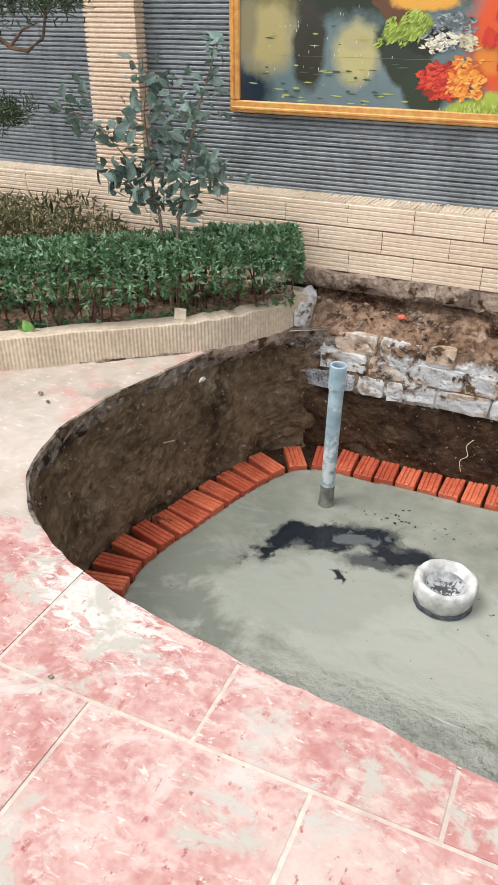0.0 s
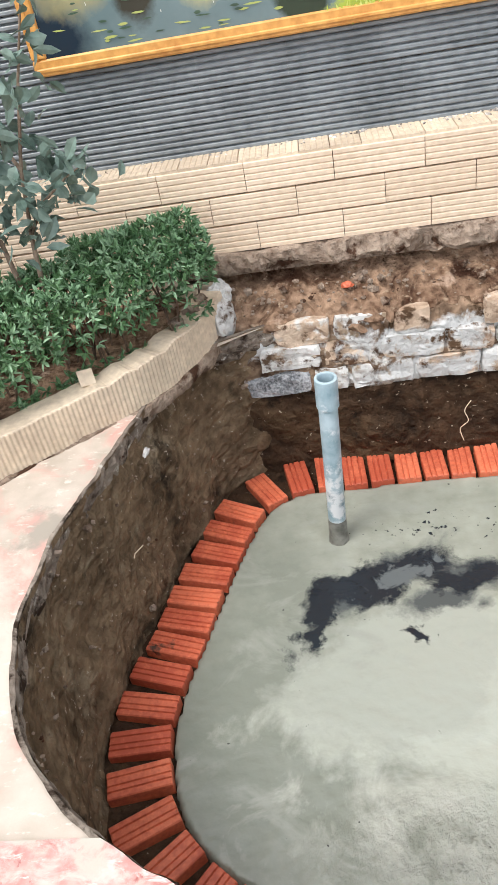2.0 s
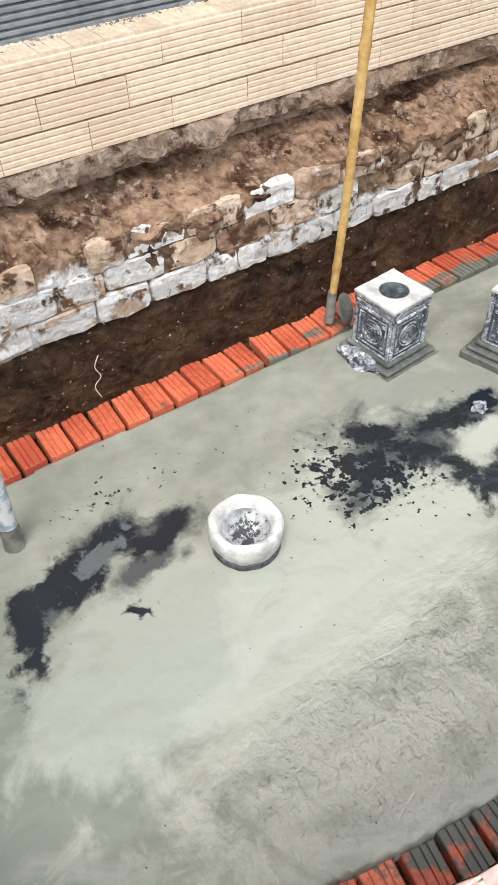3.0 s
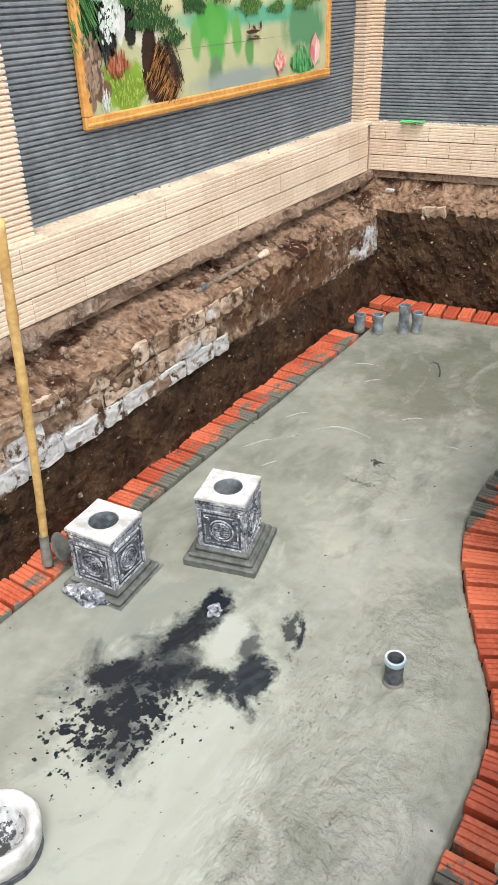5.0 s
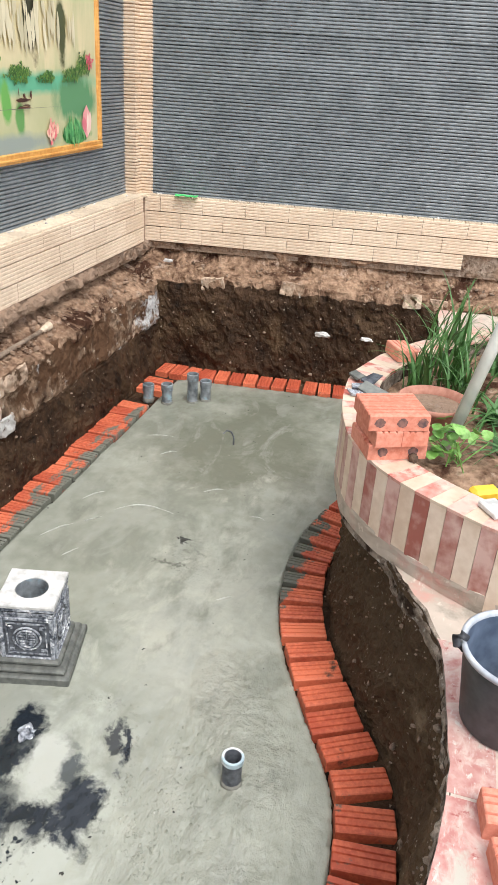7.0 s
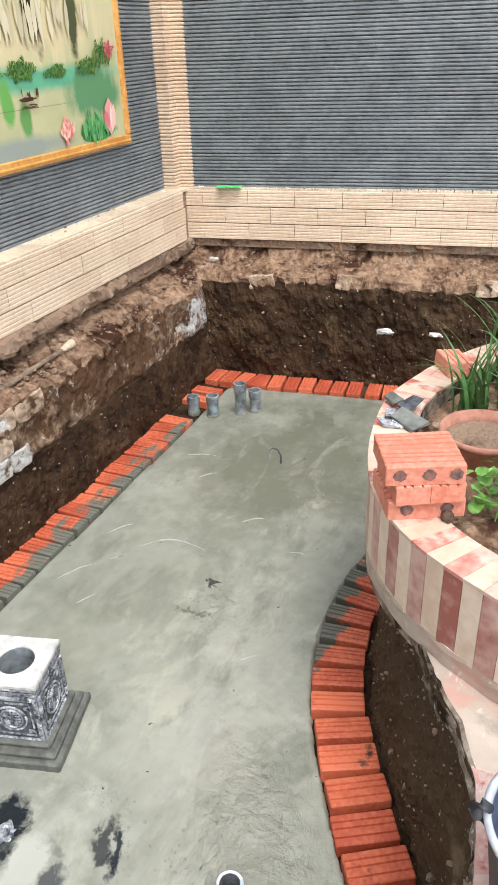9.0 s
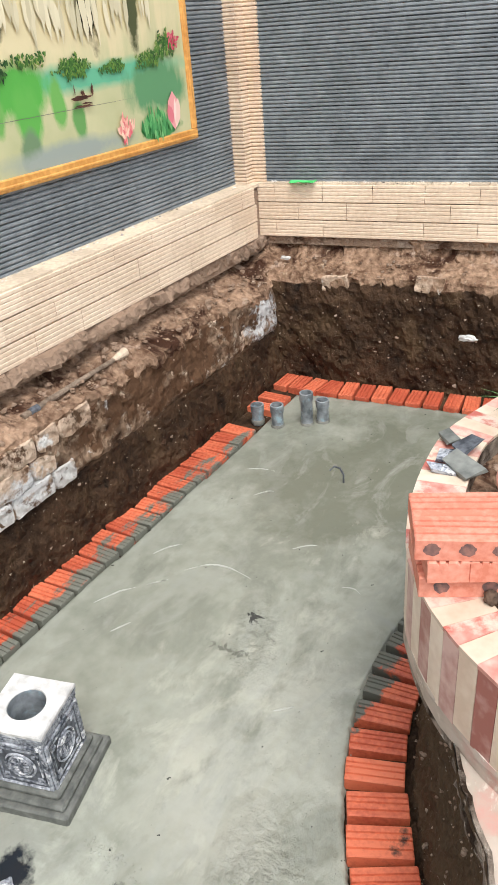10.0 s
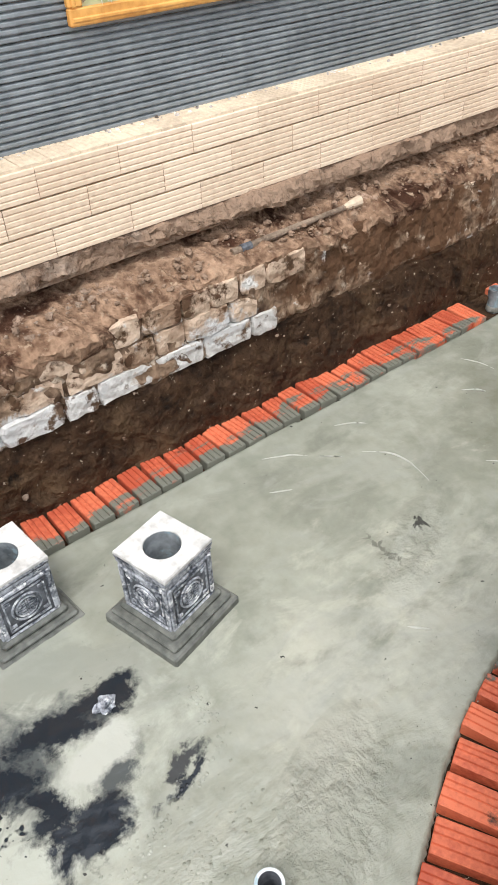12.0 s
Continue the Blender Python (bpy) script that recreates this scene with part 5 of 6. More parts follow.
dabs("painted_grass", daub("painted_bright_grass", (0.22, 0.32, 0.03), (0.45, 0.55, 0.08), (0.6, 0.66, 0.2)), pa, 0.6, 1.835, 0.28, 0.05, 300, 0.016, 0.003, 6, (50, 130))
dabs("painted_blossom", daub("painted_scarlet", (0.5, 0.01, 0.01), (0.7, 0.06, 0.02)), pa, 0.7, 2.17, 0.16, 0.14, 160, 0.04, 0.012, 0, (60, 120))
dabs("painted_sparkle", daub("painted_glint", (0.6, 0.62, 0.55), (0.85, 0.85, 0.8)), pa, -0.2, 2.1, 0.45, 0.2, 34, 0.007, 0.0012, 0, (80, 100))
dabs("panel_seam", daub("seam_shadow", (0.12, 0.12, 0.1), (0.14, 0.14, 0.12)), pa, 0.46, 2.045, 0.001, 0.001, 1, 1.15, 0.0012, lean=(0, 0))

WATER_B = material("painted_lake", (0.42, 0.45, 0.24), (0.62, 0.6, 0.36), 4, 1.8, 0.25, 0.0, contrast=0.8)
for args in (((0.7, 0.62, 0.38), 4.3, 2.5, 1.4, 0.25, 0, 4, 0.4, (3, 1, 0.5)), ((0.05, 0.05, 0.03), 4.78, 2.52, 0.08, 0.2, 5, 5, 0.2), ((0.06, 0.06, 0.03), 4.1, 2.5, 0.08, 0.14, 0, 5, 0.2), ((0.08, 0.09, 0.04), 5.15, 2.5, 0.06, 0.2, 0, 5, 0.2),
             ((0.14, 0.46, 0.28), 4.75, 2.2, 0.85, 0.06, 0, 3, 0.5), ((0.1, 0.4, 0.07), 4.22, 2.18, 0.2, 0.12, 0, 4, 0.3, (2, 1, 0.7)), ((0.12, 0.42, 0.08), 4.24, 2.05, 0.09, 0.14, 0, 4, 0.3, (2, 1, 0.7)), ((0.16, 0.42, 0.1), 4.46, 2.1, 0.05, 0.12, 0, 4, 0.3),
             ((0.16, 0.4, 0.1), 4.04, 2.1, 0.05, 0.1, 0, 4, 0.3), ((0.16, 0.26, 0.14), 4.22, 1.9, 0.07, 0.1, 0, 5, 0.3), ((0.14, 0.34, 0.1), 4.6, 2.0, 0.05, 0.1, 0, 5, 0.3), ((0.12, 0.3, 0.14), 5.3, 2.1, 0.28, 0.13, 0, 5, 0.35, (2, 1, 0.7)),
             ((0.32, 0.37, 0.33), 4.5, 1.86, 0.45, 0.06, 0, 4, 0.5), ((0.66, 0.66, 0.5), 3.6, 2.16, 0.14, 0.07, 0, 5, 0.2), ((0.25, 0.4, 0.05), 3.4, 1.93, 0.22, 0.12, 0, 8, 0.2), ((0.02, 0.07, 0.02), 3.2, 2.28, 0.12, 0.2, -15, 7, 0.15),
             ((0.012, 0.014, 0.012), 3.29, 2.18, 0.08, 0.14, 0, 9, 0.12), ((0.02, 0.02, 0.016), 3.48, 2.2, 0.05, 0.1, 0, 9, 0.12), ((0.035, 0.018, 0.012), 3.62, 2.05, 0.06, 0.17, -8, 8, 0.1), ((0.05, 0.022, 0.012), 3.72, 1.94, 0.16, 0.16, -30, 8, 0.1), ((0.22, 0.14, 0.1), 3.18, 2.07, 0.07, 0.08, 0, 6, 0.1),
             ((0.34, 0.23, 0.13), 3.16, 1.95, 0.06, 0.07, 0, 6, 0.1), ((0.2, 0.12, 0.07), 3.24, 1.92, 0.07, 0.05, 0, 8, 0.1), ((0.7, 0.72, 0.66), 3.42, 2.26, 0.035, 0.15, -6, 8, 0.1), ((0.55, 0.68, 0.64), 3.3, 2.36, 0.1, 0.06, 0, 8, 0.1), ((0.08, 0.32, 0.1), 5.3, 1.87, 0.22, 0.05, 0, 8, 0.12)):
    brush(WATER_B, *args)
pb = picture("framed lake landscape painting with waterfalls and lotus", 3.08, 5.68, 1.76, 3.3, WATER_B)
PINE = daub("painted_pine", (0.008, 0.03, 0.01), (0.02, 0.075, 0.018), (0.06, 0.16, 0.035))
for x, z, rx, rz in ((3.62, 2.3, 0.12, 0.05), (3.66, 2.25, 0.13, 0.04), (3.58, 2.21, 0.1, 0.035), (3.74, 2.19, 0.12, 0.035), (3.82, 2.12, 0.1, 0.03), (4.02, 2.31, 0.11, 0.035), (4.0, 2.27, 0.06, 0.03), (4.08, 2.26, 0.05, 0.03), (3.47, 2.31, 0.05, 0.05)):
    dabs("pine_foliage", PINE, pb, x, z, rx, rz, 150, 0.014, 0.0045, 0, (40, 140))
BUSH = daub("painted_bush", (0.015, 0.06, 0.015), (0.06, 0.17, 0.03), (0.2, 0.3, 0.06))
for x, z, rx, rz, n in ((4.62, 2.245, 0.13, 0.04, 200), (4.6, 2.27, 0.08, 0.03, 90), (4.92, 2.225, 0.1, 0.022, 120), (4.95, 2.245, 0.05, 0.02, 60), (5.27, 2.25, 0.13, 0.04, 200), (5.42, 2.3, 0.1, 0.07, 200), (4.3, 2.3, 0.12, 0.03, 90)):
    dabs("bush_foliage", BUSH, pb, x, z, rx, rz, n, 0.013, 0.005, 0, (20, 160))
dabs("painted_blossom", daub("painted_crimson", (0.4, 0.02, 0.05), (0.7, 0.15, 0.2)), pb, 5.5, 2.32, 0.045, 0.05, 60, 0.013, 0.006)
dabs("willow_foliage", daub("painted_willow", (0.015, 0.06, 0.02), (0.06, 0.2, 0.05), (0.16, 0.34, 0.1)), pb, 3.17, 2.27, 0.1, 0.2, 170, 0.04, 0.003, -12, (105, 130))
dabs("tail_feather", daub("painted_black", (0.006, 0.008, 0.008), (0.03, 0.04, 0.04)), pb, 3.29, 2.16, 0.05, 0.11, 120, 0.04, 0.004, -10, (80, 110))
dabs("wing_feather", daub("painted_plumage", (0.4, 0.52, 0.46), (0.72, 0.78, 0.72), (0.8, 0.82, 0.72)), pb, 3.34, 2.25, 0.075, 0.11, 190, 0.016, 0.006, -12, (50, 110))
dabs("bark_stroke", daub("painted_bark", (0.03, 0.012, 0.006), (0.3, 0.12, 0.03), (0.5, 0.28, 0.08)), pb, 3.73, 1.93, 0.13, 0.1, 130, 0.045, 0.0035, -35, (35, 65))
dabs("bark_stroke", daub("painted_dark_bark", (0.012, 0.008, 0.006), (0.05, 0.025, 0.015)), pb, 3.8, 1.99, 0.07, 0.13, 60, 0.06, 0.0035, 20, (105, 125))
dabs("leg_feather", daub("painted_rust", (0.12, 0.03, 0.015), (0.42, 0.1, 0.04), (0.5, 0.3, 0.2)), pb, 3.36, 2.03, 0.075, 0.06, 110, 0.024, 0.005, 0, (70, 115))
dabs("grass_stroke", daub("painted_meadow", (0.12, 0.22, 0.02), (0.35, 0.5, 0.06), (0.5, 0.6, 0.14)), pb, 3.42, 1.91, 0.14, 0.07, 220, 0.013, 0.0025, 0, (60, 120))
dabs("rock_stroke", daub("painted_rock", (0.1, 0.06, 0.045), (0.28, 0.19, 0.13), (0.45, 0.34, 0.24)), pb, 3.175, 2.02, 0.055, 0.12, 120, 0.025, 0.01, 0, (40, 110))
dabs("fall_stroke", daub("painted_foam", (0.5, 0.52, 0.5), (0.8, 0.82, 0.8)), pb, 3.24, 1.88, 0.03, 0.055, 60, 0.022, 0.002, 0, (80, 100))
dabs("fall_stroke", daub("painted_mist", (0.55, 0.5, 0.33), (0.74, 0.68, 0.48), (0.5, 0.46, 0.3)), pb, 4.55, 2.52, 0.7, 0.1, 80, 0.09, 0.016, 0, (84, 96))
dabs("reed", daub("painted_reed", (0.03, 0.2, 0.06), (0.1, 0.38, 0.12), (0.2, 0.48, 0.18)), pb, 5.25, 1.91, 0.16, 0.06, 70, 0.04, 0.009, 0, (70, 110))
BOAT = daub("painted_boat", (0.04, 0.015, 0.01), (0.14, 0.05, 0.03))
for x, z, rx, rz, n, l, w, lean in ((4.645, 2.105, 0.07, 0.008, 26, 0.03, 0.006, (-6, 6)), (4.58, 2.14, 0.004, 0.02, 6, 0.02, 0.003, (85, 95)), (4.715, 2.13, 0.01, 0.015, 8, 0.018, 0.004, (60, 80)), (4.645, 2.13, 0.012, 0.014, 8, 0.012, 0.006, (80, 100)), (4.64, 2.07, 0.06, 0.014, 16, 0.03, 0.003, (-4, 4))):
    dabs("boat_stroke", BOAT, pb, x, z, rx, rz, n, l, w, 0, lean)
for x, z, l, w, tn, col in ((5.43, 1.95, 0.09, 0.05, 88, (0.82, 0.36, 0.36)), (5.465, 1.935, 0.08, 0.03, 74, (0.88, 0.6, 0.52)), (5.395, 1.935, 0.08, 0.028, 104, (0.72, 0.2, 0.24)), (5.445, 1.955, 0.075, 0.018, 84, (0.9, 0.7, 0.62))):
    dabs("lotus_petal", daub("painted_pink", col, tuple(c * 0.95 for c in col)), pb, x, z, 0.001, 0.001, 1, l, w, 0, (tn, tn))
dabs("lotus_petal", daub("painted_blush", (0.7, 0.1, 0.14), (0.85, 0.42, 0.34), (0.85, 0.68, 0.5)), pb, 4.96, 1.915, 0.07, 0.045, 60, 0.03, 0.009, 0, (50, 130))
dabs("panel_seam", daub("seam_shadow", (0.12, 0.12, 0.1), (0.14, 0.14, 0.12)), pb, 4.38, 2.06, 0.001, 0.001, 1, 1.18, 0.0012, lean=(0, 0))

# ---- things on the pond floor ----
PVC = material("pale_blue_pvc", (0.24, 0.36, 0.42), (0.5, 0.62, 0.68), 20, 7, 0.4, 0.1, 0.001)
PVC_GREY = material("grey_pvc", (0.09, 0.105, 0.115), (0.34, 0.37, 0.39), 20, 7, 0.45, 0.2, 0.002)
CEMENT = material("dried_cement", (0.14, 0.14, 0.12), (0.3, 0.3, 0.27), 30, 8, 0.8, 0.6, 0.004)
WHITE_STONE = material("white_cement_stone", (0.42, 0.42, 0.41), (0.8, 0.8, 0.78), 26, 8, 0.75, 0.7, 0.006)
WASHED = material("dark_washed_stone", (0.04, 0.05, 0.068), (0.46, 0.49, 0.54), 70, 16, 0.7, 0.6, 0.004, contrast=0.4)
overlay(WASHED, (0.76, 0.78, 0.8), 24, 0.55, 0.62, detail=9)
DARK_STONE = material("dark_grey_stone", (0.022, 0.026, 0.034), (0.16, 0.175, 0.2), 40, 9, 0.6, 0.5, 0.004)
PLINTH_GREY = material("wet_grey_plinth", (0.085, 0.092, 0.085), (0.21, 0.22, 0.2), 30, 6, 0.5, 0.4, 0.004)
BAMBOO = material("yellow_bamboo", (0.45, 0.26, 0.08), (0.72, 0.5, 0.2), 30, 6, 0.5, 0.15, 0.002)
overlay(PVC, (0.75, 0.78, 0.8), 9, 0.52, 0.6, detail=10)
overlay(PVC, (0.16, 0.24, 0.28), 8, 0.58, 0.68, detail=10, shift=(3, 3, 3))
relief(WHITE_STONE, 60, 0.6, 0.006)
overlay(PVC_GREY, (0.3, 0.42, 0.48), 9, 0.55, 0.65, detail=7)


def ring_pipe(name, x, y, h, r, label, mat=PVC_GREY, collar=None, lean=(0, 0), group=""):
    """An open pipe stub with wall thickness, standing in the slab."""
    e = empty(name, x, y, 0, label, "pipe", group)
    e.matrix_world = pose(x, y, 0, lean[0], lean[1], 0)
    v, f = lathe([(r, -0.02), (r, h), (r - 0.004, h + 0.001), (r - 0.005, h - 0.001), (r - 0.005, 0.0)], 24)
    wall = mesh_object("pipe_wall", v, f, mat, e, smooth=False)
    if collar:
        z0, z1, m2 = collar
        v, f = lathe([(r + 0.0005, z0 - 0.001), (r + 0.006, z0), (r + 0.006, z1), (r + 0.004, z1 + 0.002), (r - 0.004, z1 + 0.002), (r - 0.0045, z0)], 24)
        mesh_object("socket", v, f, m2, wall)
    v, f = lathe([(r + 0.006, -0.01), (r + 0.005, 0.012), (r + 0.001, 0.02 + 0.02 * (h > 0.3))], 24, wobble=0.05)
    mesh_object("cement_foot", v, f, CEMENT, e, "grey cement smeared round the foot")
    return e


ring_pipe("overflow_pipe", 0.165, 5.1, 0.81, 0.036, "tall pale blue plastic pipe standing in the slab", PVC, (0.69, 0.81, PVC), (1.0, 1.6))
v, f = lathe([(0.0375, -0.01), (0.0378, 0.1), (0.0365, 0.125)], 24, wobble=0.03)
ob = mesh_object("cement_sleeve", v, f, CEMENT, bpy.data.objects["overflow_pipe"], "grey cement crust on the lower pipe")
ring_pipe("drain_pipe", 2.165, 3.815, 0.135, 0.036, "short dark pipe stub with pale rim in wet concrete", DARK_STONE, (0.117, 0.135, PVC))
for x, y, h, r in ((5.285, 5.44, 0.125, 0.04), (5.27, 5.28, 0.16, 0.04), (5.368, 5.108, 0.235, 0.04), (5.44, 5.025, 0.165, 0.04)):
    ring_pipe("inlet_pipe", x, y, h, r, "short grey plastic pipe stub by the end wall", PVC_GREY, (h - 0.05, h, PVC_GREY), group="pipe stubs")

bowl = empty("stone_bowl", 0.885, 4.614, 0, "round white cement bowl with a grey speckled hollow", "bowl")
HOLLOW = material("grey_cement_hollow", (0.22, 0.23, 0.24), (0.62, 0.63, 0.63), 40, 12, 0.6, 0.5, 0.004)
overlay(HOLLOW, (0.05, 0.055, 0.06), 34, 0.53, 0.6, detail=8, where=(0.885, 4.614, 0.07, 0.07, 0), hold=0.5)
v, f = lathe([(0.1, -0.01), (0.119, 0.02), (0.134, 0.06), (0.138, 0.095), (0.136, 0.122), (0.127, 0.133), (0.112, 0.13), (0.1, 0.118), (0.09, 0.095)], 48, wobble=0.045)
mesh_object("shell", v, f, WHITE_STONE, bowl, smooth=True)
v, f = lathe([(0.0905, 0.095), (0.076, 0.07), (0.045, 0.05), (0.004, 0.044)], 48, wobble=0.05)
mesh_object("hollow", v, f, HOLLOW, bowl, "grey speckled hollow of the bowl", smooth=True)
v, f = lathe([(0.104, -0.01), (0.13, 0.004), (0.127, 0.022), (0.12, 0.024)], 40, wobble=0.03)
mesh_object("foot_ring", v, f, DARK_STONE, bowl, "dark ring at the foot of the bowl")


def pedestal(x, y, turn, sink, label):
    """A carved square stone pedestal with a round socket in its top."""
    p = empty("stone_pedestal", x, y, -sink, label, "pedestal", "carved pedestals", turn=turn)
    bm = bmesh.new()
    box(bm, -0.181, -0.181, -0.06, 0.181, 0.181, 0.02, 0.007)
    part("base_slab", bm, PLINTH_GREY, p, "wet grey base slab")
    bm = bmesh.new()
    box(bm, -0.162, -0.162, 0.0195, 0.162, 0.162, 0.044, 0.008)
    part("base_step", bm, PLINTH_GREY, p)
    bm = bmesh.new()
    box(bm, -0.138, -0.138, 0.0435, 0.138, 0.138, 0.073, 0.01)
    part("base_moulding", bm, PLINTH_GREY, p)
    a = 0.114
    bm = bmesh.new()
    box(bm, -a, -a, 0.0595, a, a, 0.29)
    bm.normal_update()
    bmesh.ops.delete(bm, geom=[f for f in bm.faces if f.normal.z > 0.9], context="FACES")
    part("body", bm, DARK_STONE, p, "dark washed carved body with white highlights")
    for k in range(4):
        m = pose(0, 0, 0, 0, 0, 90 * k)
        bm = bmesh.new()
        for b in ((-a, -a - 0.009, 0.062, -a + 0.018, -a + 0.002, 0.286), (a - 0.018, -a - 0.009, 0.062, a, -a + 0.002, 0.286), (-a + 0.018, -a - 0.009, 0.062, a - 0.018, -a + 0.002, 0.078), (-a + 0.018, -a - 0.009, 0.27, a - 0.018, -a + 0.002, 0.286)):
            box(bm, *b, 0.003)
        for b in ((-a + 0.03, -a - 0.005, 0.092, -a + 0.036, -a + 0.002, 0.256), (a - 0.036, -a - 0.005, 0.092, a - 0.03, -a + 0.002, 0.256), (-a + 0.036, -a - 0.005, 0.092, a - 0.036, -a + 0.002, 0.098), (-a + 0.036, -a - 0.005, 0.25, a - 0.036, -a + 0.002, 0.256)):
            box(bm, *b)
        bmesh.ops.transform(bm, matrix=m, verts=bm.verts)
        panel = part("panel_frame", bm, WASHED, p, "worn white raised frame")
        bm = bmesh.new()
        for r in (0.062, 0.047):
            seg = 28
            vs = [[bm.verts.new((q * math.cos(2 * math.pi * i / seg), -a - d, 0.174 + q * math.sin(2 * math.pi * i / seg))) for i in range(seg)] for q, d in ((r, -0.001), (r - 0.002, 0.007), (r - 0.006, 0.007), (r - 0.008, -0.001))]
            for u, w in zip(vs[:-1], vs[1:]):
                for i in range(seg):
                    bm.faces.new((u[i], u[(i + 1) % seg], w[(i + 1) % seg], w[i]))
        for z in (-0.026, -0.013, 0.0, 0.013, 0.026):
            wdt = math.sqrt(0.037 ** 2 - z * z)
            box(bm, -wdt, -a - 0.006, 0.174 + z - 0.003, -0.006, -a + 0.001, 0.174 + z + 0.003)
            box(bm, 0.006, -a - 0.006, 0.174 + z - 0.003, wdt, -a + 0.001, 0.174 + z + 0.003)
        box(bm, -0.003, -a - 0.006, 0.138, 0.003, -a + 0.001, 0.21)
        for sx in (-1, 1):
            for z in (0.115, 0.233):
                box(bm, sx * 0.066 - 0.01, -a - 0.006, z - 0.008, sx * 0.066 + 0.01, -a + 0.001, z + 0.008, 0.002)
        bmesh.ops.recalc_face_normals(bm, faces=bm.faces)
        bmesh.ops.transform(bm, matrix=m, verts=bm.verts)
        part("medallion", bm, WASHED, panel, "round carved relief on the panel")
    bm = bmesh.new()
    for q, z0, z1 in ((0.1165, 0.2895, 0.3), (0.12, 0.3005, 0.315), (0.1165, 0.3155, 0.321), (0.1225, 0.3215, 0.334)):
        box(bm, -q, -q, z0, q, q, z1)
    bm.normal_update()
    bmesh.ops.delete(bm, geom=[f for f in bm.faces if abs(f.normal.z) > 0.9], context="FACES")
    part("moulding", bm, WASHED, p)
    # cap with a round socket
    seg, h, b = 40, 0.124, 0.352
    v, f = [], []
    for k in range(seg):
        t = 2 * math.pi * k / seg
        c, s_ = math.cos(t), math.sin(t)
        q = h / max(abs(c), abs(s_))
        v += [(0.068 * c, 0.068 * s_, 0.275), (0.068 * c, 0.068 * s_, b - 0.003), (0.0705 * c, 0.0705 * s_, b), ((q - 0.005) * c, (q - 0.005) * s_, b), (q * c, q * s_, b - 0.005), (q * c, q * s_, 0.336), (0.1 * c, 0.1 * s_, 0.3365)]
    for k in range(seg):
        for i in range(6):
            f.append((7 * k + i, 7 * k + i + 1, 7 * ((k + 1) % seg) + i + 1, 7 * ((k + 1) % seg) + i))
    mesh_object("cap", v, [q[::-1] for q in f], WHITE_STONE, p, "white painted cap")
    bm = bmesh.new()
    bmesh.ops.create_circle(bm, cap_ends=True, radius=0.069, segments=40)
    bmesh.ops.translate(bm, vec=(0, 0, 0.2), verts=bm.verts)
    part("socket_floor", bm, PVC_GREY, p, "grey round socket in the cap")
    v, f = lathe([(0.0675, 0.199), (0.0675, b - 0.006)], 40)
    mesh_object("socket_liner", v, [q[::-1] for q in f], PVC_GREY, p)
    return p


pedestal(2.523, 4.82, 14, -0.018, "square white and black carved stone pedestal on wet concrete")
pedestal(2.067, 5.19, 5.0, 0.02, "square carved stone pedestal half sunk beside the brick edging")
lump("cement_splash", 1.9, 5.2, 0.0, 0.06, 0.12, 0.05, WASHED, 4.4, "splash of whitish cement against the pedestal base", "cement")
lump("cement_lump", 2.12, 4.64, 0.004, 0.04, 0.03, 0.022, WASHED, 8.4, "crumpled grey lump on the wet concrete", "lump", 0.6)

# bamboo-handled hoe standing against the bank
hoe = empty("hoe", 1.94, 5.46, 0.05, "yellow bamboo-handled hoe standing on the brick edging", "hoe")
hoe.matrix_world = Matrix.Identity(4)
b0, b1 = Vector((1.935, 5.465, 0.1)), Vector((2.0, 5.4, 1.66))
pts, rad = [], []
for i in range(49):
    t = i / 48
    node = min(abs(t - q) for q in (0.16, 0.42, 0.58, 0.76, 0.9))
    pts.append(b0.lerp(b1, t) + Vector((0.006 * math.sin(t * 5), 0, 0)))
    rad.append(0.0185 + 0.0025 * t + (0.003 if node < 0.012 else 0))
vv, ff = tube(pts, rad, 14)
mesh_object("handle", vv, ff, BAMBOO, hoe, smooth=True)
vv, ff = tube([b0 + Vector((-0.001, 0.001, -0.05)), b0 + Vector((0, 0, 0.0)), b0 + Vector((0.004, -0.004, 0.12))], [0.026, 0.025, 0.021], 14)
mesh_object("socket", vv, ff, CEMENT, hoe, "cement-caked socket")
v, f = lathe([(0.002, 0.0), (0.06, 0.004), (0.075, 0.0), (0.06, -0.006), (0.002, -0.006)], 28)
ob = mesh_object("blade", v, f, PLINTH_GREY, hoe, "grey mud-covered round blade")
ob.matrix_basis = pose(2.0, 5.43, 0.12, 62, 20, 20)

# bent wire in the slab
vv, ff = tube([(4.8, 4.6, -0.01), (4.8, 4.6, 0.05), (4.785, 4.615, 0.1), (4.76, 4.64, 0.12), (4.74, 4.66, 0.1)], 0.006, 8)
tagged(mesh_object("wire_hook", vv, ff, DARK_STONE), "bent dark wire sticking out of the slab", "wire")

# hoe handle lying on the ledge
vv, ff = tube([(3.57, 5.735, 0.81), (3.95, 5.745, 0.812), (4.3, 5.75, 0.812)], [0.018, 0.015, 0.013], 10)
st = empty("broken_stick", 0, 0, 0, "weathered grey-brown stick lying on the soil ledge", "stick")
mesh_object("shaft", vv, ff, BARK, st)
vv, ff = tube([(4.29, 5.75, 0.812), (4.35, 5.75, 0.815), (4.4, 5.752, 0.818)], [0.014, 0.024, 0.028], 10)
mesh_object("split_end", vv, ff, CREAM_DULL, st, "pale split end")
vv, ff = tube([(3.62, 5.736, 0.811), (3.68, 5.737, 0.811)], 0.021, 10)
mesh_object("band", vv, ff, DARK_STONE, st)

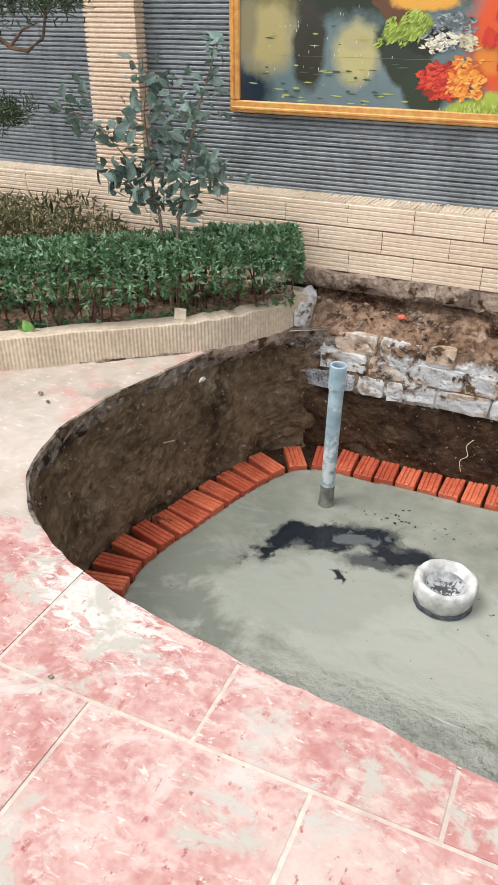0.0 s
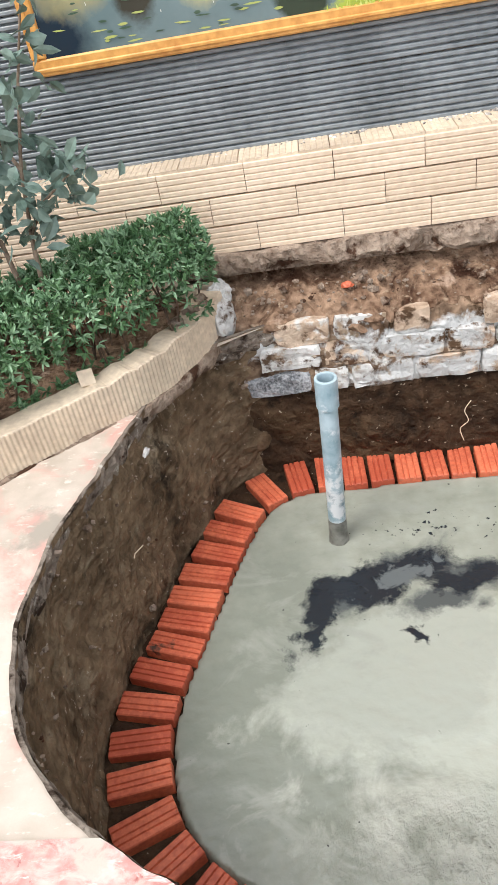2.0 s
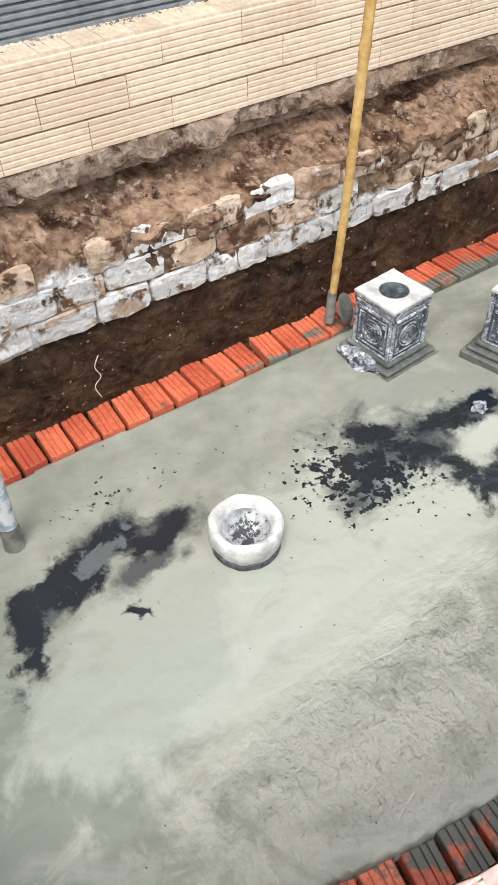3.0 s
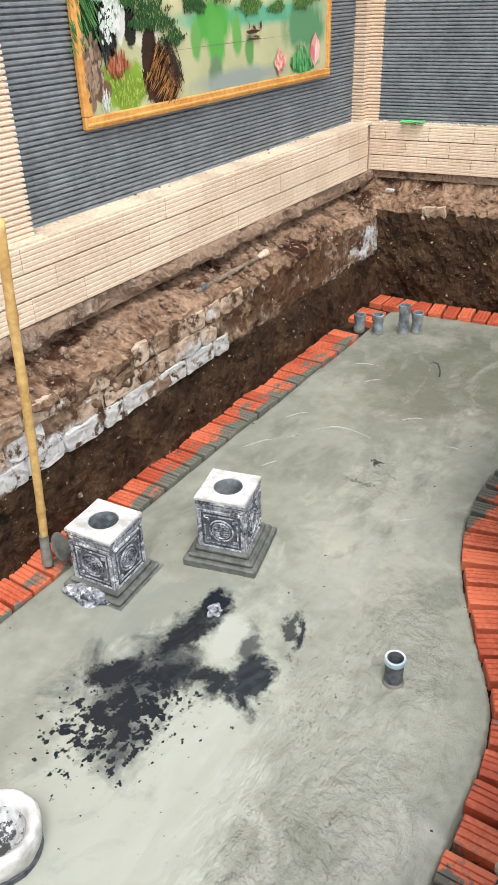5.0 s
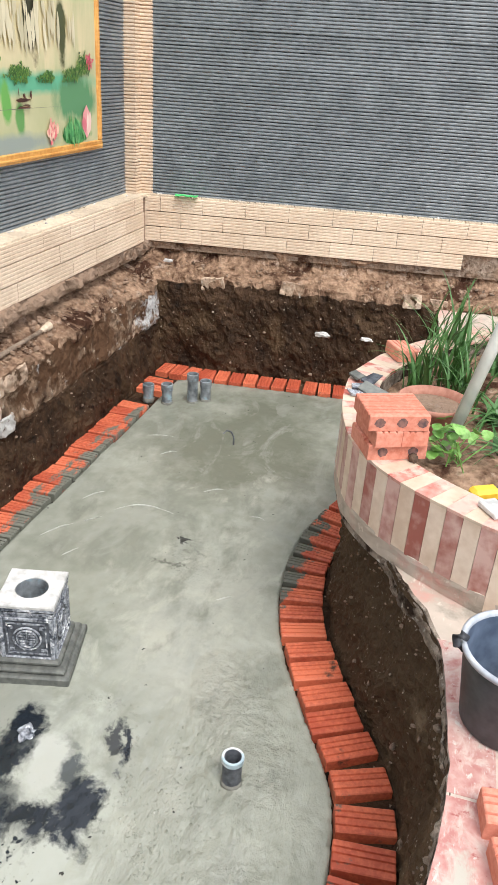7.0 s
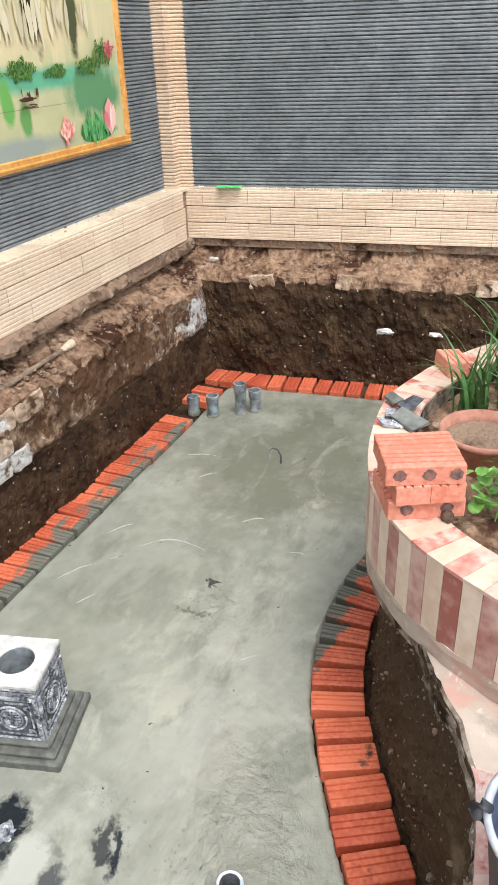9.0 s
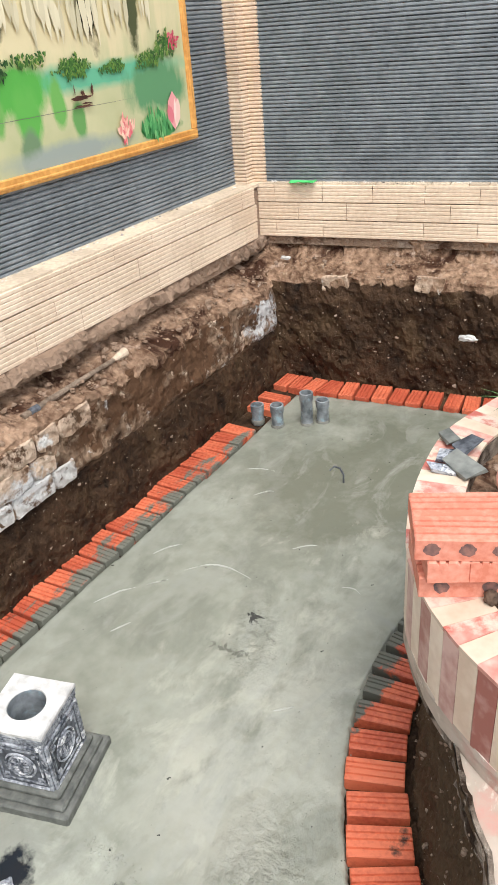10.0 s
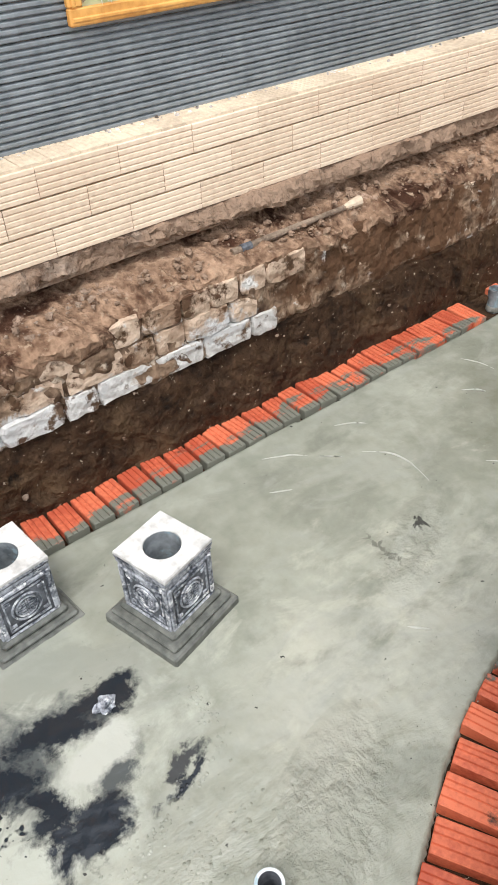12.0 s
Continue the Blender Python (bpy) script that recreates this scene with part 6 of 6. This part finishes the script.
# roots, litter and rubble details on the banks
for pts, mat, lab in ((spline([(0.8, 5.6, 0.28), (0.77, 5.585, 0.24), (0.785, 5.575, 0.19), (0.75, 5.575, 0.15), (0.765, 5.565, 0.09)], 0.012), CREAM_DULL, "thin pale root hanging from the earth face"),
                      ([(-0.53, 4.75, 0.4), (-0.55, 4.7, 0.41), (-0.54, 4.66, 0.43)], CREAM_DULL, "thin pale root in the pit side")):
    vv, ff = tube(pts, 0.0022, 6)
    tagged(mesh_object("root", vv, ff, mat), lab, "root")
for x, y, z, s_ in ((east_x(4.26) - 0.3, 4.26, 0.45, 0.06), (east_x(3.9) - 0.31, 3.9, 0.45, 0.05), (-0.5, 5.0, 0.63, 0.03), (east_x(5.6) - 0.1, 5.62, 0.88, 0.04)):
    lump("plastic_scrap", x, y, z, s_ * 0.35, s_, s_ * 0.35, WHITE_STONE, x + y, "crumpled white plastic scrap stuck in the earth", "litter", 0.5, "white scraps")
lump("brick_fragment", 0.31, 5.75, 0.835, 0.028, 0.02, 0.014, BRICK, 3.3, "small red brick fragment on the soil ledge", "fragment")
bm = bmesh.new()
bmesh.ops.create_grid(bm, x_segments=10, y_segments=5, size=0.5)
for w in bm.verts:
    w.co = Vector((0.035 * w.co.x * 2, 0.09 * w.co.y * 2, 0.008 + 0.012 * rough(w.co, 3)))
bmesh.ops.transform(bm, matrix=pose(6.225, 5.5, 1.392, 0, 0, 7), verts=bm.verts)
GREEN_CLOTH = material("green_plastic", (0.05, 0.5, 0.12), (0.1, 0.65, 0.2), 20, 5, 0.5, 0.1)
ob = part("plastic_sheet", bm, GREEN_CLOTH)
ob.modifiers.new("thick", "SOLIDIFY").thickness = 0.003
tagged(ob, "bright green plastic scrap on the wall ledge", "litter")

# ---- raised planter ----
STRIP_RED = material("red_marbled_strip", (0.34, 0.11, 0.085), (0.62, 0.42, 0.37), 22, 9, 0.35, 0.1, 0.001, spread=0.5)
STRIP_CREAM = material("cream_strip", (0.62, 0.48, 0.36), (0.78, 0.66, 0.54), 22, 6, 0.35, 0.1, 0.001, spread=0.3)
RIM_TOP = material("cream_rim_tile", (0.55, 0.43, 0.32), (0.7, 0.58, 0.46), 22, 6, 0.35, 0.1, 0.001, spread=0.3)
overlay(RIM_TOP, (0.55, 0.27, 0.22), 9, 0.6, 0.68, detail=9)
RIM_RED = material("red_rim_tile", (0.45, 0.12, 0.09), (0.66, 0.42, 0.35), 22, 9, 0.4, 0.1, 0.001, spread=0.4)
overlay(RIM_RED, (0.66, 0.53, 0.44), 8, 0.5, 0.6, detail=10, shift=(2, 4, 1))
TERRACOTTA = material("terracotta", (0.3, 0.12, 0.08), (0.5, 0.25, 0.18), 30, 6, 0.8, 0.2, 0.002)
planter = empty("planter", 0, 0, 0, "raised round planter faced with cream and red tile strips", "planter", kind="structure")
RIM = spline([(2.42, 2.6), (2.45, 2.88), (2.51, 3.08), (2.59, 3.225), (2.66, 3.335), (2.737, 3.435), (2.84, 3.53), (2.98, 3.62), (3.143, 3.675), (3.3, 3.708), (3.48, 3.727), (3.7, 3.725),
              (3.95, 3.65), (4.07, 3.6), (4.4, 3.4), (4.75, 3.05), (4.9, 2.6), (4.7, 2.0), (4.0, 1.6), (3.2, 1.65), (2.65, 2.05)], 0.0224, True)
RN = normals(RIM, True)
centre = RIM.mean(0)
if np.dot(RN[0], centre - RIM[0]) < 0:
    RN = -RN
v = []
for d, z in ((0.012, 0.7), (0.012, 1.068), (0.15, 1.068), (0.15, 0.95)):
    for c, n in zip(RIM, RN):
        v.append((c[0] + n[0] * d, c[1] + n[1] * d, z))
mesh_object("core", v, grid_faces(4, len(RIM), True), EDGE, planter)
v = [(centre[0], centre[1], 1.0)]
cols = len(RIM[::3])
for t in (0.4, 0.7, 0.9, 1.0):
    for c, n in zip(RIM[::3], RN[::3]):
        q = centre + (c + n * 0.145 - centre) * t
        v.append((q[0], q[1], 1.0 + 0.03 * rough((q[0], q[1], 0), 5) + 0.015 * rough((q[0], q[1], 0), 18, 3)))
ff = [(0, 1 + k, 1 + (k + 1) % cols) for k in range(cols)]
ff += [tuple(a + 1 for a in q) for q in grid_faces(4, cols, True)]
ps = mesh_object("planter_soil", v, ff, SOIL_DRY)
tagged(ps, "dry crumbly soil in the raised planter", "soil", kind="structure")
per = 3
for i, k in enumerate(range(0, len(RIM) - per, per)):
    a, b = RIM[k], RIM[k + per]
    na, nb = RN[k], RN[k + per]
    g0 = (b - a) * 0.015
    low = 0.75 + (0.065 + 0.006 * math.sin(i * 1.7) if a[1] > 3.0 else 0.0)
    quad = [a + g0, b - g0, b - g0 + nb * 0.011, a + g0 + na * 0.011]
    v = [(q[0], q[1], z) for z in (low, 1.075) for q in quad]
    mesh_object("tile_strip", v, [(0, 3, 2, 1), (4, 5, 6, 7), (0, 1, 5, 4), (1, 2, 6, 5), (2, 3, 7, 6), (3, 0, 4, 7)], STRIP_RED if i % 2 else STRIP_CREAM, planter)
for i, k in enumerate(range(0, len(RIM) - per, per)):
    ring = [RIM[k] - RN[k] * 0.004, RIM[k + per] - RN[k + per] * 0.004, RIM[k + per] + RN[k + per] * 0.152, RIM[k] + RN[k] * 0.152]
    mid = sum(ring) / 4
    ring = [mid + (q - mid) * 0.985 for q in ring]
    v = [(q[0], q[1], z) for z in (1.0755, 1.087) for q in ring]
    mesh_object("rim_tile", v, [(3, 2, 1, 0), (4, 5, 6, 7), (0, 1, 5, 4), (1, 2, 6, 5), (2, 3, 7, 6), (3, 0, 4, 7)], RIM_RED if i % 2 else RIM_TOP, planter)

v = []
for d, z in ((0.02, 0.83), (0.001, 0.822), (0.0, 0.805), (0.003, 0.78), (0.004, 0.76), (0.006, 0.735)):
    for c, n in zip(RIM[::2], RN[::2]):
        e = d + 0.006 * rough((c[0], c[1], z), 9) + 0.004 * rough((c[0], c[1], z), 30, 4)
        v.append((c[0] + n[0] * e, c[1] + n[1] * e, z + 0.007 * rough((c[0], c[1], z), 14, 2)))
mesh_object("mortar_foot", v, grid_faces(6, len(RIM[::2]), True), SCREED, planter, "pale rough mortar foot under the strips")

# stack of new bricks on the rim
SMUDGE = material("sooty_brick", (0.06, 0.05, 0.055), (0.3, 0.15, 0.12), 60, 26, 0.85, 0.2, 0.002)
for layer in range(3):
    z = 1.088 + 0.0635 * layer
    for side in (0, 1):
        turn = -66 + (1, 91, -1.5)[layer] + (0, 1.5)[side]
        off = (-0.053, 0.053)[side]
        c = Vector((2.958, 3.479)) + Vector((math.cos(radians(turn + 90)), math.sin(radians(turn + 90)))) * off
        c += Vector(((0.012, 0.0), (0.006, -0.004), (-0.006, 0.004))[layer])
        e = empty("loose_brick", 0, 0, 0, "new orange-red grooved brick stacked on the planter rim", "brick", "stacked bricks")
        e.matrix_world = pose(c[0], c[1], z, 0, 0, turn)
        body = shared("body", LOOSE_BRICK, Matrix.Identity(4), e)
        for q in ((-0.06, 0.06), (), (-0.075, 0.01, 0.088))[layer]:
            bm = bmesh.new()
            blob_mesh(bm, q, 0.033, 0.02, 0.019, -0.0531, 0.12, layer + q)
            bm.normal_update()
            part("dark_mark", bm, SMUDGE, body, "dark firing mark")
        if layer == 1:
            bm = bmesh.new()
            blob_mesh(bm, 0.0, 0.033, 0.02, 0.019, -0.0531, 0.12, 2.0 + side)
            bm.normal_update()
            part("dark_mark", bm, SMUDGE, body, "dark firing mark")
for x, y, turn in ((1.69, 2.945, -83), (1.565, 2.92, -78)):
    e = empty("loose_brick", 0, 0, 0, "new orange-red grooved brick lying on the paving", "brick", "bricks on the paving")
    e.matrix_world = pose(x, y, PAVE_Z + 0.003, 0, 0, turn)
    shared("body", LOOSE_BRICK, Matrix.Identity(4), e)

# black mixing bucket
BUCKET = material("black_rubber", (0.018, 0.02, 0.025), (0.06, 0.065, 0.075), 30, 6, 0.5, 0.2, 0.002)
BUCKET_IN = material("blue_black_inside", (0.03, 0.045, 0.075), (0.13, 0.17, 0.24), 16, 5, 0.35, 0.1, 0.002)
RIM_GREY = material("grey_worn_rim", (0.3, 0.33, 0.38), (0.55, 0.58, 0.62), 30, 6, 0.5, 0.1, 0.002)
bk = empty("bucket", 2.03, 2.995, PAVE_Z + 0.002, "black rubber bucket with a worn grey rim", "bucket")
v, f = lathe([(0.02, 0.0), (0.118, 0.0), (0.125, 0.01), (0.158, 0.255)], 40)
mesh_object("wall", v, f, BUCKET, bk, smooth=True)
v, f = lathe([(0.158, 0.255), (0.166, 0.256), (0.168, 0.268), (0.16, 0.273), (0.152, 0.268), (0.15, 0.258)], 40)
mesh_object("rim", v, f, RIM_GREY, bk, "worn grey rim", smooth=True)
v, f = lathe([(0.151, 0.262), (0.119, 0.02), (0.02, 0.012)], 40)
mesh_object("inside", v, f, BUCKET_IN, bk, "bluish wet inside", smooth=True)
for a in (100, -80):
    vv, ff = tube([Vector((0.158, 0, 0.25)), Vector((0.178, 0, 0.262)), Vector((0.184, 0, 0.285)), Vector((0.172, 0, 0.297)), Vector((0.155, 0, 0.285))], [0.012, 0.013, 0.013, 0.012, 0.01], 10)
    ob = mesh_object("handle_lug", vv, ff, BUCKET, bk, smooth=True)
    ob.matrix_basis = pose(0, 0, 0, 0, 0, a)

# terracotta pot sunk in the planter soil
pot = empty("plant_pot", 3.43, 3.33, 1.02, "shallow terracotta pot with dry soil among the plants", "pot")
v, f = lathe([(0.115, -0.03), (0.145, 0.085), (0.158, 0.09), (0.16, 0.11), (0.15, 0.113), (0.135, 0.07)], 40)
mesh_object("shell", v, f, TERRACOTTA, pot, smooth=True)
v, f = lathe([(0.139, 0.075), (0.08, 0.08), (0.003, 0.085)], 30, wobble=0.08)
mesh_object("soil", v, f, MORTAR, pot)


def strap(base, out, height, length, width, k):
    """An arching strap leaf as a keeled ribbon."""
    v, f = [], []
    side = Vector((-out.y, out.x, 0)).normalized()
    for i in range(8):
        t = i / 7
        p = base + out * length * (t ** 1.5) + Vector((0, 0, height * (1.25 * t - 0.55 * k * t * t)))
        w = width * (1 - t) ** 0.6 * (0.65 + 0.35 * math.sin(math.pi * min(1, t + 0.25)))
        v += [p - side * w, p + Vector((0, 0, -width * 0.5 * (1 - t))), p + side * w]
    for i in range(7):
        b = 3 * i
        f += [(b, b + 1, b + 4, b + 3), (b + 1, b + 2, b + 5, b + 4)]
    return v, f


r2 = random.Random(11)
for cx_, cy_, count, hgt, nm in ((3.85, 3.42, 38, 0.4, "clump"), (4.05, 3.25, 38, 0.46, "clump"), (3.75, 3.2, 30, 0.36, "clump"), (4.2, 3.0, 30, 0.48, "clump"), (4.4, 3.3, 34, 0.5, "clump"), (4.5, 2.95, 34, 0.5, "clump")):
    cl = empty("strap_leaf_plant", cx_, cy_, 1.0, "clump of arching dark green strap leaves in the planter", "plant", "strap-leaf plants")
    cl.matrix_world = Matrix.Identity(4)
    for i in range(count):
        a = r2.uniform(0, 2 * math.pi)
        base = Vector((cx_ + r2.gauss(0, 0.05), cy_ + r2.gauss(0, 0.05), 1.0))
        v, f = strap(base, Vector((math.cos(a), math.sin(a), 0)), hgt * r2.uniform(0.6, 1.1), r2.uniform(0.06, 0.28), r2.uniform(0.006, 0.012), r2.uniform(0.6, 1.5))
        mesh_object("leaf", v, f, BLADE, cl)
for cx_, cy_ in ((3.25, 2.95), (3.5, 2.85), (3.6, 3.05)):
    cl = empty("strap_leaf_plant", cx_, cy_, 1.0, "low clump of long green strap leaves lying over the soil", "plant", "strap-leaf plants")
    cl.matrix_world = Matrix.Identity(4)
    for i in range(24):
        a = r2.uniform(0, 2 * math.pi)
        base = Vector((cx_ + r2.gauss(0, 0.04), cy_ + r2.gauss(0, 0.04), 1.0))
        v, f = strap(base, Vector((math.cos(a), math.sin(a), 0)), 0.16 * r2.uniform(0.6, 1.2), r2.uniform(0.2, 0.36), r2.uniform(0.009, 0.016), r2.uniform(1.4, 2.1))
        mesh_object("leaf", v, f, BLADE, cl)
wd = empty("broadleaf_weed", 3.05, 3.22, 1.0, "leafy bright green weed with round leaves in the planter", "plant")
wd.matrix_world = Matrix.Identity(4)
for i in range(42):
    x, y, z = 3.1 + r2.gauss(0, 0.05), 3.22 + r2.gauss(0, 0.075), 1.04 + 0.14 * r2.random()
    bm = bmesh.new()
    bmesh.ops.create_circle(bm, cap_ends=True, radius=r2.uniform(0.016, 0.03), segments=9)
    for w in bm.verts:
        w.co.z += 12 * (w.co.x ** 2)
    bmesh.ops.transform(bm, matrix=pose(x, y, z, r2.uniform(-35, 35), r2.uniform(-35, 35), r2.uniform(0, 360)), verts=bm.verts)
    part("leaf", bm, LEAF_FRESH, wd)
vv = []
for i in range(9):
    a, b = tube([(3.07 + r2.gauss(0, 0.03), 3.2 + r2.gauss(0, 0.03), 1.0), (3.07 + r2.gauss(0, 0.06), 3.2 + r2.gauss(0, 0.06), 1.12)], 0.003, 5)
    mesh_object("stem", a, b, LEAF_FRESH, wd)
# pale pipe leaning in the planter
PALE_PIPE = material("pale_plastic", (0.48, 0.52, 0.48), (0.66, 0.69, 0.64), 20, 6, 0.45, 0.1, 0.001)
d = (Vector((3.3, 3.14, 1.48)) - Vector((3.24, 3.24, 1.06)))
vv, ff = tube([Vector((3.235, 3.25, 1.0)), Vector((3.24, 3.24, 1.06)) + d * 2.2], 0.026, 14)
tagged(mesh_object("leaning_pipe", vv, ff, PALE_PIPE, smooth=True), "pale grey plastic pipe leaning out of the planter", "pipe")
# slate offcuts, brick piece, yellow thing, box on the rim
for i, (x, y, tz, s_) in enumerate(((3.52, 3.67, 10, 0.07), (3.46, 3.6, 60, 0.08), (3.58, 3.62, -30, 0.06), (3.43, 3.66, 100, 0.05), (3.62, 3.69, 40, 0.05))):
    s_ *= 0.78
    bm = bmesh.new()
    box(bm, -s_, -s_ * 0.6, 0, s_, s_ * 0.6, 0.012)
    for w in bm.verts:
        w.co += Vector((0.02, 0.015, 0.004)) * rough(w.co, 20, i)
    bmesh.ops.transform(bm, matrix=pose(x, y, 1.092 + 0.012 * (i % 3), r2.uniform(-12, 12), r2.uniform(-12, 12), tz), verts=bm.verts)
    tagged(part("slate_offcut", bm, (WASHED, PLINTH_GREY, DARK_STONE)[i % 3]), "broken grey and white tile offcut on the planter rim", "offcut", "tile offcuts")
e = empty("brick_piece", 0, 0, 0, "broken red brick lying on the planter rim", "brick")
e.matrix_world = pose(4.03, 3.53, 1.088, 4, 0, 30)
shared("body", LOOSE_BRICK, Matrix.Diagonal((0.7, 1, 1, 1)), e)
lump("pebble", 2.885, 3.375, 1.1, 0.022, 0.018, 0.018, TWIG, 5.5, "small brown stone beside the brick stack", "stone")
YELLOW = material("yellow_plastic", (0.75, 0.42, 0.02), (0.9, 0.6, 0.06), 20, 5, 0.4, 0.05)
tool = empty("tape_measure", 2.82, 3.1, 1.02, "yellow plastic tool with a dark end on the soil", "tool", turn=-60)
bm = bmesh.new()
box(bm, -0.06, -0.03, 0.0, 0.05, 0.03, 0.05, 0.014)
part("shell", bm, YELLOW, tool)
bm = bmesh.new()
box(bm, 0.0505, -0.018, 0.012, 0.066, 0.018, 0.04, 0.004)
part("dark_end", bm, DARK_STONE, tool)
bm = bmesh.new()
box(bm, -0.05, -0.035, 0, 0.05, 0.035, 0.022, 0.004)
bmesh.ops.transform(bm, matrix=pose(2.62, 3.08, 1.089, 0, 0, 35), verts=bm.verts)
tagged(part("small_box", bm, WHITE_STONE), "small white carton lying on the planter rim", "box")
